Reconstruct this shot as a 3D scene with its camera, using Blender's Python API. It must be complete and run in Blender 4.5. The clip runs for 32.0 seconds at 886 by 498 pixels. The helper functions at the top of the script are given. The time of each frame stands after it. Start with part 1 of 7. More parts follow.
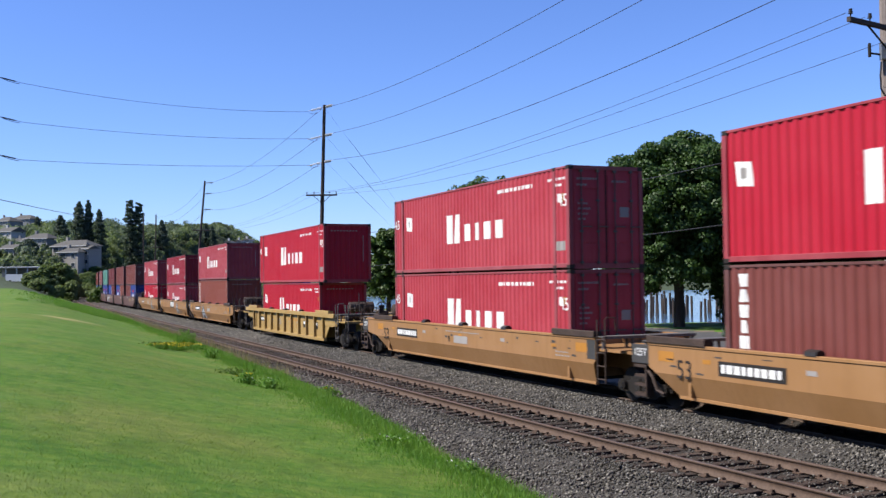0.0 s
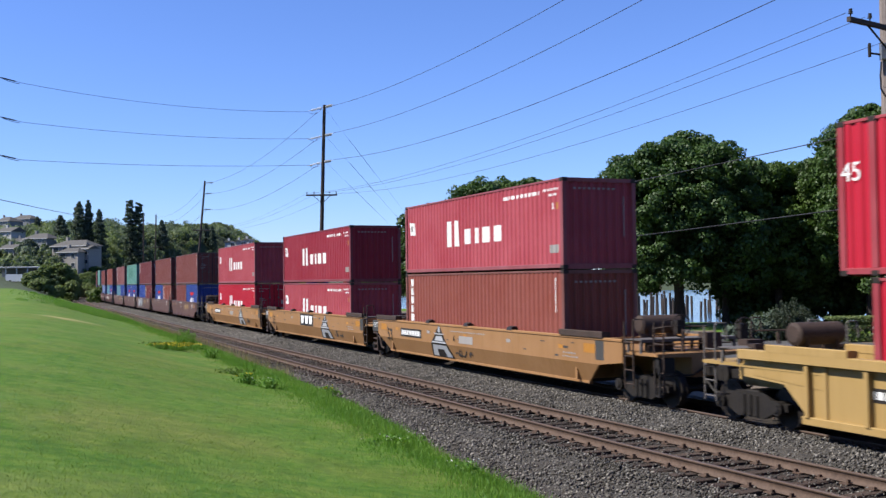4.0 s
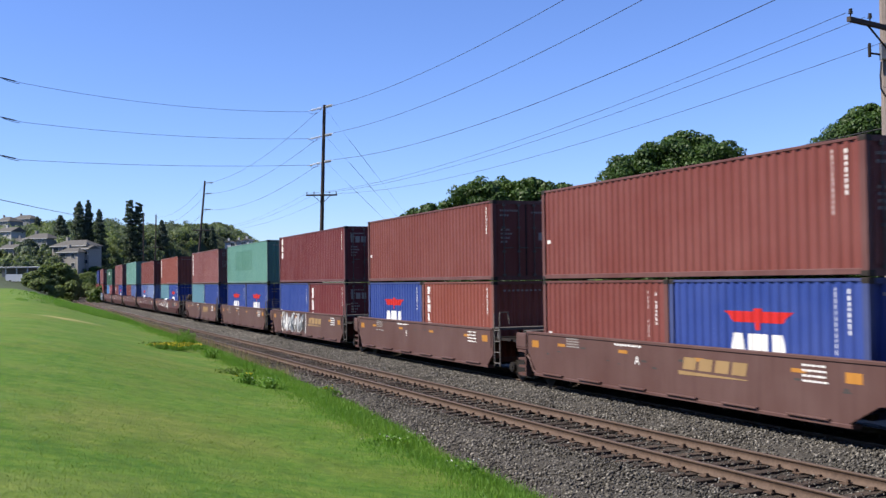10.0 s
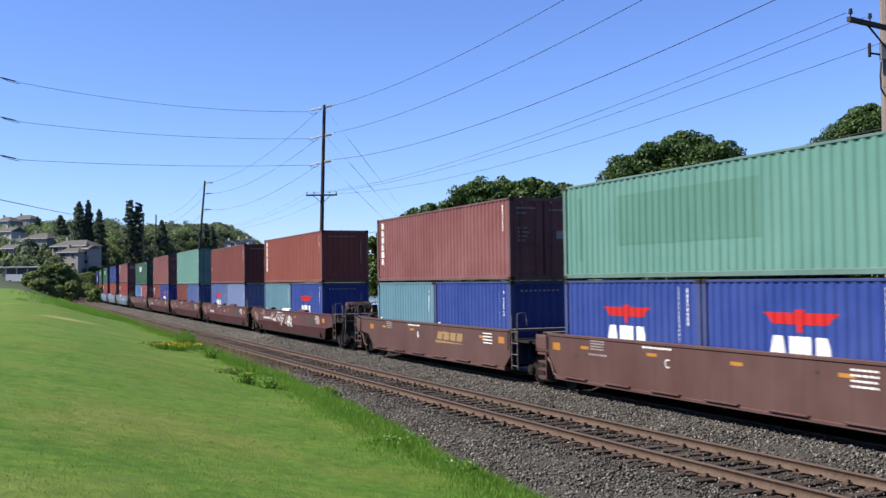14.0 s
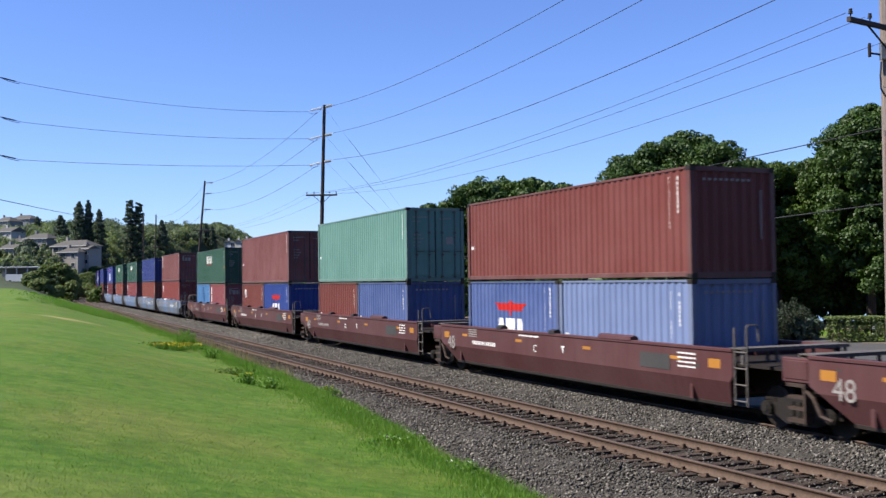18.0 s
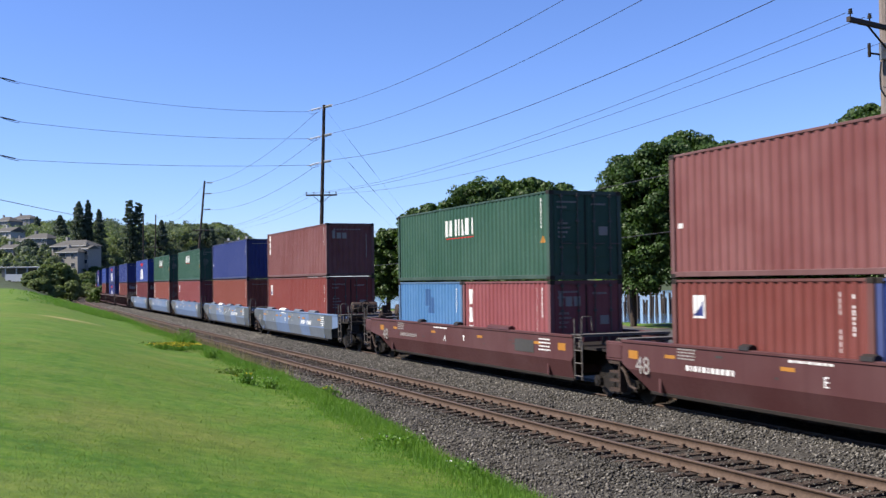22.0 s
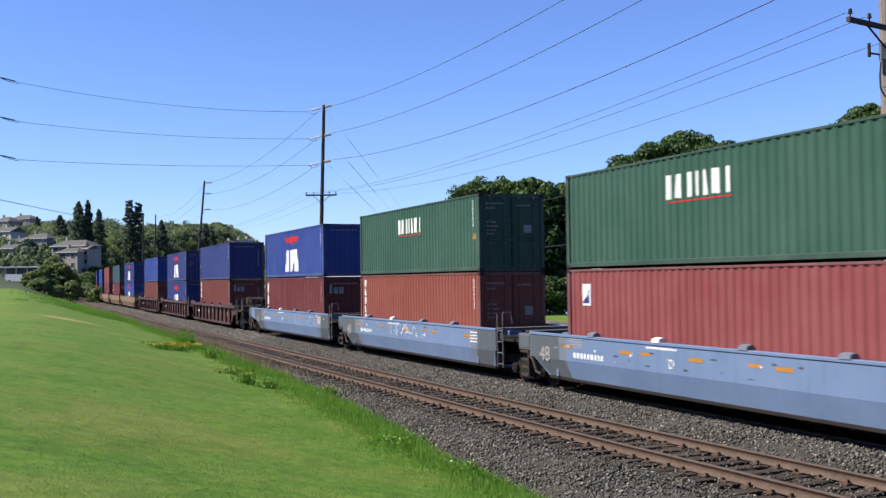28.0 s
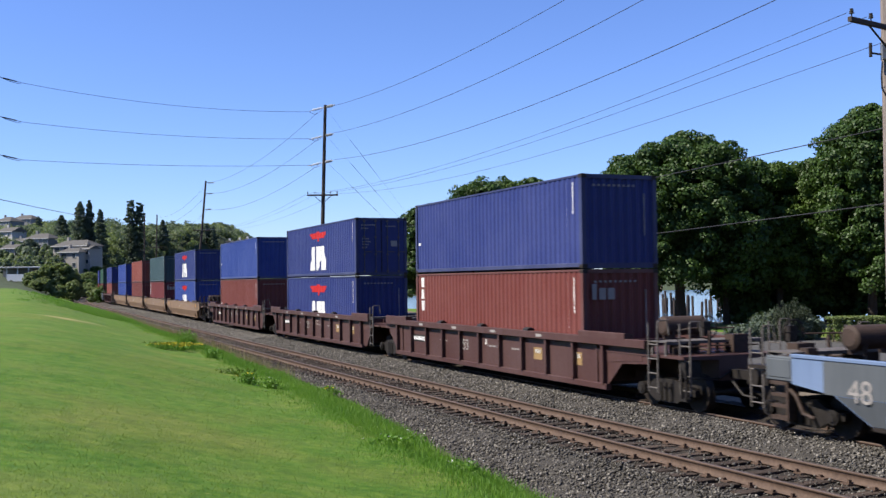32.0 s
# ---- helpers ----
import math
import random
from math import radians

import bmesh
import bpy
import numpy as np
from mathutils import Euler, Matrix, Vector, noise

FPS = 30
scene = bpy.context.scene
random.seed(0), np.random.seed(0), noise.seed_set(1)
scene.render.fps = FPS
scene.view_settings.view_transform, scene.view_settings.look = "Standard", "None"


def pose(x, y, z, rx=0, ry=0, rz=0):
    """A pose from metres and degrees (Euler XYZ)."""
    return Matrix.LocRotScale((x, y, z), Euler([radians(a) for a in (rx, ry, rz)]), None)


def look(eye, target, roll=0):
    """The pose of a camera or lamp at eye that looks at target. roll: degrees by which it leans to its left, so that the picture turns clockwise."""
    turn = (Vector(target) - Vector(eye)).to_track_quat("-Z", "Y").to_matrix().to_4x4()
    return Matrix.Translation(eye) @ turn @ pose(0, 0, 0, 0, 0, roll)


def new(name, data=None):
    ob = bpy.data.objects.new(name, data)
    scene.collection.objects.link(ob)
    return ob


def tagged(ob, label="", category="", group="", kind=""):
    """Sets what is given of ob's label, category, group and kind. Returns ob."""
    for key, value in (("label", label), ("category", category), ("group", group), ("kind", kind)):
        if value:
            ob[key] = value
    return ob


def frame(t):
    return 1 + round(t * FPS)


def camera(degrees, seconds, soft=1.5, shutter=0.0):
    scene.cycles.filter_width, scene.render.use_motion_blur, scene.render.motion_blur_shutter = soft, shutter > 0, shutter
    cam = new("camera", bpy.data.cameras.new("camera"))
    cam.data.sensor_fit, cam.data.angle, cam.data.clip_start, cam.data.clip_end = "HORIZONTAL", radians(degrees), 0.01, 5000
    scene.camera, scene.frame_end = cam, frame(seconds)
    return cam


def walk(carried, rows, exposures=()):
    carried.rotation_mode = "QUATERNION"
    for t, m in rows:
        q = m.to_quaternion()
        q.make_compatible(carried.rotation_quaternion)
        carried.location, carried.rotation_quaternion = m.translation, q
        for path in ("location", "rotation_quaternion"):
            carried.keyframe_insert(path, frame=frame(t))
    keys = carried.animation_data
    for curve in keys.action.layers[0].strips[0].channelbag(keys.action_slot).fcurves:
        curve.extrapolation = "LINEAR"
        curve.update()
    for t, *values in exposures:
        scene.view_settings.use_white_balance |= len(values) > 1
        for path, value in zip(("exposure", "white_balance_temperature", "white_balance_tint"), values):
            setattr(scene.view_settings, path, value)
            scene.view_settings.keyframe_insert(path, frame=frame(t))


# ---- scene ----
EYE = (0.0, 0.0, 3.126)
cam = camera(47.06, 32.0, soft=1.4, shutter=0.25)


def aim(yaw, pitch=1.771):
    """The tripod's pose, turned by a little to the right."""
    a, b = radians(yaw), radians(pitch)
    to = (math.sin(a) * math.cos(b), math.cos(a) * math.cos(b), EYE[2] + math.sin(b))
    return look(EYE, to, -0.748)


# the tripod head gives a little now and then
SWAY = ((0, 0), (18, 0), (18.6, 0.035), (19.4, 0.05), (20.2, 0), (21, 0.04), (22, 0.015), (23, 0.0), (24, 0.09), (24.6, 0.14),
        (25.2, 0.14), (25.6, 0.10), (27.5, 0.05), (28, 0.02), (29, 0), (30, -0.03), (31, -0.035), (32, -0.05))
walk(cam, [(t, aim(a)) for t, a in SWAY], ((0, 0.93, 6500, 10), (9.0, 0.93, 6500, 10), (10.0, 1.0, 6800, 10), (32, 1.0, 6800, 10)))

# ---- light: clear summer sky, high sun behind and to the left ----
SUN_EL, SUN_AZ = radians(47), math.atan2(-0.985, -0.17)
world = bpy.data.worlds.new("clear_sky")
scene.world = world
world.use_nodes = True
wn, wl = world.node_tree.nodes, world.node_tree.links
sky = wn.new("ShaderNodeTexSky")
sky.sky_type, sky.sun_disc = "NISHITA", False
sky.sun_elevation, sky.sun_rotation = SUN_EL, SUN_AZ
sky.altitude, sky.air_density, sky.dust_density, sky.ozone_density = 20, 1.0, 0.0, 2.0
tint = wn.new("ShaderNodeMix")  # the cool white balance of the film
tint.data_type, tint.blend_type = "RGBA", "MULTIPLY"
tint.inputs[0].default_value, tint.inputs[7].default_value = 1.0, (0.73, 0.93, 1.52, 1)
wl.new(sky.outputs["Color"], tint.inputs[6])
wl.new(tint.outputs[2], wn["Background"].inputs["Color"])
wn["Background"].inputs["Strength"].default_value = 0.064
sun = new("sun", bpy.data.lights.new("sun", "SUN"))
sun.data.energy, sun.data.angle, sun.data.color = 5.0, radians(0.53), (1.0, 0.95, 0.87)
sun_to = Vector((math.sin(SUN_AZ) * math.cos(SUN_EL), math.cos(SUN_AZ) * math.cos(SUN_EL), math.sin(SUN_EL)))
sun.matrix_world = look(sun_to * 200, (0, 0, 0))
scene.view_settings.exposure = 0.93

# ---- materials ----


def shader(name):
    m = bpy.data.materials.new(name)
    m.use_nodes = True
    t = m.node_tree
    return m, t.nodes, t.links, t.nodes["Principled BSDF"]


def noise_node(n, l, scale, detail=4.0, rough=0.6, stretch=None, space="Object"):
    tc = n.new("ShaderNodeTexCoord")
    tx = n.new("ShaderNodeTexNoise")
    tx.inputs["Scale"].default_value, tx.inputs["Detail"].default_value, tx.inputs["Roughness"].default_value = scale, detail, rough
    if stretch:
        mp = n.new("ShaderNodeMapping")
        mp.inputs["Scale"].default_value = stretch
        l.new(tc.outputs[space], mp.inputs["Vector"])
        l.new(mp.outputs["Vector"], tx.inputs["Vector"])
    else:
        l.new(tc.outputs[space], tx.inputs["Vector"])
    return tx


def ramp(n, l, src, stops):
    r = n.new("ShaderNodeValToRGB")
    while len(r.color_ramp.elements) < len(stops):
        r.color_ramp.elements.new(0.5)
    for e, (p, c) in zip(r.color_ramp.elements, stops):
        e.position, e.color = p, (*c, 1) if len(c) == 3 else c
    l.new(src, r.inputs["Fac"])
    return r


def mix(n, l, fac, a, b, blend="MIX"):
    m = n.new("ShaderNodeMix")
    m.data_type, m.blend_type = "RGBA", blend
    for sock, v in ((m.inputs[0], fac), (m.inputs[6], a), (m.inputs[7], b)):
        if isinstance(v, (int, float)):
            sock.default_value = v
        elif isinstance(v, (tuple, list)):
            sock.default_value = (*v, 1)
        else:
            l.new(v, sock)
    return m.outputs[2]


def vary(n, l, colour, amount):
    """Lightens and darkens a colour a little from object to object."""
    oi = n.new("ShaderNodeObjectInfo")
    mr = n.new("ShaderNodeMapRange")
    mr.inputs["To Min"].default_value, mr.inputs["To Max"].default_value = 1 - amount, 1 + amount
    l.new(oi.outputs["Random"], mr.inputs["Value"])
    hs = n.new("ShaderNodeHueSaturation")
    l.new(mr.outputs["Result"], hs.inputs["Value"])
    l.new(colour, hs.inputs["Color"])
    return hs.outputs["Color"]


def bump(n, l, b, src, strength, dist):
    bp = n.new("ShaderNodeBump")
    bp.inputs["Strength"].default_value, bp.inputs["Distance"].default_value = strength, dist
    l.new(src, bp.inputs["Height"])
    l.new(bp.outputs["Normal"], b.inputs["Normal"])


TONE = 0.54  # all paints, stones and leaves are this much deeper than their swatches


SWATCH = {}


def paint(name, c, rough=0.5, fade=0.25, rust=0.3, metal=0.0):
    """Weathered paint on steel: faded blotches, streaks running down, rust spots."""
    m, n, l, b = shader(name)
    SWATCH[name] = c
    c = tuple(x * TONE * 0.93 for x in c)
    big = noise_node(n, l, 0.55, 3)
    streak = noise_node(n, l, 1.0, 4, 0.65, (7, 7, 0.5))
    fine = noise_node(n, l, 26, 3)
    pale = tuple(min(1, x * 1.12 + 0.022) for x in c)
    dark = tuple(x * 0.82 for x in c)
    col = mix(n, l, ramp(n, l, big.outputs["Fac"], ((0.35, (0, 0, 0)), (0.75, (fade * 2,) * 3))).outputs["Color"], c, pale)
    col = mix(n, l, ramp(n, l, streak.outputs["Fac"], ((0.45, (0, 0, 0)), (0.75, (0.5,) * 3))).outputs["Color"], col, dark)
    if rust:
        spot = noise_node(n, l, 5, 5, 0.75)
        col = mix(n, l, ramp(n, l, spot.outputs["Fac"], ((0.66, (0, 0, 0)), (0.74, (rust * 2,) * 3))).outputs["Color"], col, (0.11, 0.045, 0.025))
    l.new(vary(n, l, col, 0.05), b.inputs["Base Color"])
    rr = ramp(n, l, fine.outputs["Fac"], ((0.3, (rough - 0.1,) * 3), (0.7, (rough + 0.12,) * 3)))
    l.new(rr.outputs["Color"], b.inputs["Roughness"])
    b.inputs["Metallic"].default_value = metal
    b.inputs["Specular IOR Level"].default_value = 0.2
    bump(n, l, b, big.outputs["Fac"], 0.25, 0.05)
    return m


def grain(name, a, c, scale, rough=0.85, relief=0.3, dist=0.02, fine=6.0, spread=0.0, stretch=None, metal=0.0):
    """A surface between two colours at two scales, with relief."""
    m, n, l, b = shader(name)
    a, c = tuple(x * TONE for x in a), tuple(x * TONE for x in c)
    n1 = noise_node(n, l, scale, 4, 0.6, stretch)
    n2 = noise_node(n, l, scale * fine, 4, 0.7, stretch)
    col = mix(n, l, ramp(n, l, n1.outputs["Fac"], ((0.32, (0, 0, 0)), (0.68, (1, 1, 1)))).outputs["Color"], a, c)
    col = mix(n, l, 0.55, col, ramp(n, l, n2.outputs["Fac"], ((0.3, tuple(x * 0.55 for x in a)), (0.72, tuple(min(1, x * 1.35) for x in c)))).outputs["Color"])
    if spread:
        col = vary(n, l, col, spread)
    l.new(col, b.inputs["Base Color"])
    b.inputs["Roughness"].default_value, b.inputs["Metallic"].default_value = rough, metal
    b.inputs["Specular IOR Level"].default_value = 0.25
    bump(n, l, b, n2.outputs["Fac"], relief, dist)
    return m


def leafy(name, a, c, gloss=0.5, through_=0.25, scale=0.5):
    """Leaves and blades: two greens by island and by place, light passing through."""
    m, n, l, b = shader(name)
    a, c = tuple(x * TONE for x in a), tuple(x * TONE for x in c)
    geo = n.new("ShaderNodeNewGeometry")
    big = noise_node(n, l, scale, 2)
    f = n.new("ShaderNodeMath")
    f.operation, f.use_clamp = "MULTIPLY_ADD", True
    l.new(geo.outputs["Random Per Island"], f.inputs[0])
    f.inputs[1].default_value = 0.65
    sub = n.new("ShaderNodeMath")
    sub.operation = "MULTIPLY_ADD"
    l.new(big.outputs["Fac"], sub.inputs[0])
    sub.inputs[1].default_value, sub.inputs[2].default_value = 1.4, -0.5
    l.new(sub.outputs[0], f.inputs[2])
    col = mix(n, l, f.outputs[0], a, c)
    l.new(col, b.inputs["Base Color"])
    b.inputs["Roughness"].default_value = gloss
    b.inputs["Specular IOR Level"].default_value = 0.3
    tr = n.new("ShaderNodeBsdfTranslucent")
    l.new(mix(n, l, 1.0, col, (1.2, 1.35, 0.6), "MULTIPLY"), tr.inputs["Color"])
    ms = n.new("ShaderNodeMixShader")
    ms.inputs[0].default_value = through_
    l.new(b.outputs[0], ms.inputs[1])
    l.new(tr.outputs[0], ms.inputs[2])
    l.new(ms.outputs[0], n["Material Output"].inputs["Surface"])
    return m


K_RED = paint("bright_red_paint", (0.60, 0.014, 0.042), fade=0.2, rust=0.1)
K_PINK = paint("faded_red_paint", (0.49, 0.07, 0.095), fade=0.5, rust=0.15)
K_ROSE = paint("chalky_red_paint", (0.58, 0.058, 0.085), fade=0.4, rust=0.12)
K_WINE = paint("wine_red_paint", (0.36, 0.022, 0.045), fade=0.3, rust=0.12)
BROWN = paint("red_brown_paint", (0.235, 0.062, 0.052), fade=0.3, rust=0.2)
ROSE = paint("sun_bleached_brown_paint", (0.27, 0.092, 0.09), fade=0.6, rust=0.3)
RUSSET = paint("russet_paint", (0.32, 0.085, 0.062), fade=0.3, rust=0.2)
BRICK = paint("brick_red_paint", (0.32, 0.070, 0.060), fade=0.3, rust=0.15)
DUSTROSE = paint("dusty_rose_paint", (0.32, 0.078, 0.080), fade=0.4, rust=0.15)
MAROON = paint("maroon_paint", (0.20, 0.038, 0.042), fade=0.4, rust=0.2)
PINKISH = paint("washed_out_red_paint", (0.36, 0.10, 0.11), fade=0.4, rust=0.1)
BLUE = paint("royal_blue_paint", (0.036, 0.078, 0.35), fade=0.4, rust=0.12)
NAVY = paint("dark_blue_paint", (0.038, 0.058, 0.245), fade=0.3, rust=0.12)
FADED = paint("chalky_blue_paint", (0.10, 0.155, 0.39), fade=0.7, rust=0.2)
SKYBLUE = paint("light_blue_paint", (0.10, 0.27, 0.55), fade=0.4, rust=0.25)
MIDBLUE = paint("mid_blue_paint", (0.055, 0.15, 0.36), fade=0.3, rust=0.15)
TEAL = paint("pale_teal_paint", (0.155, 0.335, 0.43), fade=0.4, rust=0.15)
MINT = paint("mint_green_paint", (0.15, 0.35, 0.295), fade=0.3, rust=0.12)
PALEMINT = paint("pale_mint_green_paint", (0.18, 0.385, 0.335), fade=0.45, rust=0.12)
SLATE = paint("slate_teal_paint", (0.06, 0.115, 0.135), fade=0.3, rust=0.1)
GREEN = paint("dark_green_paint", (0.042, 0.122, 0.082), fade=0.3, rust=0.1)
GREYBLUE = paint("grey_blue_paint", (0.22, 0.295, 0.53), fade=0.4, rust=0.2)
YELLOW = paint("ochre_yellow_paint", (0.43, 0.225, 0.09), fade=0.35, rust=0.35)
TRAILER = paint("bright_ochre_paint", (0.52, 0.34, 0.12), fade=0.3, rust=0.35)
TAN = paint("dusty_tan_paint", (0.30, 0.195, 0.125), fade=0.35, rust=0.3)
CARBROWN = paint("dull_brown_paint", (0.135, 0.067, 0.058), fade=0.35, rust=0.25)
CARMAROON = paint("oxide_maroon_paint", (0.125, 0.046, 0.047), fade=0.35, rust=0.25)
RIBCAR = paint("dark_brown_maroon_paint", (0.10, 0.046, 0.042), fade=0.35, rust=0.3)
CARBLUE = paint("powder_blue_paint", (0.195, 0.285, 0.47), fade=0.35, rust=0.2)
PATCHGREY = paint("patch_grey_paint", (0.200, 0.237, 0.292), fade=0.3, rust=0.2)
PATCHDARK = paint("soot_grey_paint", (0.075, 0.072, 0.07), fade=0.3, rust=0.2)
SLATEPATCH = paint("slate_patch_paint", (0.125, 0.142, 0.16), fade=0.3, rust=0.2)
SPRAY = paint("pale_spray_paint", (0.55, 0.57, 0.60), fade=0.2, rust=0.05)
WHITE = paint("white_paint", (1.15, 1.15, 1.13), fade=0.1, rust=0.12)
SIGNRED = paint("signal_red_paint", (0.75, 0.03, 0.03), fade=0.1, rust=0.0)
ORANGE = paint("orange_reflector", (0.60, 0.265, 0.05), rough=0.35, fade=0.2, rust=0.05)
BLACKPAINT = paint("black_paint", (0.035, 0.03, 0.028), fade=0.2, rust=0.15)
DARKGREEN = paint("patch_green_paint", (0.12, 0.30, 0.235), fade=0.2, rust=0.05)
GOLD = paint("faded_gold_paint", (0.42, 0.27, 0.12), fade=0.3, rust=0.1)
GREYMARK = paint("grey_lettering", (0.45, 0.42, 0.40), fade=0.2, rust=0.1)
STEEL = grain("grimy_steel", (0.026, 0.021, 0.018), (0.055, 0.043, 0.036), 3, 0.6, 0.2, 0.01, metal=0.3)
GRIME = grain("oily_black_steel", (0.013, 0.011, 0.010), (0.032, 0.026, 0.022), 4, 0.65, 0.2, 0.01)
RUBBER = grain("black_rubber", (0.015, 0.015, 0.015), (0.03, 0.03, 0.03), 8, 0.8)
GALV = grain("galvanised_steel", (0.32, 0.32, 0.32), (0.45, 0.45, 0.44), 5, 0.45, 0.1, 0.01, metal=0.5)
RAILSIDE = grain("rusty_rail", (0.10, 0.062, 0.043), (0.155, 0.102, 0.073), 1.5, 0.75, 0.3, 0.004, 12)
RAILTOP = grain("worn_rail_head", (0.13, 0.092, 0.074), (0.21, 0.155, 0.13), 2.5, 0.5, 0.1, 0.002, 8, metal=0.3)
TIE = grain("tarred_old_timber", (0.034, 0.024, 0.018), (0.125, 0.09, 0.07), 2.0, 0.9, 0.8, 0.03, 9, 0.45, (8, 1, 8))
BALLAST = grain("grey_ballast", (0.05, 0.046, 0.04), (0.135, 0.122, 0.105), 4, 0.95, 1.0, 0.06, 6)
OILY = grain("oil_stained_ballast", (0.026, 0.021, 0.017), (0.08, 0.066, 0.054), 4, 0.95, 1.0, 0.06, 6)
BROWNBED = grain("weathered_brown_ballast", (0.04, 0.032, 0.026), (0.125, 0.10, 0.082), 6, 0.95, 0.8, 0.06, 6)
RUSTY = grain("dark_rusty_steel", (0.035, 0.025, 0.02), (0.10, 0.064, 0.05), 3.5, 0.75, 0.3, 0.01)
WALKPLATE = grain("worn_walkway_plate", (0.10, 0.088, 0.08), (0.21, 0.19, 0.18), 2.5, 0.7, 0.2, 0.01)
WOODPOLE = grain("weathered_pole_timber", (0.19, 0.155, 0.14), (0.36, 0.30, 0.275), 2, 0.9, 0.5, 0.02, 6, 0.1, (8, 8, 0.5))
DARKPOLE = grain("creosoted_pole_timber", (0.045, 0.036, 0.032), (0.10, 0.08, 0.07), 2, 0.9, 0.5, 0.02, 6, 0.1, (8, 8, 0.5))
WIRE = grain("dark_cable", (0.03, 0.03, 0.035), (0.06, 0.06, 0.065), 2, 0.5, 0.0)
CERAMIC = grain("grey_glazed_insulator", (0.62, 0.62, 0.62), (0.85, 0.85, 0.85), 8, 0.3, 0.0)
BARK = grain("grey_brown_bark", (0.06, 0.045, 0.035), (0.13, 0.10, 0.08), 3, 0.95, 1.0, 0.05, 5, 0, (4, 4, 1))
ASPHALT = grain("old_asphalt", (0.085, 0.083, 0.08), (0.14, 0.135, 0.13), 0.6, 0.9, 0.3, 0.01, 30)
MAPLE = leafy("maple_leaves", (0.026, 0.066, 0.014), (0.088, 0.168, 0.032), 0.55, 0.24, 0.35)
MAPLE2 = leafy("lime_green_leaves", (0.038, 0.088, 0.014), (0.12, 0.205, 0.032), 0.55, 0.26, 0.35)
SHRUB = leafy("shrub_leaves", (0.145, 0.21, 0.075), (0.33, 0.40, 0.15), 0.6, 0.35, 0.3)
GREYLEAF = leafy("grey_green_leaves", (0.035, 0.055, 0.028), (0.085, 0.11, 0.06), 0.6, 0.2, 0.8)
CONIFER = leafy("conifer_needles", (0.075, 0.112, 0.085), (0.14, 0.185, 0.125), 0.7, 0.25, 0.3)
# hill greens have distance haze mixed into the colour: paler, with less contrast
HILLLEAF = leafy("hazed_far_leaves", (0.15, 0.205, 0.13), (0.25, 0.31, 0.185), 0.7, 0.35, 0.05)
HILLDARK = leafy("hazed_far_dark_leaves", (0.12, 0.165, 0.12), (0.19, 0.24, 0.155), 0.7, 0.35, 0.08)
HILLPALE = leafy("hazed_far_olive_leaves", (0.21, 0.275, 0.125), (0.35, 0.40, 0.19), 0.7, 0.35, 0.08)
BLADES = leafy("lawn_blades", (0.125, 0.26, 0.03), (0.28, 0.36, 0.085), 0.6, 0.45, 0.4)
WEEDLEAF = leafy("weed_leaves", (0.075, 0.16, 0.02), (0.19, 0.29, 0.045), 0.6, 0.3, 0.8)
TALLGRASS = leafy("long_grass_blades", (0.10, 0.27, 0.026), (0.25, 0.45, 0.075), 0.55, 0.35, 0.35)
DRYGRASS = leafy("dry_grass_stalks", (0.24, 0.22, 0.12), (0.44, 0.38, 0.24), 0.7, 0.3, 0.8)
PETAL = grain("yellow_petals", (0.75, 0.62, 0.02), (0.85, 0.75, 0.04), 3, 0.6, 0.0)
DAISY = grain("white_petals", (0.75, 0.75, 0.70), (0.85, 0.85, 0.82), 3, 0.6, 0.0)
STONE = None


def stone_material():
    m, n, l, b = shader("ballast_stones")
    geo = n.new("ShaderNodeNewGeometry")
    col = ramp(n, l, geo.outputs["Random Per Island"], ((0.0, (0.010, 0.009, 0.0075)), (0.5, (0.050, 0.0455, 0.039)), (0.85, (0.108, 0.099, 0.085)), (1.0, (0.26, 0.24, 0.21))))
    fine = noise_node(n, l, 40, 3)
    l.new(mix(n, l, 0.35, col.outputs["Color"], ramp(n, l, fine.outputs["Fac"], ((0.3, (0.020, 0.018, 0.0155)), (0.7, (0.124, 0.113, 0.097)))).outputs["Color"]), b.inputs["Base Color"])
    b.inputs["Roughness"].default_value = 0.9
    return m


STONE = stone_material()


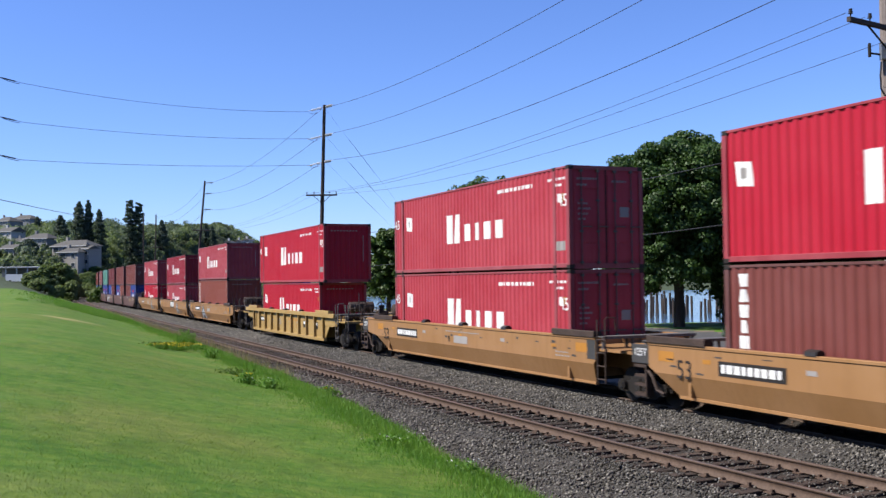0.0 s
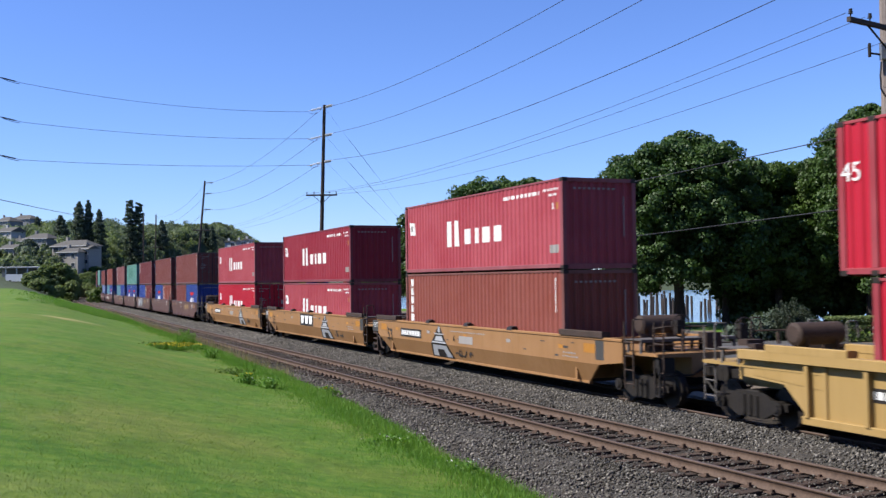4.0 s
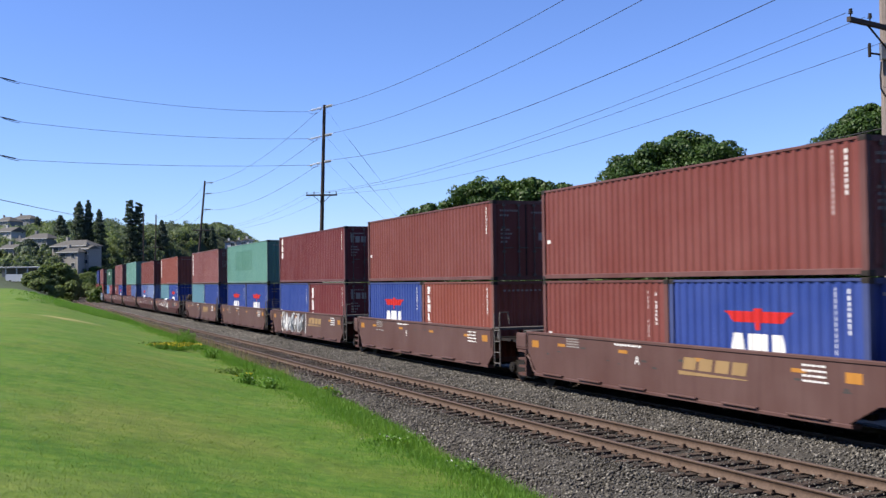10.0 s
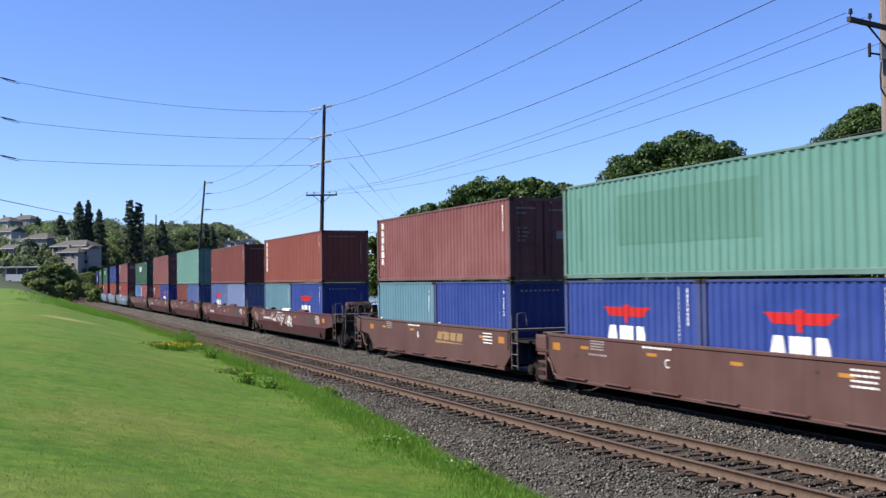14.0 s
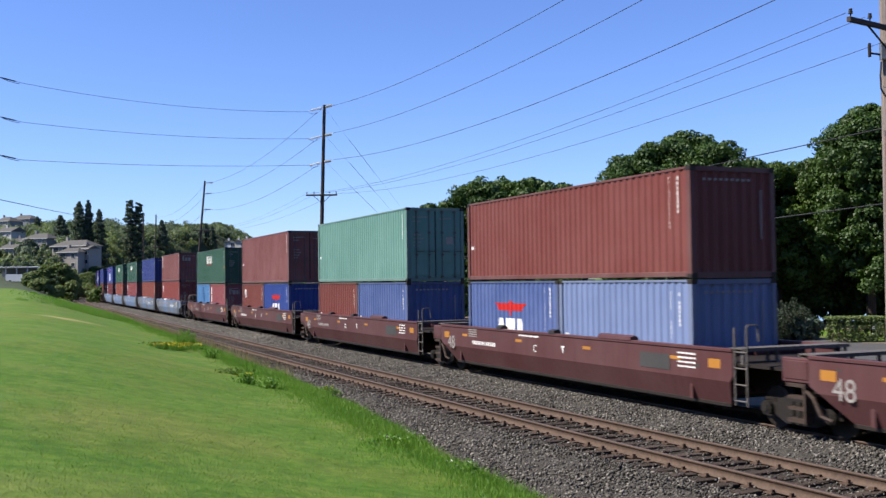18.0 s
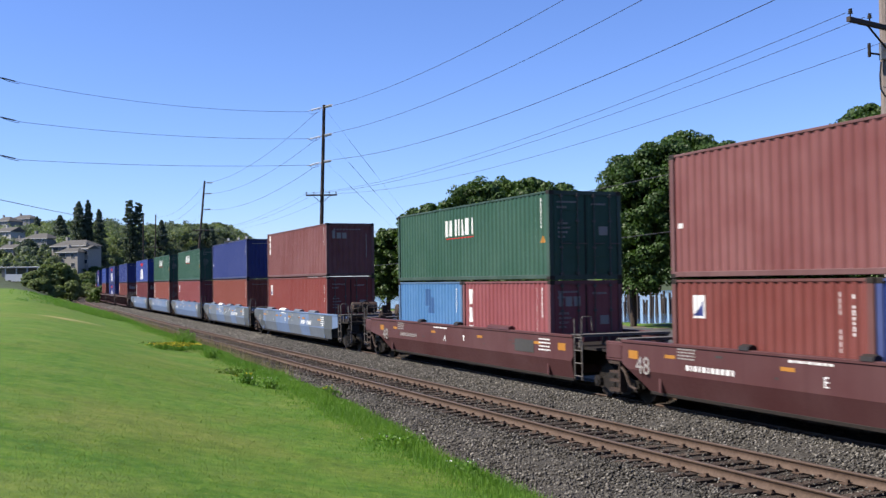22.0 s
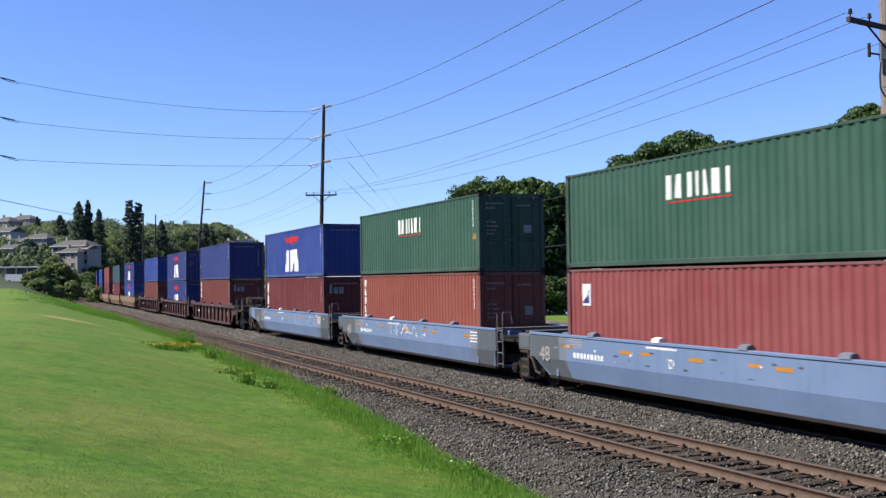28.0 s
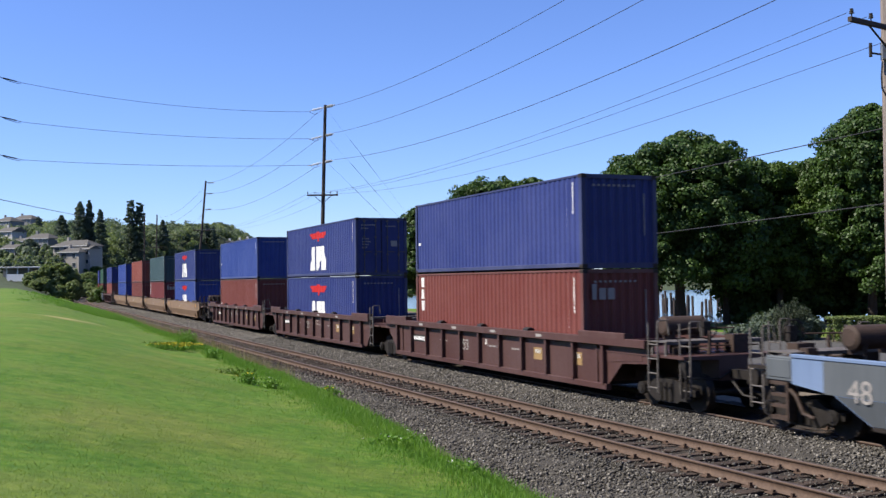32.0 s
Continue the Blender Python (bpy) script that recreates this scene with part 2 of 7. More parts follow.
def lawn_material():
    m, n, l, b = shader("mown_lawn")
    big = noise_node(n, l, 0.30, 3, 0.55, (0.8, 1, 1))
    mid = noise_node(n, l, 1.15, 6, 0.75, (0.75, 1, 1))
    fine = noise_node(n, l, 30, 4, 0.75)
    speck = noise_node(n, l, 7.0, 3, 0.7)
    c1 = ramp(n, l, big.outputs["Fac"], ((0.36, (0.42, 0.31, 0.11)), (0.46, (0.20, 0.24, 0.045)), (0.54, (0.095, 0.26, 0.022)), (0.64, (0.34, 0.33, 0.10))))
    c2 = ramp(n, l, mid.outputs["Fac"], ((0.40, (0.065, 0.125, 0.014)), (0.49, (0.165, 0.245, 0.03)), (0.58, (0.345, 0.31, 0.095))))
    c3 = ramp(n, l, fine.outputs["Fac"], ((0.3, (0.095, 0.16, 0.015)), (0.7, (0.27, 0.345, 0.055))))
    col = mix(n, l, 0.24, mix(n, l, 0.45, c1.outputs["Color"], c2.outputs["Color"]), c3.outputs["Color"])
    tuft = noise_node(n, l, 4.2, 4, 0.7)
    c4 = ramp(n, l, tuft.outputs["Fac"], ((0.38, (0.05, 0.105, 0.008)), (0.5, (0.14, 0.235, 0.02)), (0.62, (0.34, 0.375, 0.06))))
    col = mix(n, l, 0.32, col, c4.outputs["Color"])
    col = mix(n, l, 1.0, col, (0.425, 0.545, 0.435), "MULTIPLY")
    col = mix(n, l, ramp(n, l, speck.outputs["Fac"], ((0.66, (0, 0, 0)), (0.74, (0.55,) * 3))).outputs["Color"], col, (0.28, 0.27, 0.08))
    col = mix(n, l, ramp(n, l, speck.outputs["Fac"], ((0.27, (0.15,) * 3), (0.34, (0, 0, 0)))).outputs["Color"], col, (0.047, 0.06, 0.014))
    # a worn strip of dry turf near the far end
    tc = n.new("ShaderNodeTexCoord")
    mp = n.new("ShaderNodeMapping")
    mp.inputs["Location"].default_value, mp.inputs["Scale"].default_value = (18.1 / 1.8, -48.9 / 1.7, 0), (1 / 1.8, 1 / 1.7, 0)
    l.new(tc.outputs["Object"], mp.inputs["Vector"])
    ln = n.new("ShaderNodeVectorMath")
    ln.operation = "LENGTH"
    l.new(mp.outputs["Vector"], ln.inputs[0])
    ad = n.new("ShaderNodeMath")
    ad.operation = "MULTIPLY_ADD"
    l.new(mid.outputs["Fac"], ad.inputs[0])
    ad.inputs[1].default_value = 2.6
    l.new(ln.outputs["Value"], ad.inputs[2])
    half = n.new("ShaderNodeMath")
    half.operation = "MULTIPLY"
    half.inputs[1].default_value = 0.4
    l.new(ad.outputs[0], half.inputs[0])
    col = mix(n, l, ramp(n, l, half.outputs[0], ((0.62, (0.9,) * 3), (0.95, (0, 0, 0)))).outputs["Color"], col, (0.27, 0.23, 0.10))
    l.new(col, b.inputs["Base Color"])
    b.inputs["Roughness"].default_value = 0.85
    b.inputs["Specular IOR Level"].default_value = 0.15
    bump(n, l, b, fine.outputs["Fac"], 0.8, 0.03)
    return m


LAWN = lawn_material()
DIRT = grain("dry_earth_and_gravel", (0.16, 0.12, 0.085), (0.27, 0.22, 0.16), 0.8, 0.95, 0.5, 0.03, 14)
HILLSIDE = grain("scrubby_hillside", (0.045, 0.07, 0.03), (0.10, 0.125, 0.055), 0.05, 0.95, 0.6, 0.3, 14)


def water_material():
    m, n, l, b = shader("bay_water")
    w = noise_node(n, l, 0.5, 5, 0.6, (1, 0.35, 1))
    l.new(mix(n, l, w.outputs["Fac"], (0.03, 0.07, 0.12), (0.05, 0.10, 0.16)), b.inputs["Base Color"])
    b.inputs["Roughness"].default_value = 0.12
    bump(n, l, b, w.outputs["Fac"], 0.25, 0.2)
    return m


WATER = water_material()

# ---- mesh helpers ----


class Geo:
    """Collects faces of one mesh."""

    def __init__(self):
        self.v, self.f, self.m = [], [], []

    def add(self, verts, faces, mi=0):
        k = len(self.v)
        self.v.extend(verts)
        self.f.extend([tuple(i + k for i in f) for f in faces])
        self.m.extend([mi] * len(faces))
        return self

    def box(self, x0, x1, y0, y1, z0, z1, mi=0):
        v = [(x0, y0, z0), (x1, y0, z0), (x1, y1, z0), (x0, y1, z0), (x0, y0, z1), (x1, y0, z1), (x1, y1, z1), (x0, y1, z1)]
        return self.add(v, [(3, 2, 1, 0), (4, 5, 6, 7), (0, 1, 5, 4), (1, 2, 6, 5), (2, 3, 7, 6), (3, 0, 4, 7)], mi)

    def bevel_box(self, x0, x1, y0, y1, z0, z1, b=0.01, mi=0):
        """A box whose long edges along x are cut off."""
        p = [(y0 + b, z0), (y1 - b, z0), (y1, z0 + b), (y1, z1 - b), (y1 - b, z1), (y0 + b, z1), (y0, z1 - b), (y0, z0 + b)]
        return self.prism_x(p, x0, x1, mi)

    def prism_x(self, prof, x0, x1, mi=0):
        """A profile of (y, z), counter-clockwise seen from +x, pulled along x."""
        k = len(prof)
        v = [(x0, y, z) for y, z in prof] + [(x1, y, z) for y, z in prof]
        f = [(i, (i + 1) % k, (i + 1) % k + k, i + k) for i in range(k)]
        return self.add(v, f + [tuple(range(k - 1, -1, -1)), tuple(range(k, 2 * k))], mi)

    def prism_y(self, prof, y0, y1, mi=0):
        """A profile of (x, z) pulled along y."""
        k = len(prof)
        v = [(x, y0, z) for x, z in prof] + [(x, y1, z) for x, z in prof]
        f = [(i, (i + 1) % k, (i + 1) % k + k, i + k) for i in range(k)]
        return self.add(v, f + [tuple(range(k - 1, -1, -1)), tuple(range(k, 2 * k))], mi)

    def tube(self, pts, r, k=8, mi=0, r2=None):
        """A round bar along points, tapering to r2."""
        pts = [Vector(p) for p in pts]
        v, n = [], len(pts)
        for i, p in enumerate(pts):
            d = (pts[min(i + 1, n - 1)] - pts[max(i - 1, 0)]).normalized()
            a = d.cross(Vector((0, 0, 1)) if abs(d.z) < 0.9 else Vector((1, 0, 0))).normalized()
            c = d.cross(a)
            rr = r if r2 is None else r + (r2 - r) * i / (n - 1)
            v += [tuple(p + (a * math.cos(2 * math.pi * j / k) + c * math.sin(2 * math.pi * j / k)) * rr) for j in range(k)]
        f = [(i * k + j, i * k + (j + 1) % k, (i + 1) * k + (j + 1) % k, (i + 1) * k + j) for i in range(n - 1) for j in range(k)]
        return self.add(v, f + [tuple(range(k - 1, -1, -1)), tuple(range((n - 1) * k, n * k))], mi)

    def wheel_y(self, x, y0, y1, z, r, k=20, mi=0):
        return self.tube([(x, y0, z), (x, y1, z)], r, k, mi)

    def mesh(self, name, *mats):
        me = bpy.data.meshes.new(name)
        me.from_pydata(self.v, [], self.f)
        for m in mats:
            me.materials.append(m)
        if len(mats) > 1:
            me.polygons.foreach_set("material_index", self.m)
        bm = bmesh.new()
        bm.from_mesh(me)
        bmesh.ops.recalc_face_normals(bm, faces=bm.faces)
        bm.to_mesh(me)
        bm.free()
        return me


def raw_mesh(name, verts, quads, mat, idx=None, mats=()):
    """A mesh straight from arrays of points and of triangles or quads."""
    me = bpy.data.meshes.new(name)
    verts, quads = np.asarray(verts, "f4"), np.asarray(quads, "i4")
    k = quads.shape[1]
    me.vertices.add(len(verts))
    me.vertices.foreach_set("co", verts.ravel())
    me.loops.add(quads.size)
    me.loops.foreach_set("vertex_index", quads.ravel())
    me.polygons.add(len(quads))
    me.polygons.foreach_set("loop_start", np.arange(len(quads), dtype="i4") * k)
    for m in (mats or (mat,)):
        me.materials.append(m)
    if idx is not None:
        me.polygons.foreach_set("material_index", np.asarray(idx, "i4"))
    me.update(calc_edges=True)
    me.validate()
    return me


def part(name, data, parent, label="", at=None):
    """Links a mesh as ONE object under a thing or a part."""
    ob = new(name, data)
    ob.parent = parent
    if at is not None:
        ob.matrix_local = at
    return tagged(ob, label)


def thing(name, label, category, group="", m=None, data=None, kind=""):
    ob = new(name, data)
    if m is not None:
        ob.matrix_world = m
    return tagged(ob, label, category, group, kind)


CACHE = {}


def cached(key, make):
    if key not in CACHE:
        CACHE[key] = make()
    return CACHE[key]


def smooth01(a, b, x):
    t = np.clip((np.asarray(x, float) - a) / (b - a), 0, 1)
    return t * t * (3 - 2 * t)


random.seed(7)
np.random.seed(7)

# ---- the line of the railway: arc length from the nearest stretch, backwards along the train ----
KN = (-500, 0, 25, 50, 80, 110, 140, 170, 200, 240, 300, 360, 700)
KV = (0.0003, 0.0009, -0.00004, -0.00024, -0.0002, 0.00015, -0.00029, -0.0006, -0.00083, -0.00106, -0.0040, -0.0050, -0.0020)
LS = np.arange(-460.0, 700.0, 1.0)
_k = np.interp(LS, KN, KV)
_th = np.concatenate([[0], np.cumsum((_k[1:] + _k[:-1]) / 2)])
_i0 = int(np.argmin(abs(LS)))
LTH = _th - _th[_i0] + 1.96772
LX = np.concatenate([[0], np.cumsum((np.cos(LTH[1:]) + np.cos(LTH[:-1])) / 2)])
LY = np.concatenate([[0], np.cumsum((np.sin(LTH[1:]) + np.sin(LTH[:-1])) / 2)])
LX, LY = LX - LX[_i0] + 10.873, LY - LY[_i0] + 14.0


def near_at(s):
    """From the train's track to the empty one, towards the camera."""
    return np.interp(s, (-60, -14, 3, 8, 14, 25), (3.0, 3.35, 3.9, 4.09, 4.22, 4.29))


def middle(s):
    return np.interp(s, (0, 1), (0.0, 0.0))



def on_line(s, u=0.0):
    """Plan place at arc length s, u metres from the train's track towards the camera."""
    s = np.asarray(s, float)
    x, y, t = np.interp(s, LS, LX), np.interp(s, LS, LY), np.interp(s, LS, LTH)
    return x - np.sin(t) * u, y + np.cos(t) * u


def line_coords(x, y):
    """Arc length and offset of plan places."""
    x, y = np.asarray(x, float), np.asarray(y, float)
    s, u = np.empty(x.shape), np.empty(x.shape)
    for i in range(0, len(x), 4000):
        d = (x[i:i + 4000, None] - LX[None, ::3]) ** 2 + (y[i:i + 4000, None] - LY[None, ::3]) ** 2
        j = d.argmin(1) * 3
        c, sn = np.cos(LTH[j]), np.sin(LTH[j])
        dx, dy = x[i:i + 4000] - LX[j], y[i:i + 4000] - LY[j]
        s[i:i + 4000] = LS[j] + dx * c + dy * sn
        u[i:i + 4000] = -dx * sn + dy * c
    return s, u


def on_train(s, reach):
    """The pose of a body whose ends run on the line at s +- reach; x ahead, y away from the camera."""
    (ax, ay), (bx, by) = on_line(s + reach), on_line(s - reach)
    return Matrix.LocRotScale(((ax + bx) / 2, (ay + by) / 2, 0), Euler((0, 0, math.atan2(by - ay, bx - ax))), None)


SPEED = 11.82
MOVERS = []  # thing, place at 0 s, reach, height


def mover(ob, s, reach, z):
    MOVERS.append((ob, s, reach, z))
    m = on_train(s, reach)
    m.translation.z = z
    ob.matrix_world = m
    return ob


def lawn_edge(s):
    return np.interp(s, (-60, 0, 8, 18, 28, 42, 62, 105, 160), (9.2, 8.75, 8.35, 7.35, 6.85, 6.35, 6.05, 5.85, 6.2))


def ground_z(x, y, s, u):
    e = lawn_edge(s)
    rise = np.clip(s, 0, 125) * 0.0085
    d = np.clip(u - e, 0, 60)
    lawn = -0.12 + 0.45 * smooth01(0, 1.4, d) + (1.2 + rise) * smooth01(0.3, 9.5, d) + 0.35 * smooth01(8, 45, d)
    lawn += 0.035 * np.sin(x * 0.9 + 1) * np.sin(y * 0.6) * smooth01(1, 4, d)
    far = -0.62 - 0.05 * smooth01(-8, -30, u) - 3.9 * smooth01(0, 9, y - np.interp(x, (0, 12, 16, 60), (142, 136, 86, 84))) * smooth01(-18, -26, u)
    near = np.where(u > e, lawn, -0.62 + 0.5 * smooth01(-1.5, 0, u - e))
    z = np.where(u > 0, near, far)
    slope = np.interp(y, (0, 130, 200, 232, 300, 400, 520, 800, 5000), (0, 0, 1.5, 3.0, 6.8, 16.5, 28.0, 30, 20))
    bear = x / np.maximum(y, 1)
    hill = slope * smooth01(-0.12, -0.225, bear) * (y > 0) * smooth01(9, 26, np.abs(u))
    mound = 4.2 * np.exp(-((x + 112) ** 2 + (y - 308) ** 2) / 700)
    # added rise behind the camera, never in view: it holds back low sky light
    bank = 20 * smooth01(-14, -62, y)
    return z + hill + mound + bank

# ---- ground: one sheet to the horizon ----


def build_ground():
    ang = np.concatenate([np.arange(-38, 36, 0.18), np.arange(36, 322, 4.0)])
    rad = np.concatenate([[0.02], np.geomspace(2.0, 420, 190), np.geomspace(440, 4600, 22)])
    A, R = np.meshgrid(np.radians(ang), rad, indexing="ij")
    x, y = (np.sin(A) * R).ravel() + 0.4, (np.cos(A) * R).ravel()
    s, u = line_coords(x, y)
    z = ground_z(x, y, s, u)
    na, nr = len(ang), len(rad)
    i, j = np.meshgrid(np.arange(na), np.arange(nr - 1), indexing="ij")
    i2 = (i + 1) % na
    quads = np.stack([i * nr + j, i * nr + j + 1, i2 * nr + j + 1, i2 * nr + j], -1).reshape(-1, 4)
    verts = np.stack([x, y, z], 1)
    cx, cy = x[quads].mean(1), y[quads].mean(1)
    cs, cu = s[quads].mean(1), u[quads].mean(1)
    r = np.hypot(cx, cy)
    # the added rise behind the eye (cy < -22) takes the dark scrub as well
    hill = (cx / np.maximum(cy, 1) < -0.08) & (cy > 150) | (r > 230) | (cy < -22)
    idx = np.zeros(len(quads), "i4")
    idx[cu < lawn_edge(cs)] = 1
    idx[(cu < -13) & (cu > -29) & (cs < 70) & (cs > -80)] = 2
    idx[(cu < -30) & (cu > -38)] = 0
    idx[hill & (np.abs(cu) > 9)] = 3
    me = raw_mesh("ground", verts, quads, None, idx, (LAWN, DIRT, ASPHALT, HILLSIDE))
    me.polygons.foreach_set("use_smooth", np.ones(len(quads), bool))
    ob = new("ground", me)
    tagged(ob, "mown green lawn sloping down to gravel beside the railway", "ground", kind="structure")


build_ground()

g = Geo()
g.add([(-90, 60, -3.6), (3500, 60, -3.6), (3500, 4000, -3.6), (-90, 4000, -3.6)], [(0, 1, 2, 3)])
tagged(new("water", g.mesh("water", WATER)), "calm blue water of the bay behind the trees", "water", kind="structure")


# across the bed: heaped up to the rail of the train's track, sunk between the rails of the other
BED_U = (-3.4, -2.0, -1.5, -0.9, -0.6, 0.6, 0.86, 1.5, 2.2, 2.9, 5.7, 6.5, 7.6, 9.6)
BED_Z = (-0.62, -0.28, -0.06, -0.06, -0.2, -0.2, -0.07, -0.05, -0.12, -0.235, -0.245, -0.33, -0.44, -0.40)


def build_ballast():
    """The stone bed under both tracks, with an uneven top."""
    s = np.concatenate([np.arange(-70, -6, 2.0), np.arange(-6, 45, 0.22), np.arange(45, 110, 0.9), np.arange(110, 330, 3.0)])
    t = np.concatenate([np.linspace(-1, 0, 8)[:-1], np.linspace(0, 1, 60)])
    S, T = np.meshgrid(s, t, indexing="ij")
    e = lawn_edge(S)
    U = np.where(T < 0, T * 3.4, T * (e + 0.5))
    Z = np.interp(U, BED_U, BED_Z)
    Z = Z + np.random.normal(0, 0.014, Z.shape) + 0.02 * np.sin(S * 1.7) * np.sin(U * 2.3)
    x, y = on_line(S, U)
    ns, nt = S.shape
    i, j = np.meshgrid(np.arange(ns - 1), np.arange(nt - 1), indexing="ij")
    q = np.stack([i * nt + j, (i + 1) * nt + j, (i + 1) * nt + j + 1, i * nt + j + 1], -1).reshape(-1, 4)
    cu = U.ravel()[q].mean(1)
    oily = ((np.abs(cu) < 1.35) | (np.abs(cu - near_at(S.ravel()[q].mean(1))) < 1.35)).astype("i4")
    oily[(oily == 0) & (S.ravel()[q].mean(1) > 62)] = 2
    me = raw_mesh("ballast_bed", np.stack([x, y, Z], -1).reshape(-1, 3), q, None, oily, (BALLAST, OILY, BROWNBED))
    tagged(new("ballast_bed", me), "grey crushed stone bed under the two tracks", "ballast", kind="structure")


build_ballast()


def scatter_stones(n, s0, s1, u0, u1, size, zf, name):
    """Loose stones: jittered eight-sided lumps."""
    rng = np.random.default_rng(5)
    s = s0 + (s1 - s0) * rng.random(n) ** 1.25
    u = rng.uniform(u0, u1, n)
    u = np.where(u1 > 8, u0 + (u - u0) / (u1 - u0) * (lawn_edge(s) + 0.25 - u0), u)
    keep = (np.abs(u - near_at(s)) > 1.38 + rng.normal(0, 0.07, n)) | (rng.random(n) < 0.10)
    s, u = s[keep], u[keep]
    n = len(s)
    z = zf(u) + rng.uniform(-0.005, 0.03, n)
    x, y = on_line(s, u)
    base = np.array([(1, 0, 0), (-1, 0, 0), (0, 1, 0), (0, -1, 0), (0, 0, 1), (0, 0, -1)], float)
    tri = np.array([(0, 2, 4), (2, 1, 4), (1, 3, 4), (3, 0, 4), (2, 0, 5), (1, 2, 5), (3, 1, 5), (0, 3, 5)])
    v = base[None] * rng.uniform(0.55, 1.3, (n, 6, 1)) + rng.normal(0, 0.28, (n, 6, 3))
    a = rng.uniform(0, 6.28, n)
    c, sn = np.cos(a)[:, None], np.sin(a)[:, None]
    v = np.stack([v[..., 0] * c - v[..., 1] * sn, v[..., 0] * sn + v[..., 1] * c, v[..., 2] * 0.75], -1)
    v *= (size * rng.uniform(0.55, 1.35, n))[:, None, None]
    v += np.stack([x, y, z], 1)[:, None]
    f = (np.arange(n)[:, None, None] * 6 + tri[None]).reshape(-1, 3)
    tagged(new(name, raw_mesh(name, v.reshape(-1, 3), f, STONE)), "loose grey crushed stones of the track bed", "gravel", kind="stuff")


scatter_stones(125000, -7, 55, 0.8, 9.0, 0.033, lambda u: np.interp(u, BED_U, BED_Z), "ballast_stones")
scatter_stones(60000, 50, 150, 0.8, 9.0, 0.06, lambda u: np.interp(u, BED_U, BED_Z) + 0.01, "far_ballast_stones")
scatter_stones(60000, -7, 50, 2.8, 5.75, 0.026, lambda u: u * 0 - 0.195, "small_stones")

# ---- rails and sleepers ----
RAIL = [(-0.07, -0.178), (0.07, -0.178), (0.07, -0.165), (0.012, -0.145), (0.010, -0.045), (0.036, -0.03), (0.036, -0.006), (0.026, 0.0),
        (-0.026, 0.0), (-0.036, -0.006), (-0.036, -0.03), (-0.010, -0.045), (-0.012, -0.145), (-0.07, -0.165)]


def build_rail(name, line, u, parent, s0, s1):
    s = np.concatenate([np.arange(s0, 60, 2.0), np.arange(60, s1, 5.0)])
    k = len(RAIL)
    v = np.empty((len(s), k, 3))
    for j, (du, z) in enumerate(RAIL):
        v[:, j, 0], v[:, j, 1] = on_line(s, line(s) + u + du)
        v[:, j, 2] = z
    i, j = np.meshgrid(np.arange(len(s) - 1), np.arange(k), indexing="ij")
    q = np.stack([i * k + j, i * k + (j + 1) % k, (i + 1) * k + (j + 1) % k, (i + 1) * k + j], -1).reshape(-1, 4)
    top = np.isin(j.ravel(), (6, 7, 8)).astype("i4")
    part(name, raw_mesh(name, v.reshape(-1, 3), q, None, top, (RAILSIDE, RAILTOP)), parent, "rust-brown steel rail with a worn head")


def tie_mesh(jit):
    g = Geo()
    w, h = 0.115, 0.17
    p = [(-w, -h), (w, -h), (w, -0.012), (w - 0.014, 0), (-w + 0.014, 0), (-w, -0.012)]
    k = len(p)
    v = [(x + jit[i] * 0.012, -1.3, z + jit[-i] * 0.01) for i, (x, z) in enumerate(p)] + [(x + jit[i] * -0.01, 1.3, z - jit[i] * 0.008) for i, (x, z) in enumerate(p)]
    g.add(v, [(i, (i + 1) % k, (i + 1) % k + k, i + k) for i in range(k)] + [tuple(range(k - 1, -1, -1)), tuple(range(k, 2 * k))])
    return g.mesh("sleeper", TIE)


def fixing_mesh(s0, s1, step, line):
    """Tie plates and spikes beside both rails."""
    g = Geo()
    n = int((s1 - s0) / step)
    for i in range(n):
        s = s0 + i * step
        for r in (line(s) - 0.755, line(s) + 0.755):
            x, y = on_line(s, r)
            t = float(np.interp(s, LS, LTH))
            c, sn = math.cos(t), math.sin(t)

            def bx(a0, a1, b0, b1, z0, z1):
                pts = [(a0, b0), (a1, b0), (a1, b1), (a0, b1)]
                v = [(x + a * c - b * sn, y + a * sn + b * c, z) for z in (z0, z1) for a, b in pts]
                g.add(v, [(4, 5, 6, 7), (0, 1, 5, 4), (1, 2, 6, 5), (2, 3, 7, 6), (3, 0, 4, 7)])
            bx(-0.09, 0.09, -0.17, 0.17, -0.192, -0.17)
            for b in (-0.11, 0.11):
                k = random.choice((-0.05, 0.04, 0.06))
                h = random.uniform(0.035, 0.07)
                bx(k - 0.022, k + 0.022, b - 0.028, b + 0.028, -0.172, -0.172 + h)
    return g


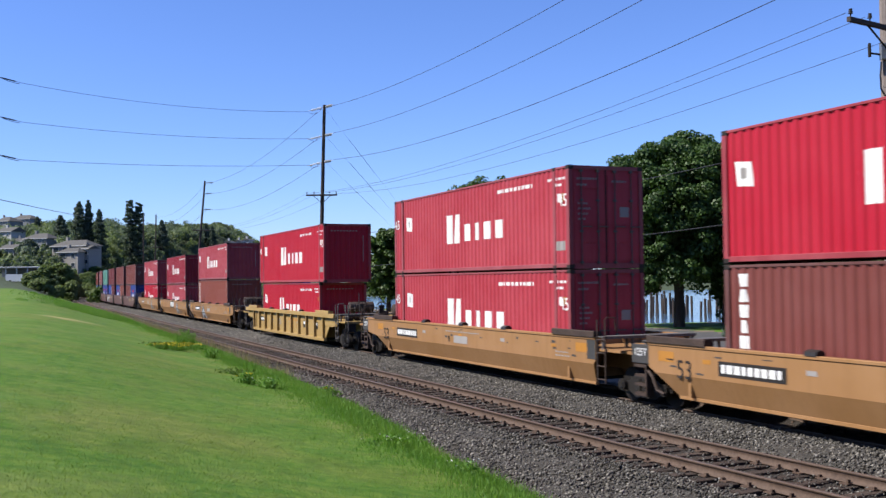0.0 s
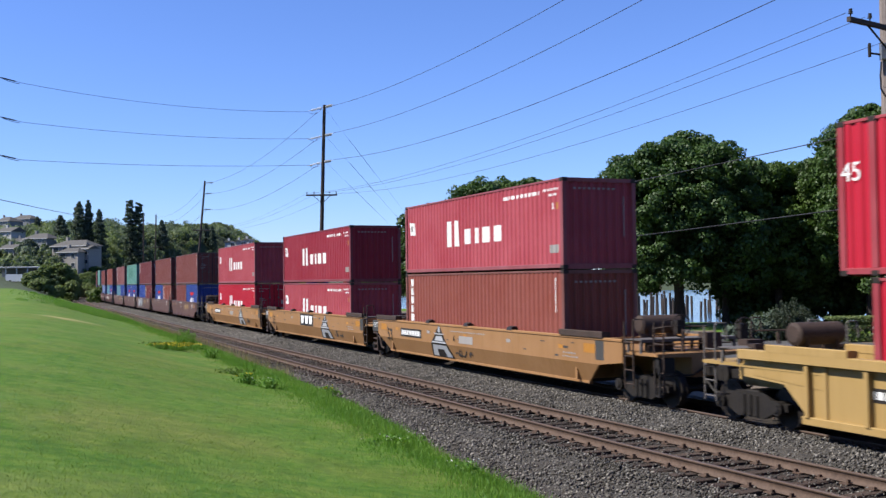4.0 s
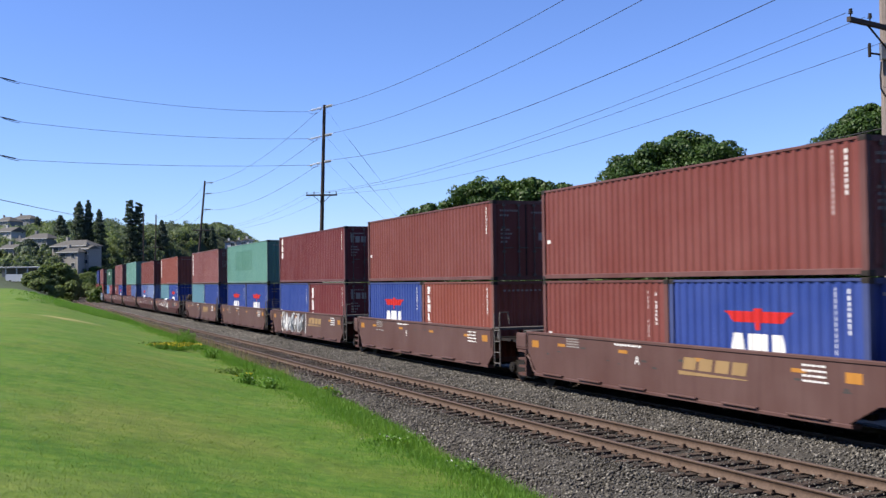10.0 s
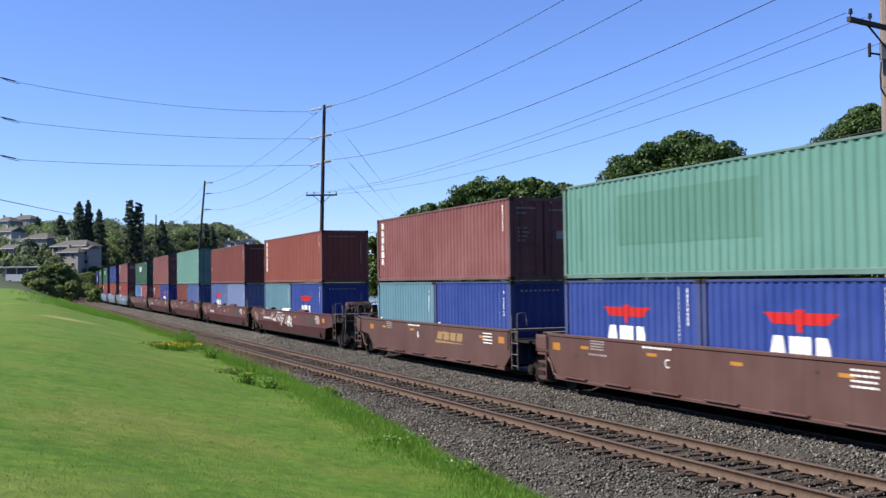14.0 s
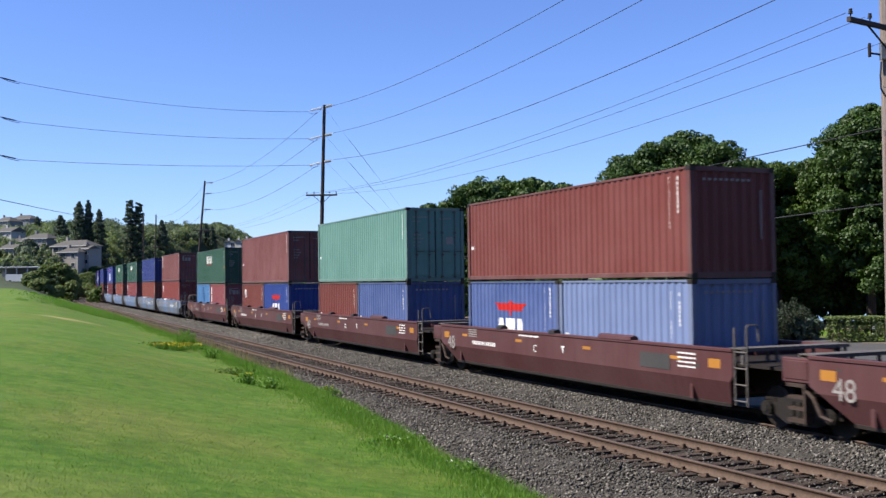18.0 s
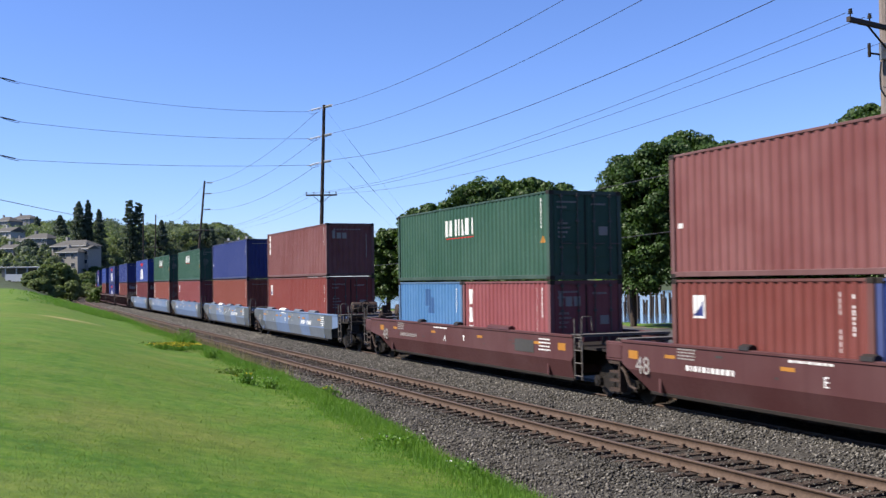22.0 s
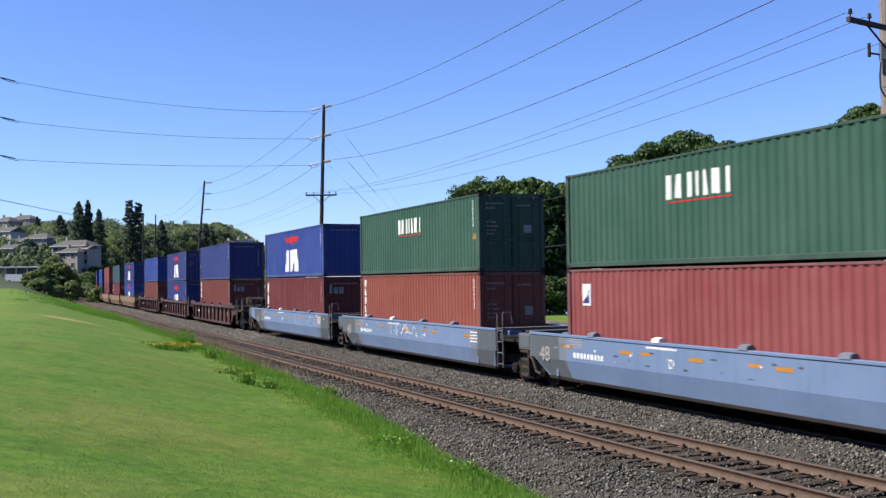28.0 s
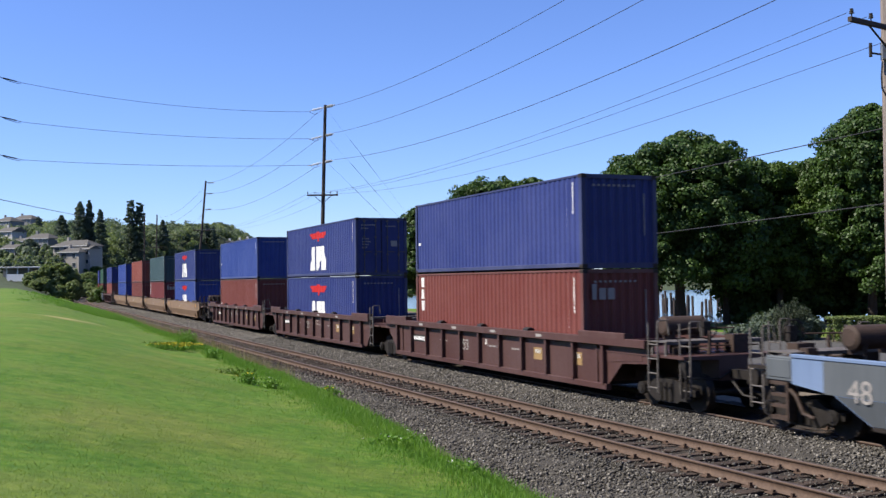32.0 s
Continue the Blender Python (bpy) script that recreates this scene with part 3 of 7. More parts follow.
def build_track(name, line, s0, s1, singles):
    root = thing(name, "railway track with rusty rails on dark wooden sleepers", "railway track", kind="structure")
    for r in (-0.755, 0.755):
        build_rail("rail", line, r, root, s0, s1)
    rnd = random.Random(4)
    shapes = [tie_mesh([rnd.uniform(-1, 1) for _ in range(8)]) for _ in range(6)]
    rest = Geo()
    step = 0.51
    i, s = 0, -14.0
    while s < 200:
        x, y = on_line(s, line(s))
        t = float(np.interp(s, LS, LTH) + line(s + 0.5) - line(s - 0.5))
        m = pose(float(x), float(y), -0.188 - rnd.uniform(0, 0.015), rnd.uniform(-0.6, 0.6), 0, math.degrees(t) + rnd.uniform(-1.8, 1.8))
        if i < singles:
            part("sleeper", rnd.choice(shapes), root, at=m)
        else:
            me = shapes[0]
            rest.add([tuple(m @ v.co) for v in me.vertices], [tuple(p.vertices) for p in me.polygons])
        i += 1
        s += step + rnd.uniform(-0.03, 0.03)
    if rest.v:
        tagged(part("sleepers", rest.mesh("sleepers", TIE), root), kind="stuff")
    tagged(part("rail_fixings", fixing_mesh(-14, 70, step, line).mesh("rail_fixings", RAILSIDE), root), kind="stuff")


build_track("track_1", near_at, -60, 330, 280)
build_track("track_2", middle, -60, 330, 0)

# ---- containers ----
W = 2.438
PITCH, DEEP = 0.278, 0.036


def wave_points(x0, x1):
    """Break points (x, depth) of the corrugation between x0 and x1."""
    out = []
    k = math.floor(x0 / PITCH) - 1
    while k * PITCH < x1 + PITCH:
        b = k * PITCH
        for dx, d in ((0.0, 0), (0.092, 0), (0.139, DEEP), (0.231, DEEP)):
            out.append((b + dx, d))
        k += 1
    return out


def wave_at(x):
    t = x % PITCH
    if t < 0.092:
        return 0.0
    if t < 0.139:
        return (t - 0.092) / 0.047 * DEEP
    if t < 0.231:
        return DEEP
    return (PITCH - t) / 0.047 * DEEP


def sheet(xs, z0, z1, side):
    """A corrugated steel wall over xs, on the side y = side * W / 2, corrugations upright."""
    xs = sorted(set([xs[0], xs[1]] + [p for p, _ in wave_points(*xs) if xs[0] < p < xs[1]]))
    v = [(x, side * (W / 2 - 0.010 - wave_at(x)), z) for z in (z0, z1) for x in xs]
    n = len(xs)
    return v, [(i, i + 1, n + i + 1, n + i) for i in range(n - 1)]


class Marks:
    """Paint on a wall: large shapes each a mesh of its own, small ones joined."""

    def __init__(self, *mats):
        self.mats, self.big, self.small = mats, [], Geo()

    def parts(self):
        out = [("mark", Geo().add(v, f).mesh("mark", self.mats[mi]), "") for v, f, mi in self.big]
        if self.small.v:
            out.append(("lettering", self.small.mesh("lettering", *self.mats), "stuff"))
        return out

    def put(self, v, f, mi, small):
        if small:
            self.small.add(v, f, mi)
        else:
            self.big.append((v, f, mi))


def link_marks(marks, ob):
    for name, me, kind in marks:
        tagged(part(name, me, ob), kind=kind)


def decal(g, poly, mi=0, proud=0.004, small=False):
    """Paint on the near corrugated wall: a convex shape of (x, z), following the corrugation."""
    xs = [p[0] for p in poly]
    a, b = min(xs), max(xs)
    cuts = sorted(set([a, b] + [x for x in xs] + [p for p, _ in wave_points(a, b) if a < p < b]))
    k = len(poly)

    def span(x):
        zs = []
        for i in range(k):
            (x0, z0), (x1, z1) = poly[i], poly[(i + 1) % k]
            if min(x0, x1) - 1e-9 <= x <= max(x0, x1) + 1e-9:
                if abs(x1 - x0) < 1e-9:
                    zs += [z0, z1]
                else:
                    zs.append(z0 + (z1 - z0) * (x - x0) / (x1 - x0))
        return min(zs), max(zs)
    v = []
    for x in cuts:
        lo, hi = span(x)
        y = -(W / 2 - 0.010 - wave_at(x)) - proud
        v += [(x, y, lo), (x, y, hi)]
    g.put(v, [(2 * i, 2 * i + 2, 2 * i + 3, 2 * i + 1) for i in range(len(cuts) - 1)], mi, small)


def rect(x0, x1, z0, z1):
    return [(x0, z0), (x1, z0), (x1, z1), (x0, z1)]


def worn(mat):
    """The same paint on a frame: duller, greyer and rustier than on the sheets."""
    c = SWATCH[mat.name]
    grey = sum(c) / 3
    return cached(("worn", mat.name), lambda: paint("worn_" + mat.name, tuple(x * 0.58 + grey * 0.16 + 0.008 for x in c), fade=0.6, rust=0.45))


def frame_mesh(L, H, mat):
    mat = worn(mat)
    g = Geo()
    a, b = L / 2, W / 2
    for sx in (-1, 1):
        for sy in (-1, 1):
            x0, x1 = sorted((sx * a, sx * (a - 0.15)))
            y0, y1 = sorted((sy * b, sy * (b - 0.12)))
            g.box(x0, x1, y0, y1, 0.11, H - 0.11)
    for sy in (-1, 1):
        y0, y1 = sorted((sy * b, sy * (b - 0.06)))
        g.bevel_box(-a + 0.15, a - 0.15, y0, y1, 0.03, 0.155, 0.012)
        y0, y1 = sorted((sy * (b - 0.003), sy * (b - 0.07)))
        g.bevel_box(-a + 0.15, a - 0.15, y0, y1, H - 0.075, H - 0.012, 0.01)
    for sx in (-1, 1):
        x0, x1 = sorted((sx * (a - 0.004), sx * (a - 0.13)))
        g.box(x0, x1, -b + 0.12, b - 0.12, H - 0.12, H - 0.008)
        g.box(x0, x1, -b + 0.12, b - 0.12, 0.0, 0.15)
    if L > 13:
        for sx in (-1, 1):
            for sy in (-1, 1):
                y0, y1 = sorted((sy * (b + 0.002), sy * (b - 0.06)))
                g.box(sx * 6.02 - 0.075, sx * 6.02 + 0.075, y0, y1, 0.155, H - 0.075)
    return g.mesh("frame", mat)


def casting_mesh():
    g = Geo()
    g.bevel_box(-0.089, 0.089, -0.081, 0.081, -0.059, 0.059, 0.014)
    return g.mesh("corner_casting", STEEL)


def side_mesh(L, H, side, mat):
    g = Geo()
    v, f = sheet((-L / 2 + 0.15, L / 2 - 0.15), 0.155, H - 0.075, side)
    return g.add(v, f).mesh("side_panel", mat)


def roof_mesh(L, H, mat):
    g = Geo()
    n = int(L / 0.3)
    a = L / 2 - 0.13
    for i in range(n):
        x = -a + 2 * a * i / n
        g.box(x + 0.02, x + 2 * a / n - 0.02, -W / 2 + 0.07, W / 2 - 0.07, H - 0.05, H - 0.012)
    g.box(-a, a, -W / 2 + 0.07, W / 2 - 0.07, H - 0.07, H - 0.03)
    return g.mesh("roof_panel", mat)


def end_mesh(H, mat):
    """Corrugated blank end, facing +x, at x = 0."""
    g = Geo()
    b = W / 2 - 0.12
    ys = sorted(set([-b, b] + [p for p, _ in wave_points(-b, b) if -b < p < b]))
    v = [(-0.03 - wave_at(y) * 1.2, y, z) for z in (0.15, H - 0.12) for y in ys]
    n = len(ys)
    g.add(v, [(i, i + 1, n + i + 1, n + i) for i in range(n - 1)])
    return g.mesh("end_panel", mat)


def door_mesh(H, mat, side):
    """One leaf: a plate with five pressed panels and a rubber rim."""
    g = Geo()
    w = W / 2 - 0.125

    def slab(x0, x1, y0, y1, z0, z1, mi=0):
        y0, y1 = sorted((side * y0, side * y1))
        g.box(x0, x1, y0, y1, z0, z1, mi)
    slab(-0.06, -0.035, 0.004, w, 0.15, H - 0.12)
    slab(-0.062, -0.025, 0.0, 0.02, 0.15, H - 0.12, 1)
    for i in range(5):
        z0 = 0.2 + (H - 0.37) / 5 * i
        slab(-0.036, -0.018, 0.06, w - 0.05, z0 + 0.03, z0 + (H - 0.37) / 5 - 0.03)
    return g.mesh("door", mat, RUBBER)


def rod_mesh(H):
    g = Geo()
    g.tube([(0, 0, 0.1), (0, 0, H - 0.08)], 0.017, 6)
    for z in (0.18, H * 0.36, H * 0.66, H - 0.16):
        g.box(-0.035, 0.022, -0.05, 0.05, z - 0.03, z + 0.03)
    g.box(0.0, 0.035, -0.02, 0.32, H * 0.40, H * 0.40 + 0.03)
    return g.mesh("lock_rod", WALKPLATE)


def end_marks(H, door):
    """Short rows of small unreadable lettering and plates on the leading end."""
    g = Geo()
    if door:
        for z, y0, y1 in ((0.86, -0.95, -0.25), (0.80, -0.95, -0.55), (0.62, -0.92, -0.5), (0.57, -0.92, -0.45), (0.52, -0.92, -0.5), (0.47, -0.92, -0.6), (0.84, 0.2, 0.75)):
            k = int((y1 - y0) / 0.085)
            for i in range(k):
                g.box(-0.012, -0.006, y0 + i * 0.085, y0 + i * 0.085 + 0.05, z * H, z * H + 0.06)
        g.box(-0.014, -0.008, 0.45, 0.75, H * 0.5, H * 0.6)
    else:
        for i in range(9):
            g.box(-0.02, -0.015, -0.85 + i * 0.16, -0.77 + i * 0.16, H * 0.87, H * 0.87 + 0.06)
        g.box(-0.02, -0.014, 0.80, 0.83, H * 0.35, H * 0.8)
    return g.mesh("end_lettering", GREYMARK)


def end_blocks(H):
    """Three pale blocks high on the leading end."""
    g = Geo()
    for y0, y1, z1 in ((-0.92, -0.78, 0.86), (-0.70, -0.48, 0.82), (-0.42, -0.20, 0.82)):
        g.box(-0.018, -0.012, y0, y1, H * 0.71, H * z1)
    return g.mesh("end_mark", GREYMARK)


def number_columns(g, L, H, mi=0, full=True):
    rnd = random.Random(int(L * 10 + H * 100))
    for x, z0, z1 in ((L / 2 - 0.85, 0.45, 0.93), (L / 2 - 0.48, 0.58, 0.92)):
        z = z1 * H
        while z > z0 * H:
            h = rnd.uniform(0.05, 0.10)
            if full or rnd.random() < 0.6:
                decal(g, rect(x - 0.024, x + 0.024, z - h, z), mi, small=True)
            z -= h + 0.03


def logo_red_line(L, H):
    """A tall white mark of two bars, a row of smaller bars, a flag shape and small rows."""
    g = Marks(WHITE, GREYMARK, ORANGE)
    a, b, c = 0.345 * H, 0.69 * H, 0.56 * H
    m = 0.45 if L > 13 else 0.0
    decal(g, rect(m - 2.10, m - 1.66, a, b))
    decal(g, [(m - 1.48, a), (m - 1.0, a), (m - 1.22, (a + b) / 2), (m - 1.08, b), (m - 1.42, b)])
    for x0, x1 in ((-0.62, -0.14), (0.22, 0.50), (0.84, 1.36), (1.70, 2.22)):
        decal(g, rect(m + x0, m + x1, a + 0.05, c))
    f = -L / 2 + (0.85 if L > 13 else 0.0)
    decal(g, [(f + 0.45, 0.57 * H), (f + 0.98, 0.555 * H), (f + 0.93, 0.735 * H), (f + 0.38, 0.755 * H)])
    rnd = random.Random(2)
    for x0, x1, z, h in ((2.35, 4.6, 0.845, 0.11), (L / 2 - 1.2, L / 2 - 0.25, 0.87, 0.07), (L / 2 - 0.8, L / 2 - 0.45, 0.81, 0.07)):
        x = x0
        while x < x1:
            w = rnd.uniform(0.05, 0.13)
            decal(g, rect(x, x + w, z * H, z * H + h), 0, 0.004, True)
            x += w + 0.045
    decal(g, rect(L / 2 - 0.65, L / 2 - 0.53, 0.66 * H, 0.735 * H), 0, 0.004, True)
    decal(g, rect(L / 2 - 0.78, L / 2 - 0.30, 0.18 * H, 0.27 * H), 1)
    decal(g, rect(L / 2 - 0.42, L / 2 - 0.30, 0.66 * H, 0.735 * H), 2, 0.004, True)
    decal(g, rect(f + 0.6, f + 0.78, 0.62 * H, 0.70 * H), 1, 0.006, True)
    return g.parts()


def logo_wing(L, H):
    """A red winged bar with a short body over three white blocks."""
    g = Marks(WHITE, SIGNRED)
    if L > 10:
        k, a, b, r0, r1 = 1.0, 0.12 * H, 0.58 * H, 0.735 * H, 0.845 * H
    else:
        k, a, b, r0, r1 = 0.70, 0.20 * H, 0.555 * H, 0.645 * H, 0.735 * H
    decal(g, [(-1.05 * k, r0), (1.05 * k, r0), (1.5 * k, r1), (-1.5 * k, r1)], 1)
    decal(g, [(-0.12 * k, r0 - 0.06 * H), (0.12 * k, r0 - 0.06 * H), (0.2 * k, r1 + 0.025 * H), (-0.2 * k, r1 + 0.025 * H)], 1, 0.006)
    decal(g, [(-1.40 * k, a), (-0.50 * k, a), (-0.66 * k, b), (-1.06 * k, b)])
    decal(g, [(-0.40 * k, a), (0.02 * k, a), (0.46 * k, a + (b - a) * 0.45), (0.46 * k, b), (-0.40 * k, b)])
    decal(g, [(0.60 * k, a), (1.36 * k, a), (1.36 * k, a + (b - a) * 0.25), (1.02 * k, b), (0.60 * k, b)])
    number_columns(g, L, H)
    return g.parts()


def logo_row(L, H):
    """A row of white blocks over a thin red line."""
    g = Marks(WHITE, SIGNRED, ORANGE)
    a, b = 0.60 * H, 0.82 * H
    x = -1.45
    for i, w in enumerate((0.30, 0.36, 0.28, 0.13, 0.28, 0.36, 0.24)):
        decal(g, [(x, a + 0.02 * (i % 2)), (x + w * 0.68, a), (x + w * (0.52 if i % 3 == 1 else 0.68), b), (x + w * (0.16 if i % 3 == 1 else 0), b)])
        x += w + 0.08
    decal(g, rect(-1.35, 0.95, a - 0.09, a - 0.055), 1)
    number_columns(g, L, H)
    decal(g, [(L / 2 - 0.55, 0.42 * H), (L / 2 - 0.28, 0.42 * H), (L / 2 - 0.415, 0.50 * H)], 2)
    return g.parts()


def logo_upright(L, H, n, z0=0.5, z1=0.95, w=0.3, right=True):
    """n white blocks one below the other near the trailing end."""
    g = Marks(WHITE)
    h = (z1 - z0) * H / n
    for i in range(n):
        z = z1 * H - i * h
        x = -L / 2 + 0.42
        k = (0.18, 0.0, 0.12)[i % 3] * w
        decal(g, [(x + k, z - h * 0.82), (x + w - k * 0.5, z - h * 0.82), (x + w * (0.8 if i % 2 else 1), z), (x + w * (0.2 if i % 2 else 0), z)])
    if right:
        number_columns(g, L, H)
    return g.parts()


def logo_plain(L, H):
    g = Marks(WHITE)
    number_columns(g, L, H, 0, L > 10)
    decal(g, rect(-L / 2 + 0.3, -L / 2 + 0.42, 0.40 * H, 0.44 * H), 0, 0.004, True)
    return g.parts()


def logo_patch(L, H):
    g = Marks(DARKGREEN)
    decal(g, rect(-3.4, 2.0, 0.33 * H, 0.82 * H))
    decal(g, rect(-5.3, -5.15, 0.2 * H, 0.85 * H))
    return g.parts()


def logo_repair(L, H):
    g = Marks(MIDBLUE, WHITE, SKYBLUE)
    decal(g, rect(-0.35, 0.15, 0.66 * H, 0.9 * H))
    decal(g, [(-0.1, 0.56 * H), (0.5, 0.56 * H), (0.5, 0.78 * H), (0.16, 0.78 * H), (0.16, 0.66 * H), (-0.1, 0.62 * H)])
    decal(g, rect(1.9, 2.4, 0.12 * H, 0.34 * H))
    decal(g, rect(-1.8, -1.0, 0.08 * H, 0.15 * H))
    number_columns(g, L, H, 1)
    decal(g, rect(L / 2 - 0.6, L / 2 - 0.25, 0.12 * H, 0.32 * H), 1)
    return g.parts()


def logo_label(L, H):
    g = Marks(WHITE, NAVY)
    decal(g, rect(-L / 2 + 0.75, -L / 2 + 1.2, 0.66 * H, 0.86 * H), 0)
    decal(g, [(-L / 2 + 0.8, 0.68 * H), (-L / 2 + 1.15, 0.68 * H), (-L / 2 + 1.15, 0.82 * H), (-L / 2 + 0.9, 0.72 * H)], 1, 0.006)
    number_columns(g, L, H, 0, False)
    return g.parts()


LOGOS = {"K": logo_red_line, "A": logo_wing, "C": logo_row, "t": lambda L, H: logo_upright(L, H, 3), "T": lambda L, H: logo_upright(L, H, 6, 0.25, 0.93),
         "t2": lambda L, H: logo_upright(L, H, 3, 0.2, 0.9, 0.3), "p": logo_plain, "G": logo_patch, "R": logo_repair, "L": logo_label,
         "T5": lambda L, H: logo_upright(L, H, 5, 0.3, 0.93, 0.26)}
KIND = {"K": "white block marking", "A": "red and white marks", "C": "row of white block marks", "t": "upright white marks", "T": "upright white marks",
        "t2": "upright white marks", "p": "small white number rows", "G": "darker painted-over patch", "R": "dark blue repair patches", "L": "small white label", "T5": "upright white marks"}
HUE = {DUSTROSE: "dusty rose red", BRICK: "brick red", K_ROSE: "chalky bright red", ROSE: "sun-bleached rose-brown", K_RED: "bright red", K_PINK: "faded pinkish red", K_WINE: "wine red", BROWN: "red-brown", RUSSET: "russet orange-brown", MAROON: "maroon", PINKISH: "washed-out pink-red",
       BLUE: "royal blue", NAVY: "dark blue", FADED: "chalky faded blue", SKYBLUE: "light blue", TEAL: "pale teal", MINT: "mint green", PALEMINT: "pale mint green", SLATE: "slate teal", GREEN: "dark green", GREYBLUE: "grey-blue"}


def text_mesh(s, size, mat):
    c = bpy.data.curves.new("text", "FONT")
    c.body, c.size, c.extrude, c.align_x, c.align_y = s, size, 0.002, "CENTER", "CENTER"
    ob = new("text", c)
    me = bpy.data.meshes.new_from_object(ob.evaluated_get(bpy.context.evaluated_depsgraph_get()))
    bpy.data.objects.remove(ob)
    me.materials.clear()
    me.materials.append(mat)
    return me


def side_text(s, size, mat, x, y, z, parent, label=""):
    me = cached(("text", s, size, mat.name), lambda: text_mesh(s, size, mat))
    part("number", me, parent, label, pose(x, y, z, 90))


def container(L, H, mat, logo, door, s, z):
    """A steel shipping container whose middle stands at s on the line, its floor at z."""
    feet = 20 if L < 7 else 45 if L > 13 else 40
    label = "%s %s-foot shipping container with %s" % (HUE[mat], {20: "twenty", 40: "forty", 45: "forty-five"}[feet], KIND[logo])
    ob = thing("shipping_container", label, "shipping container", "containers on the train")
    k = (round(L, 2), round(H, 2), mat.name)
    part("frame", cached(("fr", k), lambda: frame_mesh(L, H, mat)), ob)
    for side in (-1, 1):
        part("side_panel", cached(("sd", k, side), lambda: side_mesh(L, H, side, mat)), ob)
    part("roof_panel", cached(("rf", k), lambda: roof_mesh(L, H, mat)), ob)
    part("end_panel", cached(("en", k), lambda: end_mesh(H, mat)), ob, at=pose(-L / 2, 0, 0, 0, 0, 180))
    if door:
        for side in (-1, 1):
            d = part("door", cached(("dr", k, side), lambda: door_mesh(H, mat, side)), ob, at=pose(L / 2, 0, 0))
            for y in (0.28, 0.82):
                part("lock_rod", cached(("rod", k[1]), lambda: rod_mesh(H)), d, at=pose(0.012, side * y, 0))
    else:
        part("end_panel", cached(("en", k), lambda: end_mesh(H, mat)), ob, at=pose(L / 2, 0, 0))
    tagged(part("lettering", cached(("em", k[1], door), lambda: end_marks(H, door)), ob, "small pale rows of lettering", at=pose(L / 2, 0, 0)), kind="stuff")
    if logo in ("t", "t2"):
        part("end_mark", cached(("eb", k[1]), lambda: end_blocks(H)), ob, "row of pale block marks", pose(L / 2, 0, 0))
    cm = cached("casting", casting_mesh)
    xs = (L / 2 - 0.087, 6.02) if L > 13 else (L / 2 - 0.087,)
    for x in xs:
        for sx in (-1, 1):
            for sy in (-1, 1):
                for zz in (0.059, H - 0.059):
                    part("corner_casting", cm, ob, at=pose(sx * x, sy * (W / 2 - 0.079), zz))
    link_marks(cached(("lg", logo, k[0], k[1]), lambda: LOGOS[logo](L, H)), ob)
    if L > 13:
        side_text("45", 0.5, WHITE, -L / 2 + 0.33, -W / 2 - 0.006, 0.66 * H, ob, "white number")
        side_text("45", 0.5, WHITE, L / 2 - 0.33, -W / 2 - 0.006, 0.66 * H, ob, "white number")
    mover(ob, s, L * 0.42, z)
    return ob

# ---- well cars and their trucks ----


def plain_mesh(a, side, mat, front, back):
    """Upright flat side on a narrow flange, with short ledges along its foot."""
    g = Geo()
    f0, b0 = a + (0.85 if front else 0), -a - (0.85 if back else 0)
    b1, f1 = b0 + (1.6 if back else 0.55), f0 - (1.6 if front else 0.45)
    y0, y1 = sorted((side * 1.45, side * 1.50))
    g.prism_y([(b0, 1.58), (b0, 1.0), (b0 + (0.9 if back else 0.12), 0.92), (b1, 0.42), (f1, 0.42), (f0 - (0.9 if front else 0.0), 0.80), (f0, 0.9), (f0, 1.58)], y0, y1)
    y0, y1 = sorted((side * 1.30, side * 1.53))
    g.bevel_box(b1 - 0.1, f1 + 0.1, y0, y1, 0.34, 0.42, 0.012)
    y0, y1 = sorted((side * 1.50, side * 1.58))
    k = 6
    for i in range(k):
        x = b1 + (f1 - b1) * (i + 0.5) / k
        g.bevel_box(x - 0.55, x + 0.55, y0, y1, 0.43, 0.47, 0.008)
    for x in (b0 + 0.02, f0 - 0.04):
        g.prism_y([(x, 0.98), (x + 0.03, 0.98), (x + 0.03, 1.56), (x, 1.56)], y0, y0 + 0.03)
    return g.mesh("side_panel", mat)


def step_mesh(mat):
    """Hanging end steps: a slotted tread box with a bent brace back to the side."""
    g = Geo()
    comb = [(0.26, 0.28), (0.26, 1.04), (-0.26, 1.04), (-0.26, 0.97), (0.20, 0.97), (0.20, 0.80), (-0.22, 0.80), (-0.22, 0.74), (0.20, 0.74), (0.20, 0.58), (-0.22, 0.58), (-0.22, 0.52), (0.20, 0.52), (0.20, 0.36), (-0.22, 0.36), (-0.22, 0.28)]
    g.prism_y(comb, -0.06, 0.14)
    return g.mesh("end_step", mat)


def brace_mesh(mat):
    return Geo().tube([(0.22, 0, 0.92), (0.42, 0, 0.78), (0.62, 0, 0.46), (0.9, 0, 0.40)], 0.04, 6).mesh("end_brace", mat)


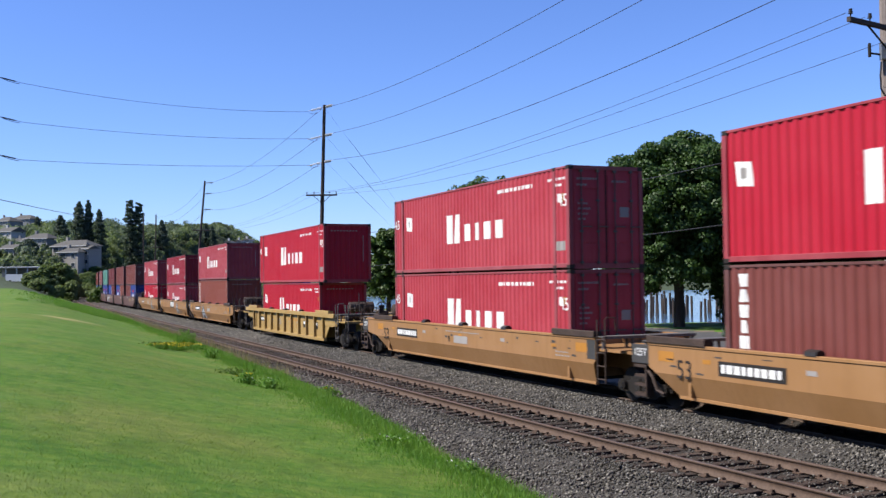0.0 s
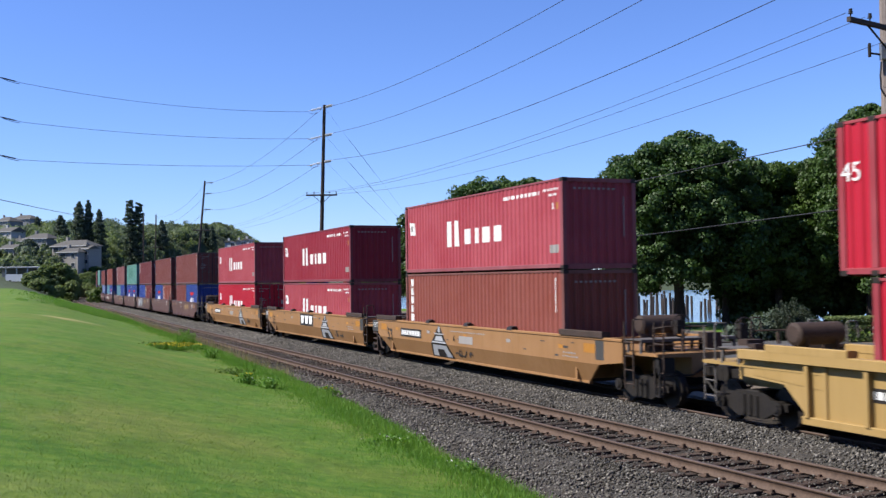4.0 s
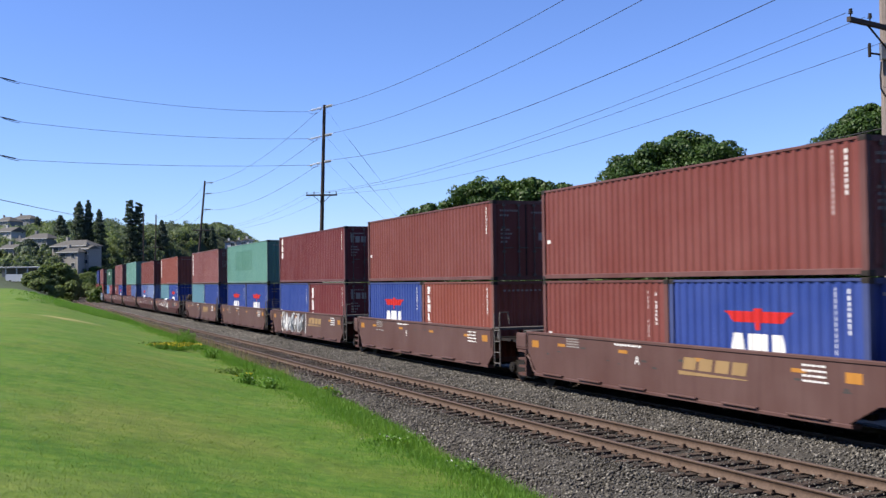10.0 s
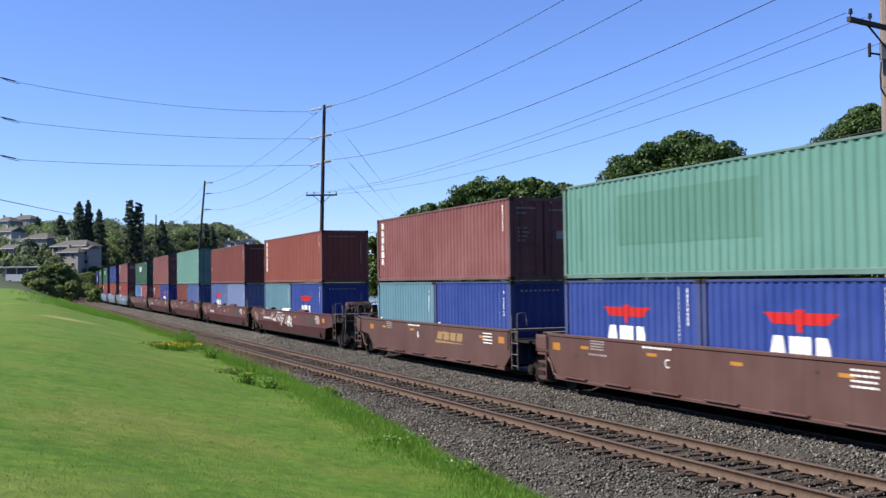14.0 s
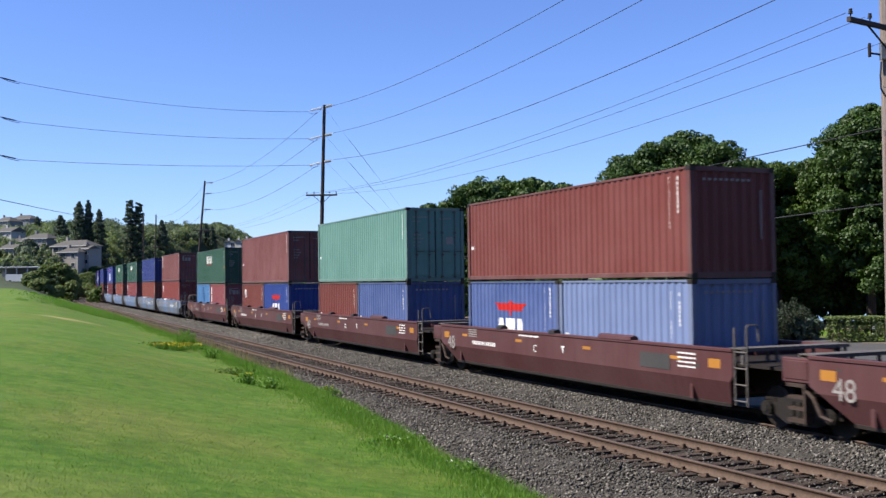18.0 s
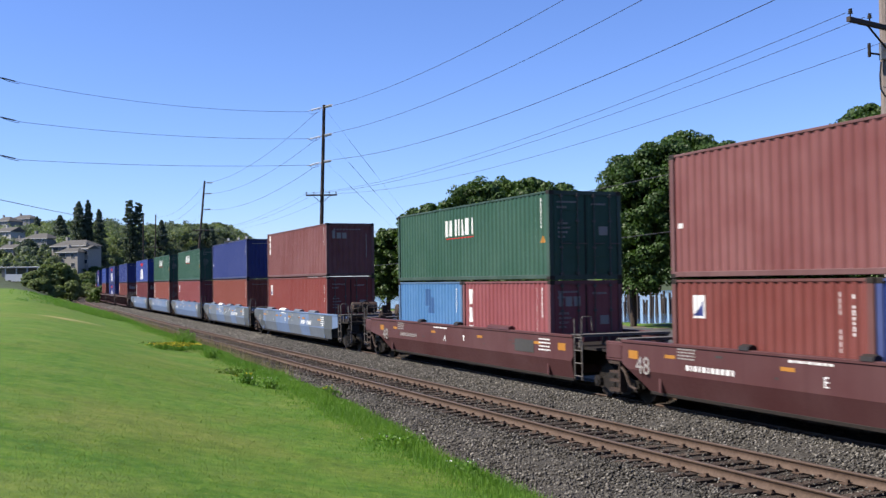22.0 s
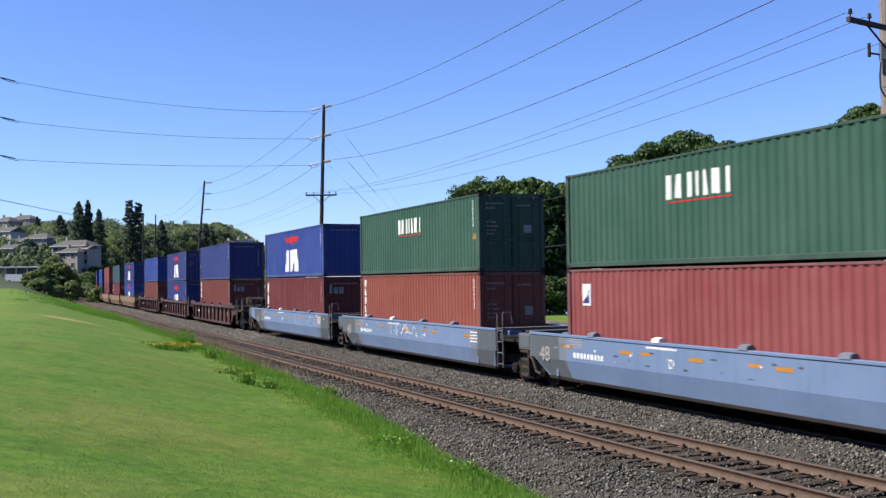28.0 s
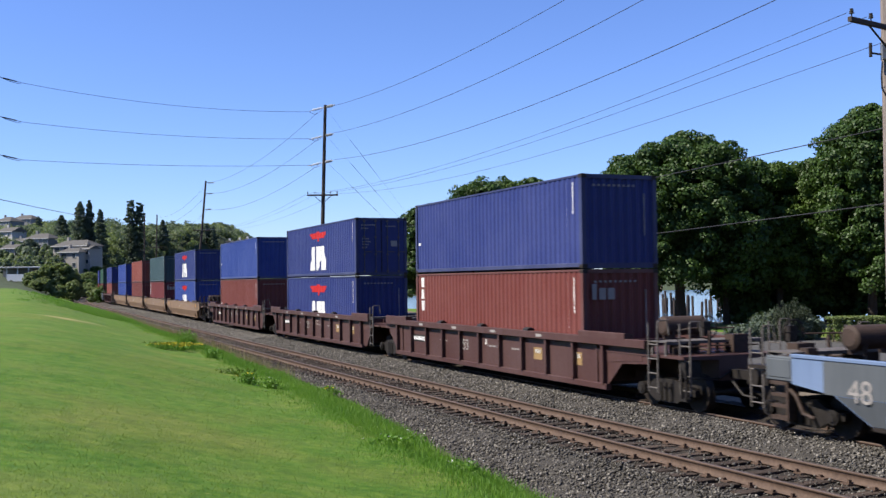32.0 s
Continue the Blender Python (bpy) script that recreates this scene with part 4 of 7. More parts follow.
def panel_mesh(a, side, mat, front, back):
    """Smooth side: an upright upper sheet and a lower one leaning in, cut back over the trucks."""
    g = Geo()
    y0, y1, t = 1.50, 1.37 if mat is CARBLUE else 1.30, 0.05
    f0, b0 = a + (0.85 if front else 0), -a - (0.85 if back else 0)
    f1, b1 = f0 - (1.1 if front else 0.1), b0 + (1.1 if back else 0.25)
    f2, b2 = f0 - (1.9 if front else 0.3), b0 + (1.9 if back else 0.95)
    outer = [(b0, y0, 1.58), (b0, y0, 1.02), (b1, y0, 0.90), (f1, y0, 0.90), (f0, y0, 1.02), (f0, y0, 1.58)]
    low = [(b2, y1, 0.39), (f2, y1, 0.39)]
    v = [(x, side * y, z) for x, y, z in outer + low] + [(x, side * (y - t), z) for x, y, z in outer + low]
    f = [(0, 1, 2, 3, 4, 5), (2, 6, 7, 3), (8, 13, 12, 11, 10, 9), (10, 11, 15, 14), (6, 14, 15, 7), (0, 8, 9, 1), (1, 9, 10, 2), (2, 10, 14, 6), (3, 7, 15, 11), (3, 11, 12, 4), (4, 12, 13, 5), (0, 5, 13, 8)]
    g.add(v, f)
    return g.mesh("side_panel", mat)


def chord_mesh(a, side, y, mat, front, back):
    g = Geo()
    b, f = -a - (0.85 if back else 0) + (1.9 if back else 0.95), a + (0.85 if front else 0) - (1.9 if front else 0.3)
    ys = sorted((side * (y + 0.015), side * (y - 0.08)))
    g.bevel_box(b, f, ys[0], ys[1], 0.33, 0.42, 0.012)
    return g.mesh("bottom_chord", mat)


def ribbed_mesh(a, side, mat, front, back):
    g = Geo()
    f0, b0 = a + (0.85 if front else 0), -a - (0.85 if back else 0)
    y0, y1 = sorted((side * 1.36, side * 1.40))
    pr = [(b0, 1.45), (b0, 1.05), (b0 + (1.2 if back else 0.2), 0.98), (b0 + (1.9 if back else 0.9), 0.36), (f0 - (1.9 if front else 0.6), 0.36), (f0 - (1.2 if front else 0.1), 0.98), (f0, 1.05), (f0, 1.45)]
    g.prism_y(pr, y0, y1)
    y0, y1 = sorted((side * 1.38, side * 1.53))
    n = 11
    for i in range(n):
        x = -a + 1.1 + (2 * a - 2.2) * i / (n - 1)
        g.prism_y([(x - 0.05, 0.42), (x + 0.05, 0.42), (x + 0.05, 1.43), (x - 0.05, 1.43)], y0, y1)
    y0, y1 = sorted((side * 1.34, side * 1.50))
    g.bevel_box(-a + 0.95, a - 0.95, y0, y1, 0.27, 0.43, 0.015)
    return g.mesh("side_panel", mat)


def sill_mesh(a, side, mat, ribbed, front, back):
    g = Geo()
    y0, y1 = sorted((side * (1.36 if ribbed else 1.38), side * (1.56 if ribbed else 1.525)))
    g.bevel_box(-a - (0.85 if back else 0), a + (0.85 if front else 0), y0, y1, 1.42 if ribbed else 1.53, 1.62 if ribbed else 1.605, 0.012)
    return g.mesh("top_sill", mat)


def floor_mesh(a, mat):
    g = Geo()
    for i in range(9):
        x = -a + 1.9 + (2 * a - 3.8) * i / 8
        g.box(x - 0.16, x + 0.16, -1.19, 1.19, 0.30, 0.44)
    for y in (-0.9, 0.9):
        g.box(-a + 1.6, a - 1.6, y - 0.2, y + 0.2, 0.36, 0.46)
    return g.mesh("floor", mat)


def bulkhead_mesh(mat):
    g = Geo()
    g.box(-0.05, 0.05, -1.44, 1.44, 0.42, 1.50)
    for y in (-0.9, -0.3, 0.3, 0.9):
        g.box(0.05, 0.16, y - 0.05, y + 0.05, 0.5, 1.45)
    return g.mesh("bulkhead", mat)


def platform_mesh(n, mat):
    """End deck running out over the truck on a deep centre sill; starts at x = 0."""
    g = Geo()
    g.prism_x([(-1.42, 1.24), (-0.42, 1.20), (-0.42, 0.72), (0.42, 0.72), (0.42, 1.20), (1.42, 1.24), (1.42, 1.31), (-1.42, 1.31)], 0, n)
    return g.mesh("end_platform", mat)


def gusset_mesh(n, mat):
    g = Geo()
    g.prism_y([(0, 0.95), (n * 0.55, 1.10), (n * 0.55, 1.24), (0, 1.24)], -0.06, 0.06)
    return g.mesh("gusset", mat)


def deck_mesh(w):
    """Narrow walkway plate with turned-down rims on short posts over the car's end."""
    g = Geo()
    g.box(0, w, -1.46, 1.46, 1.60, 1.625)
    for x in (0.0, w - 0.03):
        g.box(x, x + 0.03, -1.46, 1.46, 1.555, 1.60)
    for y in (-1.40, -0.5, 0.5, 1.40):
        for x in (0.05, w - 0.11):
            g.box(x, x + 0.06, y - 0.03, y + 0.03, 1.28, 1.56)
    return g.mesh("walkway", WALKPLATE)


def brake_gear_mesh():
    """Cylinder, levers, pipes and a valve bunched on the end platform."""
    g = Geo()
    g.tube([(-0.35, -0.55, 1.45), (0.15, -0.55, 1.45)], 0.13, 12)
    g.tube([(0.15, -0.55, 1.45), (0.6, -0.5, 1.42)], 0.03, 6)
    g.prism_y([(0.55, 1.33), (0.63, 1.33), (0.66, 1.85), (0.60, 1.88)], -0.53, -0.47)
    g.box(-0.2, 0.12, -1.05, -0.78, 1.32, 1.62)
    g.tube([(-0.05, -0.92, 1.6), (-0.05, -0.92, 1.86), (0.2, -0.7, 1.92), (0.5, 0.3, 1.92)], 0.022, 6)
    g.tube([(0.3, -1.30, 1.2), (0.3, -1.30, 1.48), (0.3, -0.2, 1.50), (0.3, 1.2, 1.48)], 0.02, 6)
    g.box(0.1, 0.42, 0.35, 0.8, 1.32, 1.75)
    g.prism_y([(-0.6, 1.32), (-0.2, 1.32), (-0.3, 1.7), (-0.5, 1.7)], 0.85, 1.1)
    return g.mesh("brake_gear", RUSTY)


def under_gear_mesh():
    """Hoses, cut lever and hanging brake rods below the coupler end."""
    g = Geo()
    g.tube([(0.0, -1.35, 0.98), (0.08, -1.36, 0.80), (0.05, -0.4, 0.78), (0.1, -0.1, 0.95)], 0.02, 6)
    g.tube([(0.0, 0.25, 0.85), (0.35, 0.27, 0.5), (0.75, 0.2, 0.42)], 0.035, 8)
    g.tube([(-0.9, -0.7, 0.62), (0.0, -0.72, 0.55)], 0.025, 6)
    g.box(-0.12, 0.02, -1.36, -0.9, 0.84, 1.20)
    g.box(-0.06, 0.16, -1.44, -1.30, 0.30, 0.36)
    g.box(-0.06, -0.02, -1.44, -1.40, 0.34, 1.0)
    g.box(0.12, 0.16, -1.44, -1.40, 0.34, 1.0)
    return g.mesh("under_gear", GRIME)


def shelf_mesh(w, mat):
    g = Geo()
    g.prism_x([(-1.56, 1.60), (-1.30, 1.60), (-1.30, 1.74), (-1.53, 1.76), (-1.56, 1.74)], 0, w)
    return g.mesh("corner_shelf", mat)


def ladder_mesh(mat, h=2.05):
    g = Geo()
    for x in (0.0, 0.38):
        g.tube([(x, 0, 0.42), (x, 0, h)], 0.024, 6)
    for k in range(4):
        z = 0.52 + 0.34 * k
        g.tube([(0, 0, z), (0.38, 0, z)], 0.018, 6)
    g.tube([(0.38, 0, h), (0.36, 0.05, h + 0.06), (0.36, 0.30, h + 0.06), (0.36, 0.34, h - 0.3)], 0.02, 6)
    return g.mesh("ladder", mat)


def tank_mesh(mat):
    g = Geo()
    pts = [(0.0, -0.62, 0), (0, -0.58, 0), (0, 0.58, 0), (0, 0.62, 0)]
    g.tube(pts[1:3], 0.24, 32)
    g.tube([pts[0], pts[1]], 0.17, 32, 0, 0.24)
    g.tube([pts[2], pts[3]], 0.24, 32, 0, 0.17)
    for y in (-0.4, 0.4):
        g.box(-0.22, 0.22, y - 0.03, y + 0.03, -0.34, -0.1)
    return g.mesh("air_reservoir", mat)


def brake_mesh():
    g = Geo()
    k = 18
    ring = [(0.0, 0.27 * math.cos(2 * math.pi * i / k), 0.27 * math.sin(2 * math.pi * i / k)) for i in range(k + 1)]
    g.tube(ring, 0.018, 6)
    for i in range(4):
        a = math.pi / 2 * i
        g.tube([(0, 0, 0), (0, 0.27 * math.cos(a), 0.27 * math.sin(a))], 0.013, 5)
    g.box(-0.12, 0.0, -0.11, 0.11, -0.2, 0.14)
    return g.mesh("brake_wheel", STEEL)


def coupler_mesh():
    g = Geo()
    g.box(0, 0.75, -0.11, 0.11, 0.78, 0.98)
    g.prism_y([(0.7, 0.70), (1.02, 0.70), (1.06, 0.88), (1.02, 1.05), (0.7, 1.05)], -0.2, 0.06)
    g.box(0.86, 1.06, 0.06, 0.22, 0.72, 1.03)
    g.tube([(0.3, -0.3, 0.75), (0.7, -0.32, 0.45), (1.05, -0.25, 0.42)], 0.03, 6)
    return g.mesh("coupler", GRIME)


def guide_mesh(mat, w=0.16):
    g = Geo()
    g.prism_x([(-1.54, 1.60), (-1.30, 1.60), (-1.30, 1.66), (-1.40, 1.72), (-1.52, 1.68)], -w, w)
    return g.mesh("container_guide", mat)


def flat(g, poly, mi=0, y=-1.503, small=False):
    """Paint on the car's side; below 0.9 m it leans in with the sheet."""
    def yy(z):
        return y if z >= 0.9 else y + (0.9 - z) / 0.54 * g.lean
    v = [(x, yy(z) - 0.001 * mi, z) for x, z in poly]
    g.put(v, [tuple(range(len(v)))], mi, small)


def bars(g, x0, x1, z0, z1, w, gap, mi=0, y=-1.503, seed=1):
    rnd = random.Random(seed)
    x = x0
    while x < x1 - 0.02:
        k = w * rnd.uniform(0.6, 1.2)
        flat(g, rect(x, min(x + k, x1), z0, z1), mi, y, True)
        x += k + gap


def wiggle(g, rnd, x0, x1, z0, z1, mi, n, y=-1.506, w=0.07):
    """Sprayed strokes: bent bands of paint that spell nothing."""
    for _ in range(n):
        x, z = rnd.uniform(x0, x1 - 0.1), rnd.uniform(z0, z0 + (z1 - z0) * 0.3)
        pts = [(x, z)]
        for k in range(4):
            x += rnd.uniform(-0.05, 0.24)
            z += rnd.uniform(0.3, 1.0) * (z1 - z0) * 0.38 * (1 if k % 2 == 0 or rnd.random() < 0.5 else -1)
            pts.append((min(max(x, x0), x1), min(max(z, z0), z1)))
        for (ax, az), (bx, bz) in zip(pts, pts[1:]):
            d = math.hypot(bx - ax, bz - az) or 1
            nx, nz = -(bz - az) / d * w, (bx - ax) / d * w
            poly = [(ax - nx, az - nz), (bx - nx, bz - nz), (bx + nx, bz + nz), (ax + nx, az + nz)]
            v = [(px, y - rnd.uniform(0, 0.002) + max(0, 0.9 - pz) / 0.54 * g.lean, pz) for px, pz in poly]
            g.put(v, [(0, 1, 2, 3)], mi, True)


def car_marks(style, a, seed, patched=True):
    """Reflectors, data panels, plates and sprayed paint on the near side. Slots: orange, white, black, grey, gold, blue-grey."""
    g = Marks(ORANGE, WHITE, BLACKPAINT, GREYMARK, GOLD, SPRAY, PATCHGREY, PATCHDARK, SLATEPATCH)
    g.lean = 0.0 if style.startswith("brown") or style.startswith("ribbed") else 0.13 if style == "blue" else 0.20
    rnd = random.Random(seed)
    if style == "yellow" or style == "yellow_sign" or style == "tan":
        for x in (-a + 0.7, a - 0.7):
            flat(g, rect(x - 0.3, x + 0.3, 1.18, 1.42), 0)
        for i in range(5):
            x = -a + 2.2 + (2 * a - 4.4) * i / 4
            flat(g, rect(x - 0.14, x + 0.14, 1.22, 1.32), 3 if i % 2 else 0)
        bars(g, -1.2, 1.5, 1.36, 1.40, 0.12, 0.05, 3, seed=seed)
        bars(g, a - 2.1, a - 1.3, 1.0, 1.04, 0.1, 0.04, 3, seed=seed)
        bars(g, a - 2.1, a - 1.4, 1.1, 1.14, 0.1, 0.04, 3, seed=seed + 1)
        flat(g, rect(a - 0.42, a - 0.01, 1.02, 1.52), 7, -1.497)
        if style == "yellow":
            flat(g, rect(-a + 2.6, -a + 4.7, 1.0, 1.32), 2)
            bars(g, -a + 2.7, -a + 4.6, 1.07, 1.25, 0.17, 0.06, 1, -1.506, seed)
            flat(g, rect(-0.5, 0.6, 1.0, 1.25), 3)
        elif style == "yellow_sign":
            flat(g, rect(-1.55, 0.85, 0.92, 1.50), 2)
            for x0 in (-1.4, -0.65, 0.1):
                flat(g, [(x0 + 0.08, 1.02), (x0 + 0.52, 1.02), (x0 + 0.6, 1.42), (x0, 1.42)], 1, -1.506)
        for _ in range(16):
            x, z = rnd.uniform(-a + 0.3, a - 0.6), rnd.uniform(0.95, 1.45)
            flat(g, rect(x, x + rnd.uniform(0.03, 0.3), z, z + rnd.uniform(0.02, 0.07)), 7, -1.496, True)
        if seed in (4, 5, 6):
            x = {4: -2.2, 5: 2.9, 6: 3.1}[seed]
            wiggle(g, rnd, x + 1.2, x + 2.6, 0.55, 0.85, 7, 7, -1.506, 0.02)
            flat(g, [(x - 0.72, 0.9), (x + 0.68, 0.9), (x, 1.58)], 2, -1.505)
            flat(g, [(x - 0.95, 0.42), (x + 1.0, 0.42), (x + 0.68, 0.9), (x - 0.72, 0.9)], 2, -1.505)
            flat(g, [(x - 0.8, 0.45), (x - 0.35, 0.45), (x - 0.28, 0.7), (x + 0.3, 0.7), (x + 0.4, 0.45), (x + 0.85, 0.45), (x + 0.6, 0.85), (x - 0.6, 0.85)], 5, -1.508)
            for p in (rect(x - 0.62, x + 0.62, 0.92, 0.97), rect(x - 0.42, x + 0.42, 1.22, 1.26), [(x - 0.1, 1.30), (x + 0.1, 1.30), (x + 0.04, 1.5), (x - 0.04, 1.5)],
                      [(x - 0.4, 1.0), (x + 0.4, 1.0), (x + 0.25, 1.16), (x - 0.25, 1.16)]):
                flat(g, p, 5, -1.508)
    elif style == "ribbed" or style == "ribbed_yellow":
        bars(g, -6.0, -4.6, 0.92, 1.06, 0.15, 0.05, 1, -1.405, seed)
        flat(g, rect(-6.1, -4.5, 0.86, 1.12), 2, -1.403)
        for x in (3.6, 5.8):
            flat(g, rect(x, x + 0.5, 0.8, 1.15), 2 if style == "ribbed_yellow" else 4, -1.403)
            flat(g, rect(x + 0.08, x + 0.42, 0.98, 1.1), 1, -1.406)
        for x in (-3.4, -1.8, 0.6, 2.2):
            bars(g, x, x + 0.7, 1.0, 1.05, 0.09, 0.04, 3, -1.403, seed)
        if style == "ribbed_yellow":
            for x in (0.9, 1.5, 2.1):
                flat(g, rect(x, x + 0.12, 0.72, 1.2), 0, -1.405)
                flat(g, rect(x - 0.15, x + 0.3, 1.1, 1.2), 0, -1.406)
        for x in (-5, -2, 1, 4):
            flat(g, rect(x, x + 0.35, 1.48, 1.56), 0 if style == "ribbed_yellow" else 3, -1.563)
    else:
        for _ in range(14):
            x, z = rnd.uniform(-a + 0.3, a - 0.6), rnd.uniform(0.95, 1.45)
            flat(g, rect(x, x + rnd.uniform(0.03, 0.25), z, z + rnd.uniform(0.02, 0.06)), 7 if rnd.random() < 0.6 else 3, -1.496, True)
        for x in (-a + 0.5, a - 0.6):
            flat(g, rect(x - 0.2, x + 0.2, 1.16, 1.36), 0)
        for i in range(4):
            x = -a + 2.0 + (2 * a - 4.0) * i / 3
            flat(g, rect(x - 0.2, x + 0.2, 1.26, 1.34), 0)
        bars(g, -1.9, -0.7, 1.44, 1.49, 0.1, 0.04, 1, seed=seed)
        for k in range(4):
            bars(g, -a + 2.3, -a + 2.95, 1.48 - 0.07 * k, 1.515 - 0.07 * k, 0.12, 0.03, 3, seed=seed + k)
            bars(g, a - 1.9, a - 1.25, 1.40 - 0.10 * k, 1.44 - 0.10 * k, 0.12, 0.03, 1, seed=seed + k)
        if style in ("brown", "brown_spray", "brown_long"):
            if style != "brown_long":
                for k in range(4):
                    x = 0.9 + 0.56 * k
                    flat(g, [(x, 1.06), (x + 0.46, 1.06), (x + 0.53, 1.33), (x + 0.07, 1.33)], 4)
                flat(g, [(0.75, 0.93), (3.1, 0.97), (3.1, 0.99), (0.75, 1.02)], 4)
            if style == "brown_spray":
                x = -a + 2.3
                for w, z0, z1 in ((0.5, 0.62, 1.42), (0.62, 0.5, 1.5), (0.55, 0.55, 1.35), (0.6, 0.48, 1.5), (0.5, 0.6, 1.3), (0.62, 0.5, 1.48), (0.55, 0.6, 1.4)):
                    flat(g, [(x, 0.91), (x + w, 0.91), (x + w * 0.9, z1 - 0.15), (x + w * 0.55, z1), (x + w * 0.1, z1 - 0.2)], 5, -1.501, True)
                    flat(g, [(x + 0.1, z0), (x + w * 0.8, z0 + 0.05), (x + w, 0.89), (x, 0.89)], 5, -1.501, True)
                    x += w * 1.02
                wiggle(g, rnd, -a + 1.9, 0.4, 0.45, 1.52, 1, 14, -1.508, 0.035)
                wiggle(g, rnd, -a + 2.0, 0.2, 0.55, 1.45, 6, 14, -1.51, 0.04)
                wiggle(g, rnd, -a + 2.0, 0.2, 0.55, 1.45, 2, 22, -1.512, 0.016)
            if style == "brown_long":
                bars(g, -a + 2.2, -a + 3.1, 1.12, 1.17, 0.10, 0.06, 3, seed=seed)
        if style in ("maroon", "maroon_spray"):
            bars(g, -a + 2.6, -a + 4.3, 1.03, 1.15, 0.10, 0.06, 1 if style == "maroon_spray" or seed % 2 else 3, seed=seed)
            flat(g, rect(0.66, 0.72, 1.10, 1.24), 1)
            flat(g, rect(0.60, 0.78, 1.24, 1.28), 1)
            flat(g, rect(a - 3.4, a - 2.2, 1.0, 1.36), 7)
            if style == "maroon_spray":
                wiggle(g, rnd, -a + 4.2, -a + 6.2, 0.95, 1.5, 1, 12, -1.506, 0.018)
                wiggle(g, rnd, -a + 6.4, 1.2, 0.75, 1.35, 1, 20, -1.506, 0.024)
        if style == "blue":
            shift = rnd.uniform(-0.3, 0.3)
            for p0, p1 in ((0.0, 0.05), (0.15, 0.31), (0.49, 0.64), (0.75, 1.0)) if patched else ((0.0, 0.15), (0.88, 1.0)):
                x0, x1 = -a + 2 * a * p0 + (shift if p0 else 0), -a + 2 * a * p1 + (shift if p1 < 1 else 0)
                flat(g, [(x0, 0.905 if p0 else 1.03), (x1, 0.905 if p1 < 1 else 1.03), (x1, 1.57), (x0, 1.57)], 6, -1.497)
                lo, hi = max(x0, -a + 1.0), min(x1, a - 1.2)
                if hi - lo > 0.4:
                    flat(g, rect(lo, hi, 0.425, 0.895), 6, -1.497)
            flat(g, rect(-a, -a + 1.7, 0.905, 1.57), 8, -1.497)
            flat(g, [(-a + 1.05, 0.425), (-a + 2.2, 0.425), (-a + 2.0, 0.895), (-a + 0.3, 0.895)], 8, -1.497)
            flat(g, rect(a - 1.35, a, 0.905, 1.57), 8, -1.497)
            flat(g, [(a - 1.6, 0.425), (a - 0.45, 0.425), (a - 0.15, 0.895), (a - 1.35, 0.895)], 8, -1.497)
            for _ in range(10):
                x, z = rnd.uniform(-a + 0.5, a - 0.6), rnd.uniform(0.95, 1.45)
                flat(g, rect(x, x + rnd.uniform(0.04, 0.2), z, z + rnd.uniform(0.03, 0.09)), 3 if rnd.random() < 0.5 else 1, -1.504, True)
            for i in range(5):
                x = -a + 2.2 + (2 * a - 4.4) * i / 4
                flat(g, rect(x - 0.25, x + 0.25, 1.24, 1.33), 0, -1.506)
            for x0, x1 in ((2.3, 3.14), (3.42, 4.3)) if patched else ((-a + 2.5, -a + 4.0),):
                bars(g, x0, x1, 1.0, 1.19 if patched else 1.14, 0.14 if patched else 0.10, 0.08, 1, -1.507, seed)
            if seed % 2 == 0:
                wiggle(g, rnd, -3, 2, 1.0, 1.5, 1, 9, -1.507, 0.012)
    return g.parts()


CAR_LABEL = {"yellow": "ochre-yellow smooth-sided well car, stained and scratched", "yellow_sign": "ochre-yellow smooth-sided well car with a black sign and sprayed paint",
             "tan": "dusty tan smooth-sided well car", "ribbed_yellow": "bright ochre well car with upright ribs", "ribbed": "dull maroon well car with upright ribs",
             "brown": "dull brown well car with faded gold marks", "brown_spray": "dull brown well car with white sprayed paint", "brown_long": "dull brown well car with grey marks",
             "maroon": "oxide-maroon well car with orange reflectors", "maroon_spray": "oxide-maroon well car with white sprayed scrawl", "blue": "powder-blue well car with grey repainted patches"}


